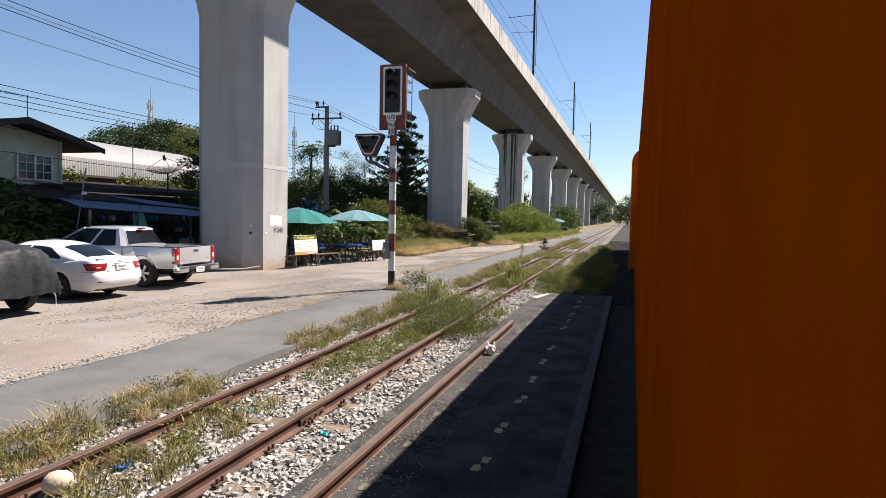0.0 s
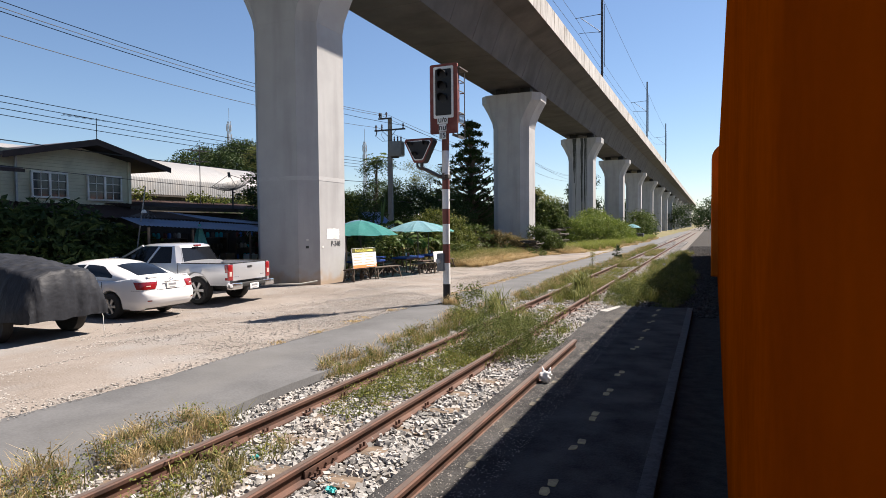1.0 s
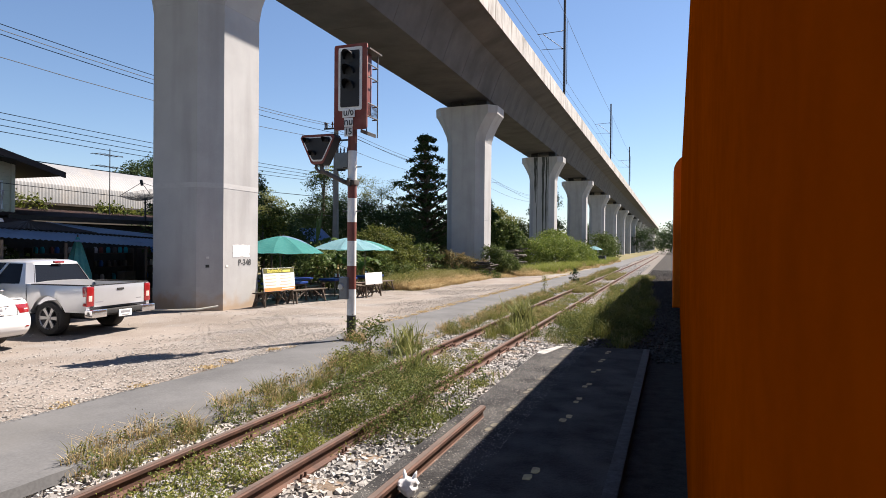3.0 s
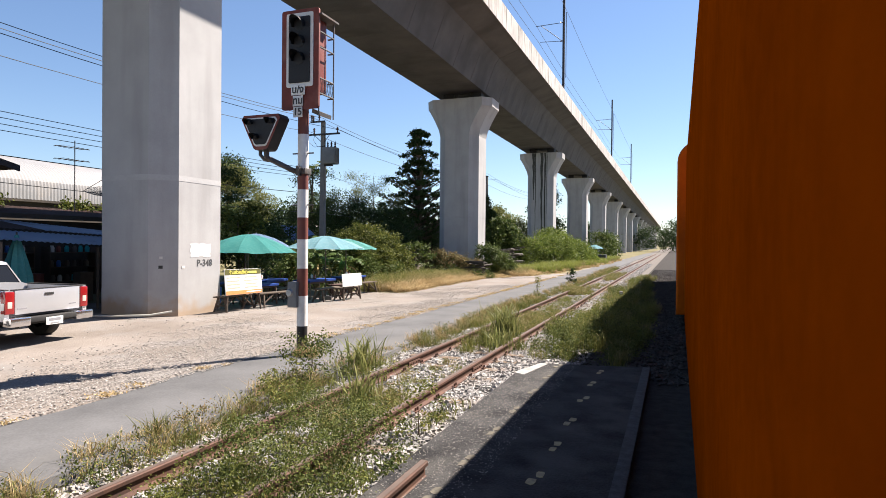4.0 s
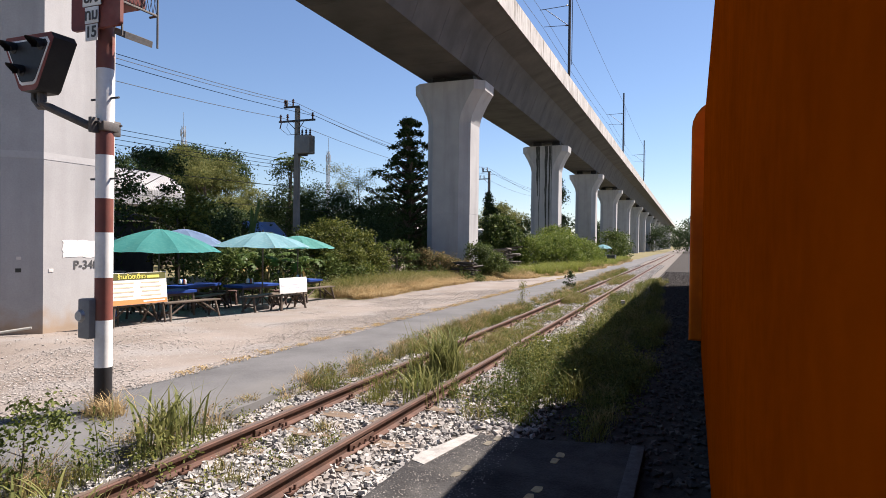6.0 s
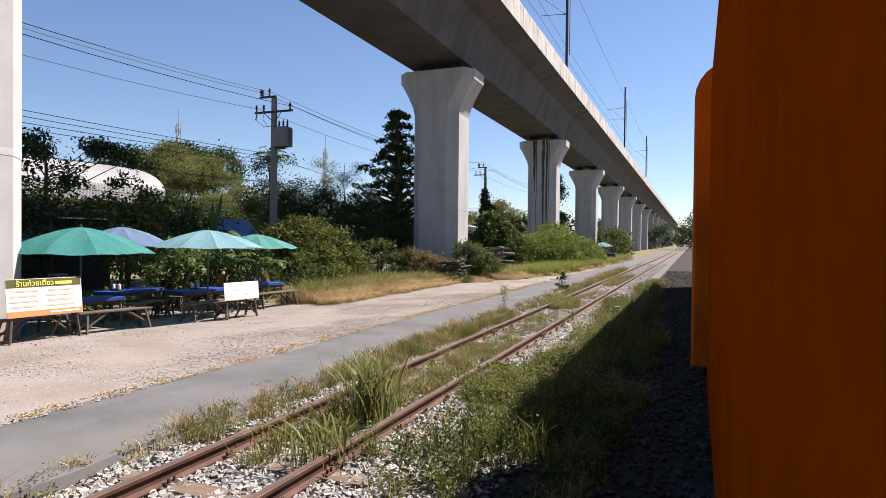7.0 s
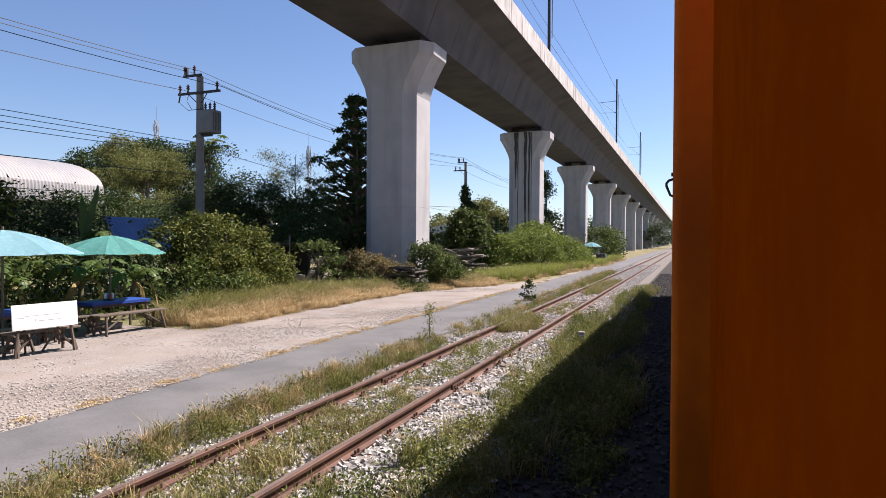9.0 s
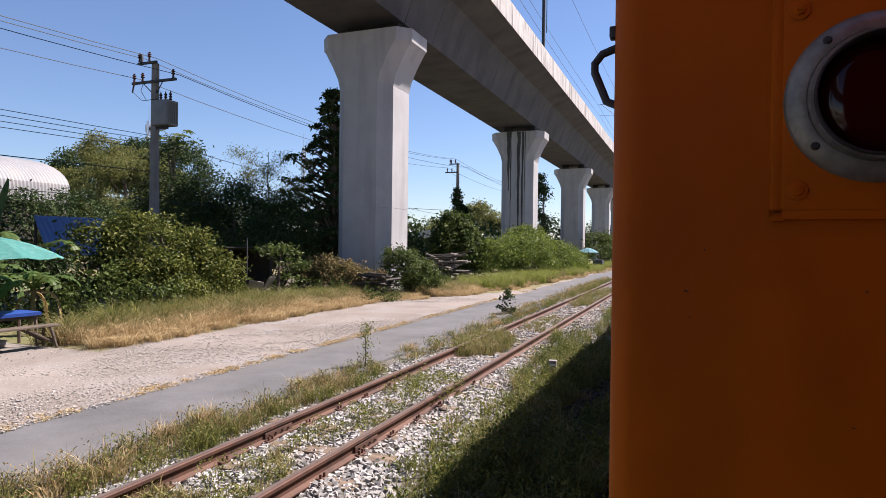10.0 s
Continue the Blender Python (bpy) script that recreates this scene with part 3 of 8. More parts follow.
def gza(x, y):
    return np.where(x < -6.3, -0.03 - 0.07 * np.clip((-6.3 - x) / 5, 0, 1) - dip(x, y), np.where(x < -6.05, -0.03, np.where(x < -4.4, -0.09, -0.17)))


def yard_edge(y):
    """Where the bare yard ends on the far side from the rails."""
    if y < 20.5:
        return -17.0
    if y < 28:
        return -14.2
    if y < 40:
        return -9.75
    if y < 46:
        return -9.6 + 3.0 * (y - 40) / 6
    return -6.6 + 0.1 * min(y - 46, 3)


def build_ground():
    xs = [-3500, -600, -150, -60, -35, -25] + [-20 + 0.5 * i for i in range(28)] + [-6.3, -6.05, -6.0, -4.42, -4.38, -3.5, -2.5, -1.5, 0, 3, 8, 25, 80, 400, 3500]
    ys = [-3500, -400, -80, -30, -15] + [-8 + 0.5 * i for i in range(150)] + [70, 80, 95, 120, 160, 250, 500, 1200, 3500]
    bm = bmesh.new()
    grid = []
    for y in ys:
        row = []
        for x in xs:
            z = gz(x, y)
            if -20 <= x < -6.4 and -8 <= y <= 66:
                z += 0.018 * noise.noise(Vector((x * 0.7, y * 0.7, 3))) + 0.03 * noise.noise(Vector((x * 0.2, y * 0.2, 5)))
            row.append(bm.verts.new((x, y, z)))
        grid.append(row)
    for j in range(len(ys) - 1):
        for i in range(len(xs) - 1):
            f = bm.faces.new((grid[j][i], grid[j][i + 1], grid[j + 1][i + 1], grid[j + 1][i]))
            cx, cy = (xs[i] + xs[i + 1]) / 2, (ys[j] + ys[j + 1]) / 2
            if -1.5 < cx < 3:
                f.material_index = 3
            elif -5.3 < cx < 5:
                f.material_index = 2
            elif cx > yard_edge(cy) + 0.5 * noise.noise(Vector((cx, cy, 0))) and -30 < cy < 130:
                f.material_index = 0
            else:
                f.material_index = 1
    ob = part("ground", bm, "dirt", sharp=80)
    ob.data.materials.append(M["far_dirt"])
    ob.data.materials.append(M["subsoil"])
    ob.data.materials.append(M["shaded_soil"])
    tagged(ob, "pale trodden dirt yard with darker soil verge", "ground", kind="structure")


def ragged_strip(name, left, right, y0, y1, top, thick, amp, material, step=0.25, crown=0.0):
    bm = bmesh.new()
    rings = []
    n = int((y1 - y0) / step)
    for i in range(n + 1):
        y = y0 + (y1 - y0) * i / n
        a = left(y) + amp * (noise.noise(Vector((0, y * 0.9, 1))) + 0.5 * noise.noise(Vector((0, y * 3.1, 2))))
        b = right(y) + amp * (noise.noise(Vector((5, y * 0.9, 1))) + 0.5 * noise.noise(Vector((5, y * 3.1, 2))))
        m = (a + b) / 2
        rings.append([(a, y, top - thick), (a + 0.02, y, top - 0.01), (a + 0.12, y, top), (m, y, top + crown), (b - 0.12, y, top), (b - 0.02, y, top - 0.01), (b, y, top - thick)])
    loft(bm, rings)
    return part(name, bm, material, sharp=50)


def rail_profile(x, top, k=1.0):
    h = 0.12 * k
    pts = [(-0.05, 0), (-0.05, 0.010), (-0.010, 0.024), (-0.0075, 0.078), (-0.028, 0.088), (-0.03, 0.112), (-0.022, 0.12),
           (0.022, 0.12), (0.03, 0.112), (0.028, 0.088), (0.0075, 0.078), (0.010, 0.024), (0.05, 0.010), (0.05, 0)]
    return [(x + a * k, top - h + b * k) for a, b in pts]


def rail(name, x, top, y0, y1, label, k=1.0, wob=0.004):
    ob = thing(name, (x, y0, top - 0.12 * k), 0, label, "rail")
    bm = bmesh.new()
    rings = []
    n = max(2, int((y1 - y0) / 1.5))
    for i in range(n + 1):
        y = (y1 - y0) * i / n
        dx = wob * noise.noise(Vector((x, y * 0.25, 9)))
        rings.append([(u + dx, y, v) for u, v in rail_profile(0, 0.12 * k, k)])
    loft(bm, rings)
    part("rail_body", bm, "rust", ob, sharp=30)
    bm = B((0, (y1 - y0) / 2, 0.12 * k + 0.0015), (0.036 * k, y1 - y0, 0.003))
    part("running_surface", bm, "rail_head", ob, "dull worn running surface")
    return ob


def fishplate(parent, y, side):
    bm = B((side * 0.022, y, 0.055), (0.02, 0.46, 0.062), bevel=0.004)
    for k in (-0.16, -0.055, 0.055, 0.16):
        rod(bm, (side * 0.03, y + k, 0.055), (side * 0.052, y + k, 0.055), 0.014, seg=6)
    part("fishplate", bm, "rust", parent)


build_ground()
road = ragged_strip("road", lambda y: ROAD_L - 0.1 + 0.13 * math.sin(y * 0.9 + 1.2) * math.sin(y * 0.37), lambda y: ROAD_R + 0.05 * math.sin(y * 0.2), -20, 160, -0.04, 0.1, 0.08, "asphalt", crown=0.012)
tagged(road, "narrow grey worn asphalt lane with crumbling edges", "road", kind="structure")

# platform with its slanted far end
bm = bmesh.new()
prism(bm, [(-1.96, -18), (-0.12, -18), (-0.12, 16.35), (-1.0, 16.12), (-1.72, 16.02), (-1.96, 15.3)], "z", -0.2, -0.05)
bmesh.ops.bevel(bm, geom=[e for e in bm.edges if all(v.co.z > -0.1 for v in e.verts)], offset=0.015, segments=2, affect="EDGES")
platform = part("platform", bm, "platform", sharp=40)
tagged(platform, "low dark asphalt platform beside the rails", "platform", kind="structure")
bm = bmesh.new()
prism(bm, [(-1.945, 15.12), (-1.80, 15.05), (-1.63, 15.98), (-1.74, 16.0), (-1.945, 15.3)], "z", -0.06, -0.044)
tagged(part("trim", bm, "worn_white"), "white painted mark on the platform corner", "painted mark", kind="structure")
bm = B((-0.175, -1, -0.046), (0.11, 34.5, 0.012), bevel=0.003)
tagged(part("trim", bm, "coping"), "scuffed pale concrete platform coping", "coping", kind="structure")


def paint_dash(x, y, g):
    bm = bmesh.new()
    for k in range(2):
        cx, cy = x + g.uniform(-0.02, 0.02) + 0.02 * k, y + 0.17 * k
        out = []
        for i in range(9):
            t = 2 * math.pi * i / 9
            r = 1 + g.uniform(-0.2, 0.2)
            c, s = math.cos(t), math.sin(t)
            out.append((cx + 0.034 * r * math.copysign(abs(c) ** 0.5, c), cy + 0.065 * r * math.copysign(abs(s) ** 0.5, s)))
        prism(bm, out, "z", -0.052, -0.046)
    return bm


_g = random.Random(5)
for _row, _x in ((0, -0.82), (1, -1.47)):
    for _i in range(15):
        _y = 3.1 + 0.89 * _i + (0.25 if _row else 0.0) + _g.uniform(-0.08, 0.08)
        if _g.random() < 0.93:
            tagged(part("paint_dash", paint_dash(_x, _y, _g), "yellow_faded" if _row else "yellow"), "worn pale yellow paint mark on the platform", "painted mark", "platform paint marks")

r_left = rail("siding_rail", X_L, 0.0, -20, 150, "rusty brown steel rail on stone ballast among weeds", 1.2)
r_right = rail("siding_rail", X_R, 0.0, -20, 150, "rusty brown steel rail on stone ballast among weeds", 1.2)
for _o, _s in ((r_left, 1), (r_right, 1)):
    for _y in (25.6, 35.5, 45.4):
        fishplate(_o, _y, _s)
        fishplate(_o, _y, -_s)
edge_rail = rail("platform_edge_rail", -1.665, 0.072, -18, 10.93, "old red-brown rail lying along the platform edge", 1.22)
for _x in (1.23, 2.29):
    rail("main_line_rail", _x, 0.0, -20, 150, "steel rail under the parked orange train")


def sleeper(x, y, w, g):
    bm = B((0, 0, 0), (w, 0.22, 0.12), (0, 0, g.uniform(-1.5, 1.5)), 0.012)
    ob = part("sleeper", bm, "sleeper")
    ob.location = (x, y, -0.21 + g.uniform(-0.005, 0.012))
    return tagged(ob, "weathered timber sleeper half buried in ballast", "sleeper", "sleepers")


for _i in range(70):
    sleeper(-3.19, -2 + 0.68 * _i, 1.9, _g)


def rail_clip(parent, y, side):
    bm = B((side * 0.06, y, 0.012), (0.07, 0.13, 0.02), bevel=0.004)
    rod(bm, (side * 0.075, y - 0.03, 0.01), (side * 0.075, y - 0.03, 0.06), 0.012, seg=6)
    rod(bm, (side * 0.075, y + 0.03, 0.01), (side * 0.075, y + 0.03, 0.06), 0.012, seg=6)
    return part("rail_clip", bm, "rust", parent)


for _o in (r_left, r_right):
    for _i in range(46):
        rail_clip(_o, 18 + 0.68 * _i, -1)
        rail_clip(_o, 18 + 0.68 * _i, 1)

# loose stone


def bed(x, y):
    return -0.162 + 0.012 * np.sin(x * 9 + y) * np.sin(y * 7)


for _n, _ys, _seed, _sides in ((29000, (1.2, 16), 11, 8), (30000, (16, 31), 17, 8)):
    _v, _f = scatter_stones(_n, (-4.42, -1.98), _ys, bed, 0.056 if _sides == 8 else 0.064, _seed, sides=_sides, flat=0.8)
    tagged(soup("ballast", _v, _f, "stone"), "pale grey crushed stone ballast between the rails", "ballast", kind="stuff")
_v, _f = scatter_stones(15000, (-4.42, -1.98), (31, 75), -0.162, 0.075, 12)
tagged(soup("ballast", _v, _f, "stone"), "pale grey crushed stone ballast further along the line", "ballast", kind="stuff")
_v, _f = scatter_stones(6500, (-1.98, -1.2), (16.2, 42), -0.162, 0.066, 13)
tagged(soup("ballast", _v, _f, "stone"), "crushed stone beside the parked train", "ballast", kind="stuff")
# stones along the train take the colour darkened for its shade
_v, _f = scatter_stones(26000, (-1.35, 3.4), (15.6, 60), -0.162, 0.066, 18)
tagged(soup("ballast", _v, _f, "stone_shaded"), "ballast under and beside the train, darkened for its shade", "ballast", kind="stuff")
_v, _f = scatter_stones(125000, (-11.0, -6.02), (2.5, 40), gza, 0.029, 14, flat=0.42,
                        keep=lambda x, y, g: g.random(len(x)) < np.clip(1.0 - 0.27 * (-6.1 - x) + 0.3 * np.sin(y * 0.6 + x) + 0.2 * np.sin(y * 2.1 - x * 3), 0.02, 1))
tagged(soup("gravel", _v, _f, "pebble"), "fine pale gravel strewn along the lane", "gravel", kind="stuff")
_v, _f = scatter_stones(6000, (-13.5, -6.2), (4, 42), gza, 0.036, 15, flat=0.5)
tagged(soup("gravel", _v, _f, "pebble"), "scattered pebbles on the dirt yard", "gravel", kind="stuff")

_v, _f = scatter_stones(9000, (-1.92, -1.2), (2, 16), -0.05, 0.012, 16, flat=0.5)
tagged(soup("grit", _v, _f, "pebble"), "fine grit strewn on the platform", "grit", kind="stuff")

# ---------------------------------------------------------------- the elevated railway
def octagon(cx, cy, hx, hy, ch, z):
    return [(cx - hx + ch, cy - hy, z), (cx + hx - ch, cy - hy, z), (cx + hx, cy - hy + ch, z), (cx + hx, cy + hy - ch, z),
            (cx + hx - ch, cy + hy, z), (cx - hx + ch, cy + hy, z), (cx - hx, cy + hy - ch, z), (cx - hx, cy - hy + ch, z)]


def pier(x, y, label):
    ob = thing("viaduct_pier", (x, y, -0.2), 0, label, "pier", "viaduct piers")
    h, c = 1.28, 0.5
    bm = bmesh.new()
    loft(bm, [octagon(0, 0, h, h, c, z) for z in (0, 3.65)])
    part("shaft", bm, "concrete", ob, sharp=20)
    bm = bmesh.new()
    loft(bm, [octagon(0, 0, h + 0.004, h + 0.004, c, 3.654), octagon(0, 0, h + 0.004, h + 0.004, c, 8.75)])
    part("shaft", bm, "concrete", ob, sharp=20)
    bm = bmesh.new()
    loft(bm, [octagon(0, 0, h + a, h + 0.004, c, z) for z, a in ((8.754, 0.004), (9.2, 0.1), (9.8, 0.38), (10.4, 0.72), (10.52, 0.82), (11.04, 0.84))])
    part("pier_cap", bm, "concrete", ob, sharp=24)
    for k in (-0.9, 0.9):
        part("bearing", B((k, 0, 11.29), (0.7, 0.7, 0.52), bevel=0.01), "black", ob)
    return ob


PIERS = [(-13.0, 19.65), (-12.55, 44.07), (-12.35, 68.3), (-12.35, 92.6), (-12.35, 116.8), (-12.35, 141), (-12.35, 165.2), (-12.4, 189.4), (-13.3, -4.7)] + [(-12.4, 213.6 + 24.3 * k) for k in range(10)]
piers = []
for _i, (_x, _y) in enumerate(PIERS):
    piers.append(pier(_x, _y, {0: "massive grey concrete viaduct pier with a patched white panel", 2: "concrete viaduct pier stained with black water streaks"}.get(
        _i, "tall grey concrete viaduct pier with flared cap")))

CX = -12.78
SECTION = [(-1.67, 11.35), (1.67, 11.35), (2.3, 13.0), (2.6, 13.4), (3.93, 13.88), (3.93, 14.15), (3.8, 14.15), (-3.8, 14.15), (-3.93, 14.15), (-3.93, 13.88), (-2.6, 13.4), (-2.3, 13.0)]
viaduct = thing("viaduct_deck", (CX, 0, 0), 0, "long grey concrete box girder deck with stained parapets", "viaduct")
for _k in range(-3, 18):
    _y0 = 19.65 + 24.3 * (_k - 0.0)
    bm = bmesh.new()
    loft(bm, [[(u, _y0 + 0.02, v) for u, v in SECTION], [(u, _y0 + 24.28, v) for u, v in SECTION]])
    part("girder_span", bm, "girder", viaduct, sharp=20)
    for s in (1, -1):
        bm = bmesh.new()
        prism(bm, [(s * 3.78, 14.15), (s * 3.97, 13.86), (s * 3.97, 15.12), (s * 3.94, 15.14), (s * 3.81, 15.14), (s * 3.78, 15.12)], "y", _y0 + 0.015, _y0 + 24.285)
        part("parapet", bm, "parapet", viaduct, sharp=20)
    for j in range(1, 8):
        bm = bmesh.new()
        prism(bm, [(-1.68, 11.343), (1.68, 11.343), (2.31, 13.0), (2.29, 13.0), (1.66, 11.36), (-1.66, 11.36)], "y", _y0 + 3.04 * j - 0.012, _y0 + 3.04 * j + 0.012)
        part("joint", bm, "girder_joint", viaduct)

# streaks, patches and numbers on the piers
for _u, _w, _l in ((-0.6, 0.3, 4.6), (-0.42, 0.12, 8.0), (0.2, 0.28, 9.4), (0.52, 0.2, 10.6), (0.7, 0.08, 6.0)):
    bm = bmesh.new()
    _h = 11.02
    rr = [[(_u + 0.03 * noise.noise(Vector((z, _u, 4))) + _w * (0.5 + 0.35 * noise.noise(Vector((z * 1.5, _u, s)))) * min(1.0, 0.25 + 0.75 * (z - _h + _l) / _l) * s, -1.288, z) for s in (-1, 1)] + [(_u, -1.28, z)] for z in [_h - _l + _l * q / 14 for q in range(15)]]
    loft(bm, rr)
    part("water_streak", bm, "streak", piers[2])

# ---------------------------------------------------------------- the parked orange train
TR = pose(0.30, 0, 0, 0, 0, -0.315)      # the train's near side runs along y from here


def shell(x0, x1, z0, z1, y0, y1, r=0.12, camber=0.25, rc=0.08):
    """A coach body: rounded section, square or rounded at the ends."""
    out = [(x0, z0), (x0, z1 - 0.45)]
    for k in range(1, 7):
        t = math.pi / 2 * k / 6
        out.append((x0 + 0.45 * (1 - math.cos(t)), z1 - 0.45 + 0.45 * math.sin(t)))
    mid = (x0 + x1) / 2
    out.append((mid, z1 + camber))
    for k in range(6, 0, -1):
        t = math.pi / 2 * k / 6
        out.append((x1 - 0.45 * (1 - math.cos(t)), z1 - 0.45 + 0.45 * math.sin(t)))
    out += [(x1, z1 - 0.45), (x1, z0)]
    bm = bmesh.new()
    n = 7
    rings = []
    cx, cz = mid, (z0 + z1) / 2
    for end, sgn in ((y0, 1), (y1, -1)):
        rr = []
        for k in range(n):
            t = math.pi / 2 * k / (n - 1)
            ins = rc * (1 - math.sin(t))
            rr.append([(cx + (u - cx) * (1 - 2 * ins / (x1 - x0)), end + sgn * rc * (1 - math.cos(t)), cz + (v - cz) * (1 - 2 * ins / (z1 - z0))) for u, v in out])
        rings += rr if sgn == 1 else rr[::-1]
    loft(bm, rings)
    return bm


def bogie(parent, y, x):
    bm = bmesh.new()
    for s in (-0.8, 0.8):
        box(bm, (x + s, y, 0.5), (0.1, 2.3, 0.16), bevel=0.02)
    box(bm, (x, y, 0.52), (1.7, 0.35, 0.2), bevel=0.02)
    part("bogie_frame", bm, "dark_steel", parent)
    for d in (-0.9, 0.9):
        bm = bmesh.new()
        for s in (-0.53, 0.53):
            rod(bm, (x + s - 0.06, y + d, 0.43), (x + s + 0.06, y + d, 0.43), 0.43, seg=28)
        rod(bm, (x - 0.8, y + d, 0.43), (x + 0.8, y + d, 0.43), 0.07)
        part("wheelset", bm, "dark_steel", parent)


coach = thing("passenger_coach", (0, 0, 0), 0, "orange railway passenger coach with plain side darkened for shade", "train car", "train")
coach.matrix_basis = TR
part("body", shell(0.0, 2.75, 0.3, 4.12, -22.0, 20.08, rc=0.05), "orange_shaded", coach, sharp=30)
part("roof_skin", B((1.375, -1.0, 4.355), (1.4, 41.6, 0.05), bevel=0.02), "roof_grey", coach)
part("underframe", B((1.375, -1.0, 0.62), (2.3, 41.5, 0.2), bevel=0.02), "dark_steel", coach)
bogie(coach, 16.4, 1.4)
bogie(coach, -17.5, 1.4)

railcar = thing("diesel_railcar", (0, 0, 0), 0, "orange diesel railcar end with round red tail lamp", "train car", "train")
railcar.matrix_basis = TR
FY = 20.9                                # the railcar's end wall
EDGE = -0.175                            # its near corner
part("body", shell(EDGE, 2.97, 0.3, 4.12, FY, 43.5, rc=0.055), "orange", railcar, sharp=30)
part("underframe", B((1.375, 32, 0.5), (2.3, 22, 0.22), bevel=0.02), "dark_steel", railcar)
bogie(railcar, 24.5, 1.4)
bogie(railcar, 40, 1.4)

LX, LZ = 0.183, 2.119                    # centre of the tail lamp


def fy(d):
    return FY - d


bm = bmesh.new()
box(bm, (0.236, fy(0.006), 2.166), (0.34, 0.022, 0.4), bevel=0.006)
plate = part("lamp_plate", bm, "orange", railcar, "raised square orange mounting plate")
part("plate_rim", B((0.063, fy(0.004), 2.166), (0.02, 0.02, 0.43), bevel=0.005), "orange", railcar)
part("plate_rim", B((0.236, fy(0.004), 1.963), (0.366, 0.02, 0.02), bevel=0.005), "orange", railcar)
for _u, _w in ((0.086, 1.994), (0.086, 2.248), (0.325, 2.0), (0.325, 2.25)):
    bm = bmesh.new()
    lathe(bm, [(0.0, 0.008), (0.006, 0.008), (0.008, 0.004), (0.0135, 0.003), (0.014, 0.0)], pose(_u, fy(0.017), _w, 90, 0, 0), 14)
    box(bm, (_u, fy(0.0255), _w), (0.008, 0.002, 0.0016))
    part("screw", bm, "orange", plate)
bm = bmesh.new()
lathe(bm, [(0.084, 0.0), (0.084, 0.012), (0.09, 0.02), (0.1, 0.02), (0.113, 0.012), (0.116, 0.006), (0.116, 0.0)], pose(LX, fy(0.017), LZ, 90, 0, 0), 48)
ring = part("lamp_ring", bm, "ring", railcar, "scuffed grey metal bezel ring")
bm = bmesh.new()
lathe(bm, [(0.0, 0.014), (0.03, 0.0135), (0.055, 0.011), (0.072, 0.005), (0.0785, -0.003), (0.0785, -0.012), (0.0, -0.012)], pose(LX, fy(0.024), LZ, 90, 0, 0), 40)
part("lens", bm, "lens", railcar, "dark red glass lens")
bm = bmesh.new()
lathe(bm, [(0.082, 0.014), (0.083, 0.03), (0.087, 0.03), (0.09, 0.014)], pose(LX, fy(0.018), LZ, 90, 0, 0), 40)
part("inner_rim", bm, "ring", ring)
bm = bmesh.new()
lathe(bm, [(0.079, 0.0), (0.079, 0.034), (0.0805, 0.037), (0.082, 0.037), (0.083, 0.03), (0.0835, 0.0)], pose(LX, fy(0.02), LZ, 90, 0, 0), 40)
part("lens_holder", bm, "dark_steel", ring, "dark inner lens holder")
_g = random.Random(77)
for _k in range(12):
    _u, _w = _g.uniform(-0.1, 0.45), _g.uniform(1.3, 1.95)
    part("paint_chip", B((_u, fy(0.0005), _w), (_g.uniform(0.002, 0.007), 0.002, _g.uniform(0.001, 0.003)), (0, _g.uniform(-40, 40), 0)), "scuff", railcar)
for _k in range(4):
    _a = radians(40 + 90 * _k)
    bm = bmesh.new()
    lathe(bm, [(0.0, 0.005), (0.0035, 0.005), (0.0055, 0.002), (0.006, 0.0)], pose(LX + 0.102 * math.cos(_a), fy(0.036), LZ + 0.102 * math.sin(_a), 90, 0, 0), 10)
    part("bolt", bm, "dark_steel", ring)
# grab handle on the near corner
bm = bmesh.new()
tube(bm, [(EDGE + 0.01, fy(-0.05), 2.245), (EDGE - 0.02, fy(-0.05), 2.235), (EDGE - 0.032, fy(-0.05), 2.22), (EDGE - 0.032, fy(-0.05), 2.205), (EDGE - 0.012, fy(-0.05), 2.155), (EDGE + 0.01, fy(-0.05), 2.145)], 0.007, 8)
part("grab_handle", bm, "dark_steel", railcar, "dark bent steel grab handle")
part("bracket", B((EDGE - 0.002, fy(-0.05), 2.268), (0.012, 0.02, 0.02), bevel=0.003), "dark_steel", railcar)
part("buffer_beam", B((1.4, FY - 0.06, 0.72), (2.2, 0.12, 0.3), bevel=0.02), "dark_steel", railcar)
bm = bmesh.new()
rod(bm, (1.4, 20.05, 0.72), (1.4, 20.85, 0.72), 0.09)
box(bm, (1.4, 20.45, 0.72), (0.3, 0.36, 0.26), bevel=0.03)
part("coupler", bm, "dark_steel", railcar)

# ---------------------------------------------------------------- the railway colour-light signal
SG = (-5.56, 15.12, -0.06)
signal = thing("railway_signal", SG, 0, "red and white banded railway signal post with dark lamps", "railway signal")
_bands = [(0.0, 0.5, "sig_black"), (0.5, 1.0, "white"), (1.0, 1.45, "pole_red"), (1.45, 1.93, "white"), (1.93, 2.29, "pole_red"), (2.29, 2.75, "white"), (2.75, 3.0, "pole_red"), (3.0, 3.66, "white"), (3.66, 4.15, "pole_red")]
for _a, _b, _m in _bands:
    part("pole_band", R((0, 0, _a), (0, 0, _b), 0.088, seg=20), _m, signal)
# base flange
part("base", B((0, 0, 0.02), (0.34, 0.34, 0.05), bevel=0.01), "dark_steel", signal)
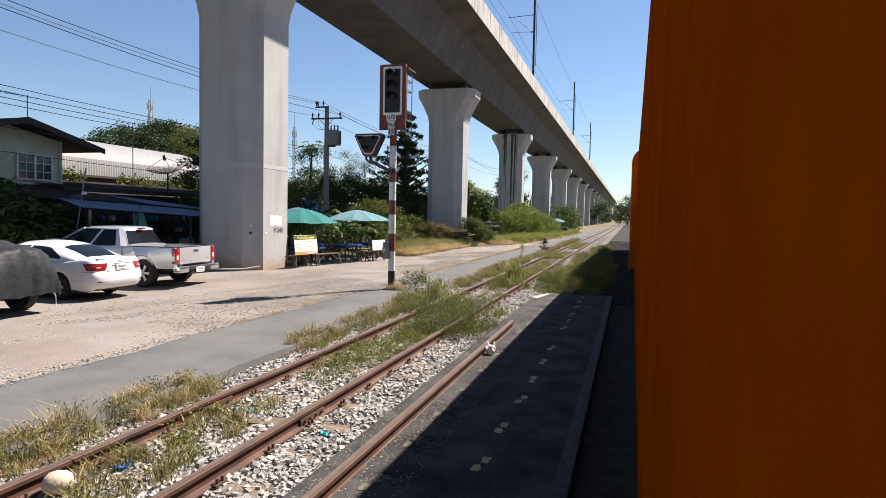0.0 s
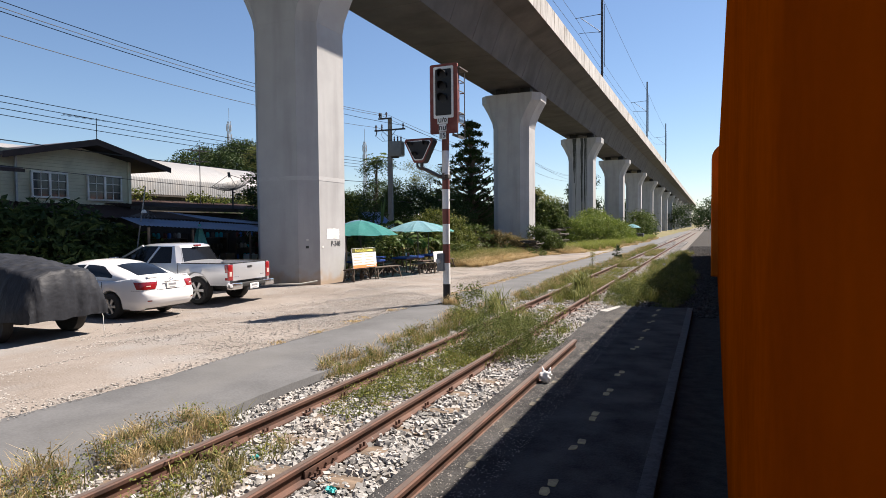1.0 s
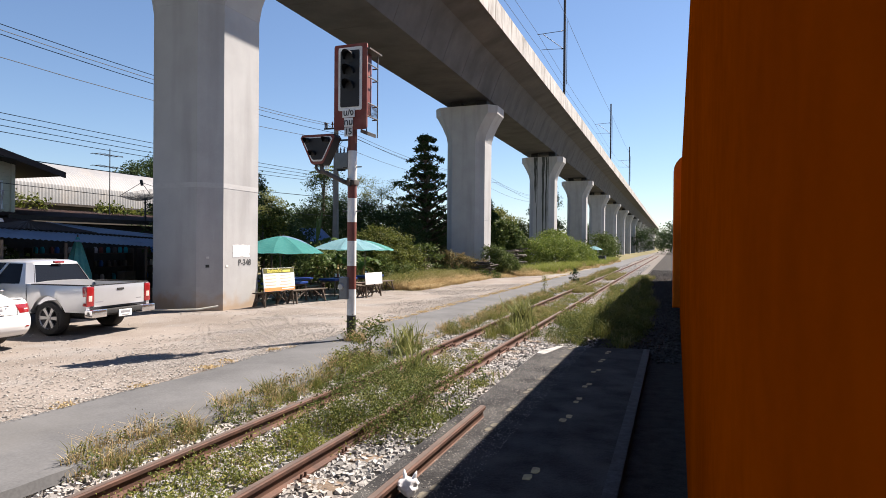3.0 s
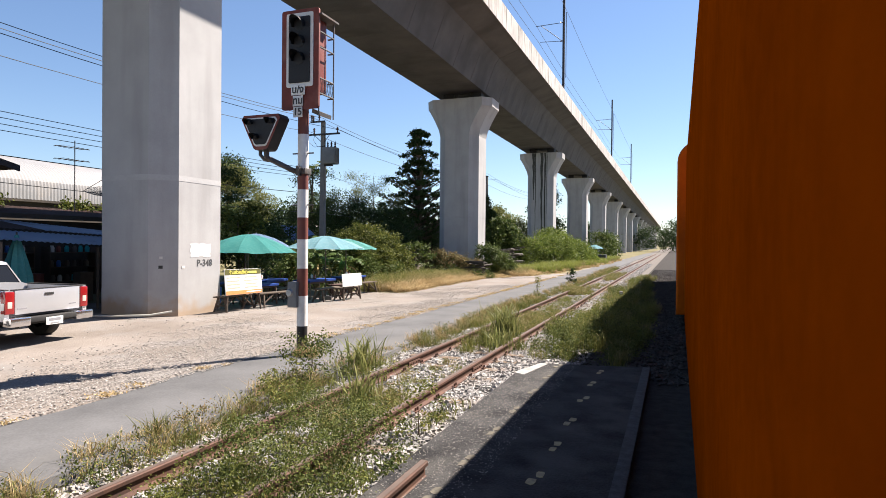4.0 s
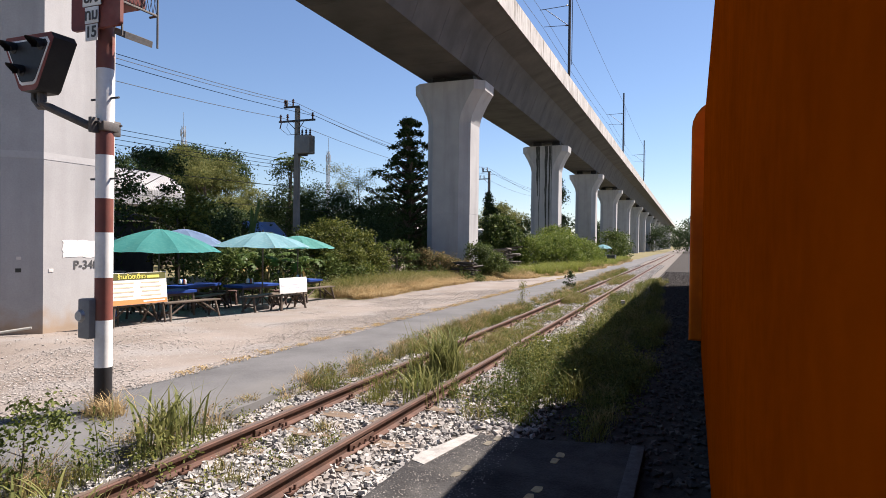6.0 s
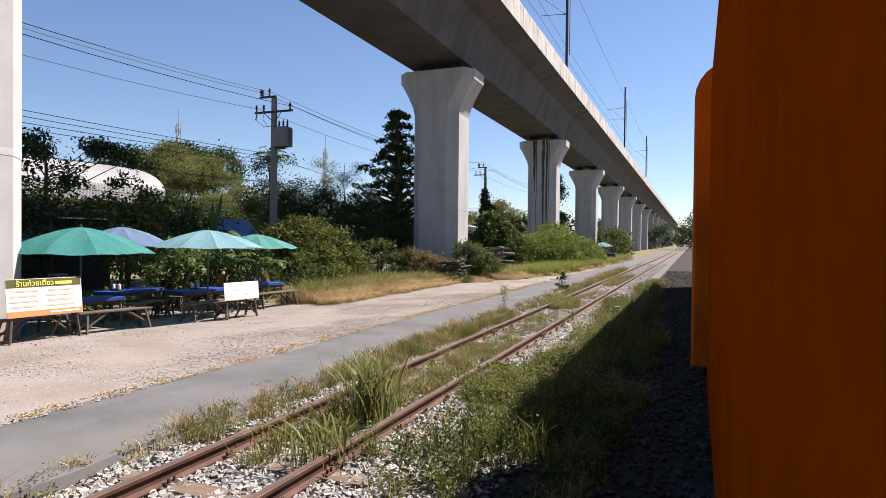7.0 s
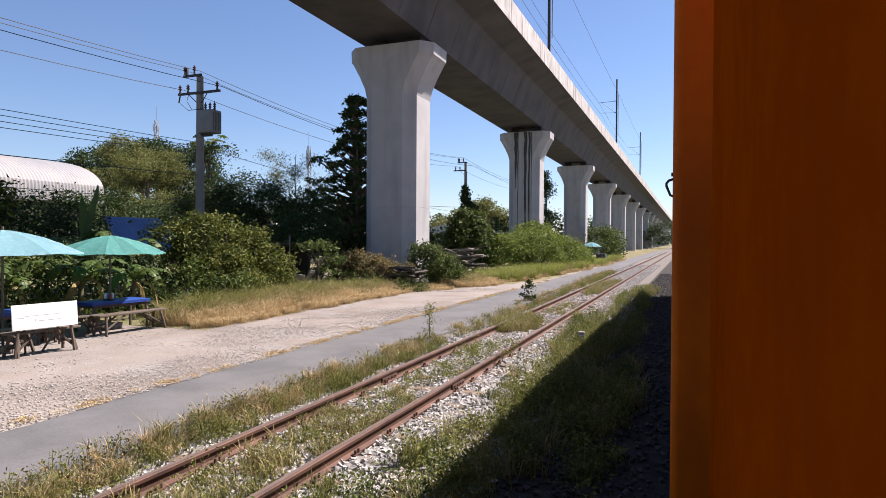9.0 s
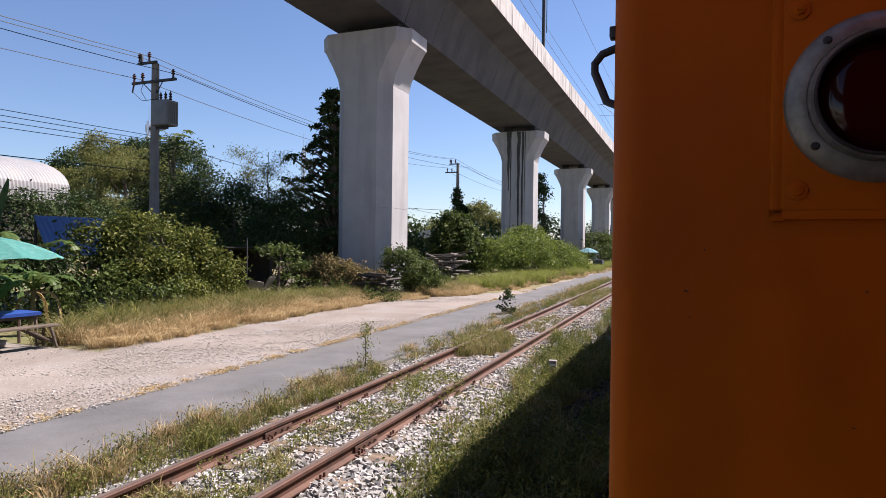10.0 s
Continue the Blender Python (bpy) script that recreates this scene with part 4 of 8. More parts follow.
# main head
HZ = 4.86
out = []
for cx, cz, a0 in ((0.26, 0.7, 0), (-0.26, 0.7, 90), (-0.26, -0.7, 180), (0.26, -0.7, 270)):
    for k in range(5):
        t = radians(a0 + 90 * k / 4)
        out.append((cx + 0.05 + 0.04 * math.cos(t) if a0 in (0, 270) else cx - 0.05 + 0.04 * math.cos(t), cz + (0.07 if cz > 0 else -0.07) + 0.04 * math.sin(t)))
bm = bmesh.new()
prism(bm, [(u + 0.02, v + HZ) for u, v in out], "y", -0.14, -0.10)
board = part("backboard", bm, "sig_red", signal, "faded red backing board")
bm = bmesh.new()
prism(bm, [(u * 0.72 + 0.02, v * 0.74 + HZ + 0.15) for u, v in out], "y", -0.155, -0.142)
frame_w = part("frame", bm, "white", board, "white border")
bm = bmesh.new()
prism(bm, [(u * 0.57 + 0.02, v * 0.66 + HZ + 0.15) for u, v in out], "y", -0.17, -0.157)
part("lamp_panel", bm, "sig_black", board, "matt black lamp panel")


def lamp(parent, x, z, r=0.075, y=-0.17, ln=0.17):
    bm = bmesh.new()
    lathe(bm, [(0.0, 0.0), (r * 0.6, 0.012), (r, 0.004), (r, 0.0)], pose(x, y, z, 90, 0, 0), 20)
    part("lens", bm, "sig_black", parent)
    bm = bmesh.new()
    top, bot = [], []
    for k in range(13):
        t = radians(-20 + 220 * k / 12)
        top.append((x + r * 1.1 * math.cos(t), y, z + r * 1.1 * math.sin(t)))
        e = ln * (0.35 + 0.65 * max(0.0, math.sin(t)))
        bot.append((x + r * 1.1 * math.cos(t), y - e, z + r * 1.1 * math.sin(t) - 0.015))
    loft(bm, [top, bot], closed=False, caps=False)
    bmesh.ops.solidify(bm, geom=bm.faces[:], thickness=0.006)
    part("hood", bm, "sig_black", parent)


for _z in (0.46, 0.17, -0.12):
    lamp(board, 0.02, HZ + 0.12 + _z * 0.95, 0.098, ln=0.22)
part("housing", B((0.05, 0.1, HZ + 0.12), (0.42, 0.38, 1.25), bevel=0.03), "sig_red", signal, "red lamp housing behind the board")
# number plates under the lamps
for _z, _w, _h, _t in ((HZ - 0.5, 0.26, 0.17, "บ/ง"), (HZ - 0.68, 0.19, 0.17, "ทม"), (HZ - 0.86, 0.17, 0.17, "15")):
    pl = part("name_plate", B((0.0, -0.165, _z), (_w, 0.01, _h), bevel=0.002), "white", signal, "small white plate with dark characters")
    lettering(_t, 0.16, pose(0.0, -0.173, _z, 90, 0, 0), "lettering", pl, bold=0.004)
# service ladder and stage behind the head
bm = bmesh.new()
for _x in (0.44,):
    rod(bm, (_x, -0.1, 3.95), (_x, -0.1, 5.55), 0.018, seg=6)
    rod(bm, (_x, 0.55, 3.95), (_x, 0.55, 5.55), 0.018, seg=6)
for _z in (4.3, 4.55, 5.05, 5.3):
    rod(bm, (0.25, -0.1, _z), (0.44, -0.1, _z), 0.014, seg=6)
    rod(bm, (0.25, 0.55, _z), (0.44, 0.55, _z), 0.014, seg=6)
    rod(bm, (0.44, -0.1, _z), (0.44, 0.55, _z), 0.014, seg=6)
box(bm, (0.4, 0.22, 5.56), (0.34, 0.75, 0.03))
box(bm, (0.32, 0.2, 4.0), (0.26, 0.5, 0.07), (0, 14, 0))
for k in range(9):
    rod(bm, (0.44, -0.1 + 0.07 * k, 4.3), (0.44, -0.03 + 0.07 * k, 4.55), 0.006, seg=4)
    rod(bm, (0.44, -0.03 + 0.07 * k, 4.3), (0.44, -0.1 + 0.07 * k, 4.55), 0.006, seg=4)
for v in bm.verts:
    v.co.x = 0.22 + (v.co.x - 0.22) * 0.6
    v.co.y = -0.1 + (v.co.y + 0.1) * 0.7
part("guard_rail", bm, "signal_iron", signal, "dark steel service guard rail")
# lower triangular route indicator on its bent arm
AX, AZ = -0.47, 3.66
tri_o = [(-0.37, 0.2), (-0.33, 0.26), (0.33, 0.26), (0.37, 0.2), (0.14, -0.27), (0.1, -0.3), (-0.1, -0.3), (-0.14, -0.27)]
bm = bmesh.new()
prism(bm, [(u + AX, v + AZ) for u, v in tri_o], "y", -0.5, -0.25)
ind = part("route_indicator", bm, "sig_black", signal, "trapezoid black route indicator box with red edge")
bm = bmesh.new()
prism(bm, [(u * 0.995 + AX, v * 0.995 + AZ) for u, v in tri_o], "y", -0.504, -0.498)
part("red_border", bm, "sig_red", ind, "faded red border")
bm = bmesh.new()
prism(bm, [(u * 0.86 + AX, v * 0.82 + AZ) for u, v in tri_o], "y", -0.51, -0.503)
part("frame", bm, "white", ind)
bm = bmesh.new()
prism(bm, [(u * 0.79 + AX, v * 0.73 + AZ + 0.003) for u, v in tri_o], "y", -0.516, -0.509)
part("lamp_panel", bm, "sig_black", ind)
for _x, _z in ((-0.2, 0.14), (0.2, 0.14), (-0.08, -0.1)):
    lamp(ind, AX + _x, AZ + _z, 0.055, -0.516, 0.16)
bm = bmesh.new()
tube(bm, [(AX + 0.02, -0.37, AZ - 0.28), (AX + 0.02, -0.37, AZ - 0.4), (AX + 0.08, -0.34, AZ - 0.44), (-0.1, -0.1, AZ - 0.61), (0, -0.02, AZ - 0.61)], 0.045, 10)
part("bent_arm", bm, "signal_iron", signal, "bent dark iron arm")
part("clamp", B((0, 0, AZ - 0.61), (0.2, 0.2, 0.1), bevel=0.015), "signal_iron", signal)
for _s in (-1, 1):
    part("clamp_ear", B((0.0, _s * 0.13, AZ - 0.61), (0.05, 0.1, 0.16), bevel=0.01), "signal_iron", signal)
    part("clamp_bolt", R((-0.09, _s * 0.13, AZ - 0.58), (0.09, _s * 0.13, AZ - 0.58), 0.014, seg=6), "dark_steel", signal)
bm = bmesh.new()
tube(bm, [(AX - 0.1, -0.37, AZ - 0.28), (AX - 0.1, -0.37, AZ - 0.36), (AX - 0.02, -0.37, AZ - 0.44), (AX + 0.1, -0.33, AZ - 0.45)], 0.03, 8)
part("bent_arm", bm, "signal_iron", signal, "short hooked stay under the indicator")
part("control_box", B((-0.1, -0.06, 1.02), (0.17, 0.2, 0.42), bevel=0.02), "transformer", signal, "grey steel control box")
bm = bmesh.new()
lathe(bm, [(0, 0.03), (0.05, 0.03), (0.07, 0.0)], pose(-0.14, -0.16, 1.05, 90, 0, 0), 14)
part("dial_cover", bm, "steel", signal)
part("step_bolt", R((-0.2, 0, 2.5), (0.2, 0, 2.5), 0.012, seg=6), "dark_steel", signal)
part("step_bolt", R((-0.2, 0, 3.35), (0.2, 0, 3.35), 0.012, seg=6), "dark_steel", signal)

# ---------------------------------------------------------------- marks on the nearest pier
P1 = piers[0]
bm = bmesh.new()
_g = random.Random(3)
_o = []
for i in range(28):
    t = i / 28 * 4
    e = _g.uniform(-0.03, 0.02)
    if t < 1:
        _o.append((-0.36 + 0.75 * t, 1.62 + e))
    elif t < 2:
        _o.append((0.39 + e, 1.62 + 0.34 * (t - 1)))
    elif t < 3:
        _o.append((0.39 - 0.75 * (t - 2), 1.96 + e))
    else:
        _o.append((-0.36 + e, 1.96 - 0.34 * (t - 3)))
prism(bm, [(u + 0.0, v) for u, v in _o], "x", 1.281, 1.286)
part("mortar_patch", bm, "white", P1, "ragged white painted patch")
lettering("P-348", 0.25, pose(1.287, 0.16, 1.44, 90, 0, 90), "lettering", P1, bold=0.004)
for (_y, _z, _w, _h) in ((-0.62, 1.35, 0.1, 0.07),):
    part("chip", B((1.283, _y, _z), (0.01, _w, _h), bevel=0.002), "chip", P1)
for (_x, _z, _w, _h, _m) in ((-0.18, 1.6, 0.08, 0.06, "chip"), (-0.2, 1.36, 0.1, 0.08, "streak")):
    part("chip", B((1.02 + _x * 0.2, -1.03 + _x * 0.2, _z), (_w, 0.02, _h), (0, 0, 45), 0.002), _m, P1)
bm = bmesh.new()
_c = octagon(0, 0, 1.284, 1.284, 0.5, 0.0)
_lo, _hi = [], []
for i in range(8):
    for j in range(14):
        p = Vector(_c[i]).lerp(Vector(_c[(i + 1) % 8]), j / 14)
        _lo.append(tuple(p))
        _hi.append((p.x, p.y, 0.78))
loft(bm, [_lo, _hi], caps=False)
part("mud_band", bm, "mud", P1, "mud-splashed foot of the pier")
bm = bmesh.new()
loft(bm, [octagon(0, 0, 1.2862, 1.2862, 0.5, 3.57), octagon(0, 0, 1.287, 1.287, 0.5, 3.65), octagon(0, 0, 1.2862, 1.2862, 0.5, 3.71)])
part("casting_seam", bm, "seam", P1, "pale horizontal casting seam")
bm = bmesh.new()
tube(bm, [(-14.6, 17.9, -0.06), (-13.6, 17.6, -0.05), (-12.6, 17.7, -0.02), (-12.0, 18.2, -0.02), (-11.66, 18.6, 0.05)], 0.025, 8)
hose = part("hose", bm, "hose")
tagged(hose, "pale plastic hose lying at the pier foot", "hose")

# ---------------------------------------------------------------- masts and wires on the viaduct
def cat_mast(y, group="overhead line masts"):
    x = CX + 3.2
    ob = thing("overhead_line_mast", (x, y, 14.14), 0, "dark steel overhead line mast on the viaduct", "mast", group)
    part("post", B((0, 0, 5.6), (0.2, 0.24, 11.2), bevel=0.01), "dark_steel", ob)
    bm = bmesh.new()
    rod(bm, (0, 0, 8.1), (-2.6, 0, 8.0), 0.03, seg=6)
    rod(bm, (0, 0, 6.3), (-2.1, 0, 8.0), 0.03, seg=6)
    rod(bm, (0, 0, 6.4), (-2.2, 0, 6.5), 0.025, seg=6)
    part("cantilever", bm, "dark_steel", ob)
    for z in (8.1, 6.4):
        bm = bmesh.new()
        lathe(bm, [(0.03, 0), (0.07, 0.03), (0.03, 0.06), (0.07, 0.1), (0.03, 0.14), (0.07, 0.18), (0.03, 0.22)], pose(-0.14, 0, z, 0, -90, 0), 10)
        part("insulator", bm, "insulator", ob)
    part("drop_line", R((0.22, 0, 3), (0.22, 0, 9), 0.03, seg=6), "dark_steel", ob)
    return ob


for _y in (17.3, 63.8, 110.3, 156.8):
    cat_mast(_y)


def wire(pts_list, r, label, name="overhead_wire", sag=0.0):
    """One wire hung over a row of supports."""
    bm = bmesh.new()
    pts = []
    for (p, q) in zip(pts_list, pts_list[1:]):
        p, q = Vector(p), Vector(q)
        for k in range(12):
            t = k / 12
            pts.append(p.lerp(q, t) - Vector((0, 0, sag * 4 * t * (1 - t))))
    pts.append(Vector(pts_list[-1]))
    tube(bm, pts, r, 5)
    return tagged(part(name, bm, "wire"), label, "wire", "overhead wires")


for _dx, _z in ((0.65, 22.2), (0.9, 20.6), (3.4, 23.4)):
    wire([(CX + _dx, -29, _z), (CX + _dx, 17.3, _z), (CX + _dx, 63.8, _z), (CX + _dx, 110.3, _z), (CX + _dx, 156.8, _z)], 0.016, "thin overhead contact wire above the viaduct", sag=0.3)

# ---------------------------------------------------------------- the street-side power line
def power_pole(x, y, h, transformer=False, vines=False):
    ob = thing("utility_pole", (x, y, -0.1), 0, "grey concrete utility pole with crossarms" + (" and a transformer" if transformer else " wrapped in dark vines" if vines else " on one side"), "utility pole", "utility poles")
    bm = bmesh.new()
    loft(bm, [[(a * s, b * s * 0.8, z) for a, b in ((-1, -1), (1, -1), (1, 1), (-1, 1))] for z, s in ((0, 0.17), (h, 0.11))])
    part("pole_shaft", bm, "pole_concrete", ob)
    part("crossarm", B((0.05 if transformer else -0.55, -0.12, h - 0.75), (2.3 if transformer else 1.3, 0.09, 0.1), bevel=0.008), "dark_steel", ob)
    part("crossarm", B((-0.3, -0.12, h + 0.02), (1.0, 0.08, 0.1), bevel=0.008), "dark_steel", ob)
    part("pole_bracket", B((-0.6, -0.12, h + 0.2), (0.08, 0.08, 0.4), bevel=0.006), "dark_steel", ob)
    for (u, z) in ((-1.0, h - 0.7), (-0.55, h - 0.7), (-0.72, h + 0.1), (-0.2, h + 0.1)) + (((1.05, h - 0.7),) if transformer else ()):
        bm = bmesh.new()
        lathe(bm, [(0.0, 0.36), (0.05, 0.34), (0.03, 0.3), (0.085, 0.26), (0.035, 0.22), (0.09, 0.17), (0.035, 0.13), (0.05, 0.0), (0, 0)], pose(u, -0.12, z), 10)
        part("insulator", bm, "insulator", ob)
    bm = bmesh.new()
    rod(bm, (-0.5, -0.12, h - 0.8), (0, 0, h - 1.3), 0.02, seg=5)
    if transformer:
        rod(bm, (0.5, -0.12, h - 0.8), (0, 0, h - 1.3), 0.02, seg=5)
    part("brace", bm, "dark_steel", ob)
    for k in range(4):
        bm = bmesh.new()
        lathe(bm, [(0.0, 0.0), (0.05, 0.0), (0.06, 0.04), (0.05, 0.08), (0, 0.08)], pose(-0.22, 0, h - 3.3 - 0.17 * k), 8)
        part("spool", bm, "insulator", ob)
    if transformer:
        tr = part("transformer", B((0.55, -0.05, h - 2.05), (0.85, 0.6, 1.0), bevel=0.06), "transformer", ob, "grey oil-filled transformer tank")
        for k in range(5):
            part("fin", B((0.985, -0.25 + 0.1 * k, h - 2.05), (0.05, 0.02, 0.8), bevel=0.004), "transformer", tr)
        for u in (-0.2, 0.05, 0.3):
            bm = bmesh.new()
            lathe(bm, [(0.03, 0), (0.07, 0.05), (0.03, 0.1), (0.07, 0.15), (0.03, 0.2), (0.07, 0.25), (0.03, 0.3), (0.0, 0.42)], pose(0.55 + u, -0.05, h - 1.55), 10)
            part("bushing", bm, "insulator", tr)
        part("tank_bracket", B((0.2, 0, h - 2.6), (0.9, 0.12, 0.1)), "dark_steel", ob)
        bm = bmesh.new()
        for u in (-0.95, -0.5):
            tube(bm, [(u, -0.12, h - 0.75), (u - 0.05, -0.2, h - 1.1), (u * 0.5, -0.2, h - 1.5), (0.3, -0.1, h - 1.45)], 0.012, 5)
        part("jumper_cable", bm, "wire", ob)
        part("fuse", R((-0.95, -0.25, h - 1.15), (-0.8, -0.3, h - 0.75), 0.03, seg=6), "insulator", ob)
    if vines:
        c, o = clumps([(0, 0, 2.2, 0.5, 0.5, 2.2), (0.1, 0, 5.2, 0.55, 0.5, 1.0), (0.0, 0, 6.4, 0.35, 0.3, 1.0), (0.75, 0, 4.3, 0.7, 0.5, 0.5), (0.5, 0, 5.0, 0.5, 0.4, 0.6)], 30, 30, 0.14, 5)
        v, f = leaf_cards(c, 0.22, 6, outward=o)
        soup("vine", v, f, "leaf_dark", ob, "dark creeper wrapped round the pole")
    return ob


PX = -19.65
power_pole(PX, 38.8, 9.15, True)
power_pole(PX - 0.3, 74.5, 9.6, vines=True)
power_pole(PX + 0.5, 107.5, 9.6)
power_pole(PX + 0.3, 3.5, 9.0)
for _dx, _z in ((-0.72, 9.4), (-0.2, 9.4), (-1.0, 8.6)):
    wire([(PX + 0.6 + _dx, -40, _z), (PX + 0.3 + _dx, 3.4, _z), (PX + _dx, 39.0, _z - 0.05), (PX - 0.3 + _dx, 74.4, _z + 0.6), (PX + 0.5 + _dx, 107.4, _z + 0.6)], 0.013, "black power line between utility poles", sag=0.75)
wire([(PX + 1.35, 3.4, 8.6), (PX + 1.05, 39.0, 8.55), (PX + 0.75, 74.4, 9.15), (PX + 1.0, 107.4, 9.1)], 0.013, "black power line between utility poles", sag=0.7)
for _k in range(4):
    wire([(PX + 0.3 - 0.25, 3.4, 6.15 - 0.17 * _k), (PX - 0.25, 39.1, 6.2 - 0.17 * _k)] + ([(PX - 0.55, 74.4, 4.6)] if _k == 1 else []), 0.012, "black low-voltage line between utility poles", sag=0.3 + 0.03 * _k)
wire([(PX + 0.1, 3.4, 4.9), (PX - 0.2, 39.1, 4.75), (PX - 0.5, 74.4, 5.2)], 0.017, "sagging black telephone cable", sag=0.35)
wire([(PX + 0.1, 3.4, 4.2), (PX - 0.2, 39.1, 3.6), (PX - 0.5, 74.4, 4.2)], 0.012, "sagging black telephone cable", sag=0.3)


def lattice_mast(x, y, h, w):
    ob = thing("radio_mast", (x, y, -0.1), 0, "distant thin lattice radio mast", "mast", "radio masts")
    bm = bmesh.new()
    for a, b in ((-1, -1), (1, -1), (1, 1), (-1, 1)):
        rod(bm, (a * w, b * w, 0), (a * w * 0.6, b * w * 0.6, h), 0.07, seg=4)
    n = int(h / (2.4 * w))
    for k in range(n):
        z0, z1 = h * k / n, h * (k + 1) / n
        s0, s1 = w * (1 - 0.4 * k / n), w * (1 - 0.4 * (k + 1) / n)
        rod(bm, (-s0, -s0, z0), (s1, -s1, z1), 0.04, seg=3)
        rod(bm, (s0, -s0, z0), (s1, s1, z1), 0.04, seg=3)
        rod(bm, (-s0, s0, z0), (-s1, -s1, z1), 0.04, seg=3)
    part("lattice", bm, "steel", ob)
    for k in range(6):
        t = math.pi * k / 3
        part("antenna", B((w * 1.3 * math.cos(t), w * 1.3 * math.sin(t), h - 1.6 - 2.2 * (k % 2)), (0.2, 0.2, 1.5), bevel=0.02), "steel", ob)
    part("spike", R((0, 0, h), (0, 0, h + 3), 0.05, seg=5), "steel", ob)


lattice_mast(-104, 117, 27, 0.42)
lattice_mast(-75, 130, 22, 0.36)

# ---------------------------------------------------------------- parked vehicles (tail towards +x)
def lerp_table(tab, x):
    for (a, u), (b, v) in zip(tab, tab[1:]):
        if b <= x <= a or a <= x <= b:
            return u + (v - u) * (0 if a == b else (x - a) / (b - a))
    return tab[-1][1] if abs(x - tab[-1][0]) < abs(x - tab[0][0]) else tab[0][1]


def lower_body(top, half, sill, axles, ra, zc, x0, x1, crown=0.03, step=0.07):
    """The body below the windows, with real wheel arches cut into its sill."""
    bm = bmesh.new()
    rings = []
    n = int(abs(x1 - x0) / step)
    for i in range(n + 1):
        x = x0 + (x1 - x0) * i / n
        w, zt, zb = lerp_table(half, x), lerp_table(top, x), lerp_table(sill, x)
        for ax in axles:
            if abs(x - ax) < ra:
                zb = max(zb, zc + math.sqrt(ra * ra - (x - ax) ** 2))
        zm = zb + (zt - zb) * 0.55
        side = [(w * 0.97, zb), (w, zb + (zt - zb) * 0.2), (w * 1.0, zm), (w * 0.985, zb + (zt - zb) * 0.85), (w * 0.95, zt - 0.02), (w * 0.88, zt)]
        ring = [(x, -a, b) for a, b in side] + [(x, -w * 0.45, zt + crown * 0.8), (x, 0, zt + crown), (x, w * 0.45, zt + crown * 0.8)] + [(x, a, b) for a, b in side[::-1]]
        rings.append(ring)
    loft(bm, rings)
    return bm


def wheel(parent, x, y, r, w, side):
    m = pose(x, y, r, 90 * side, 0, 0)      # local z points outwards
    wh = part("wheel", lathe(bmesh.new(), [(r * 0.62, w * 0.5), (r * 0.9, w * 0.48), (r * 0.98, w * 0.36), (r, 0.2 * w), (r, -0.2 * w), (r * 0.98, -0.36 * w), (r * 0.9, -w * 0.5), (r * 0.5, -w * 0.5)], m, 32), "black", parent, "black rubber tyre")
    bm = lathe(bmesh.new(), [(r * 0.64, w * 0.5), (r * 0.63, w * 0.44), (r * 0.56, w * 0.3), (r * 0.3, w * 0.05), (0, w * 0.02)], m, 28)
    part("rim_dish", bm, "dark_steel", wh)
    for k in range(6):
        t = 2 * math.pi * k / 6
        p, q = Vector((r * 0.1 * math.cos(t), r * 0.1 * math.sin(t), w * 0.42)), Vector((r * 0.61 * math.cos(t), r * 0.61 * math.sin(t), w * 0.46))
        bm = bmesh.new()
        d = (q - p).cross(Vector((0, 0, 1))).normalized() * r * 0.085
        loft(bm, [[m @ (p - d * 0.8), m @ (p + d * 0.8), m @ (p + d * 0.8 - Vector((0, 0, 0.03))), m @ (p - d * 0.8 - Vector((0, 0, 0.03)))],
                  [m @ (q - d * 1.25), m @ (q + d * 1.25), m @ (q + d * 1.25 - Vector((0, 0, 0.03))), m @ (q - d * 1.25 - Vector((0, 0, 0.03)))]])
        part("spoke", bm, "alloy", wh)
    part("rim_edge", lathe(bmesh.new(), [(r * 0.6, w * 0.4), (r * 0.62, w * 0.47), (r * 0.655, w * 0.5), (r * 0.66, w * 0.45)], m, 28), "alloy", wh)
    part("hub_cap", lathe(bmesh.new(), [(0, w * 0.48), (r * 0.13, w * 0.46), (r * 0.15, w * 0.36)], m, 14), "alloy", wh)
    return wh


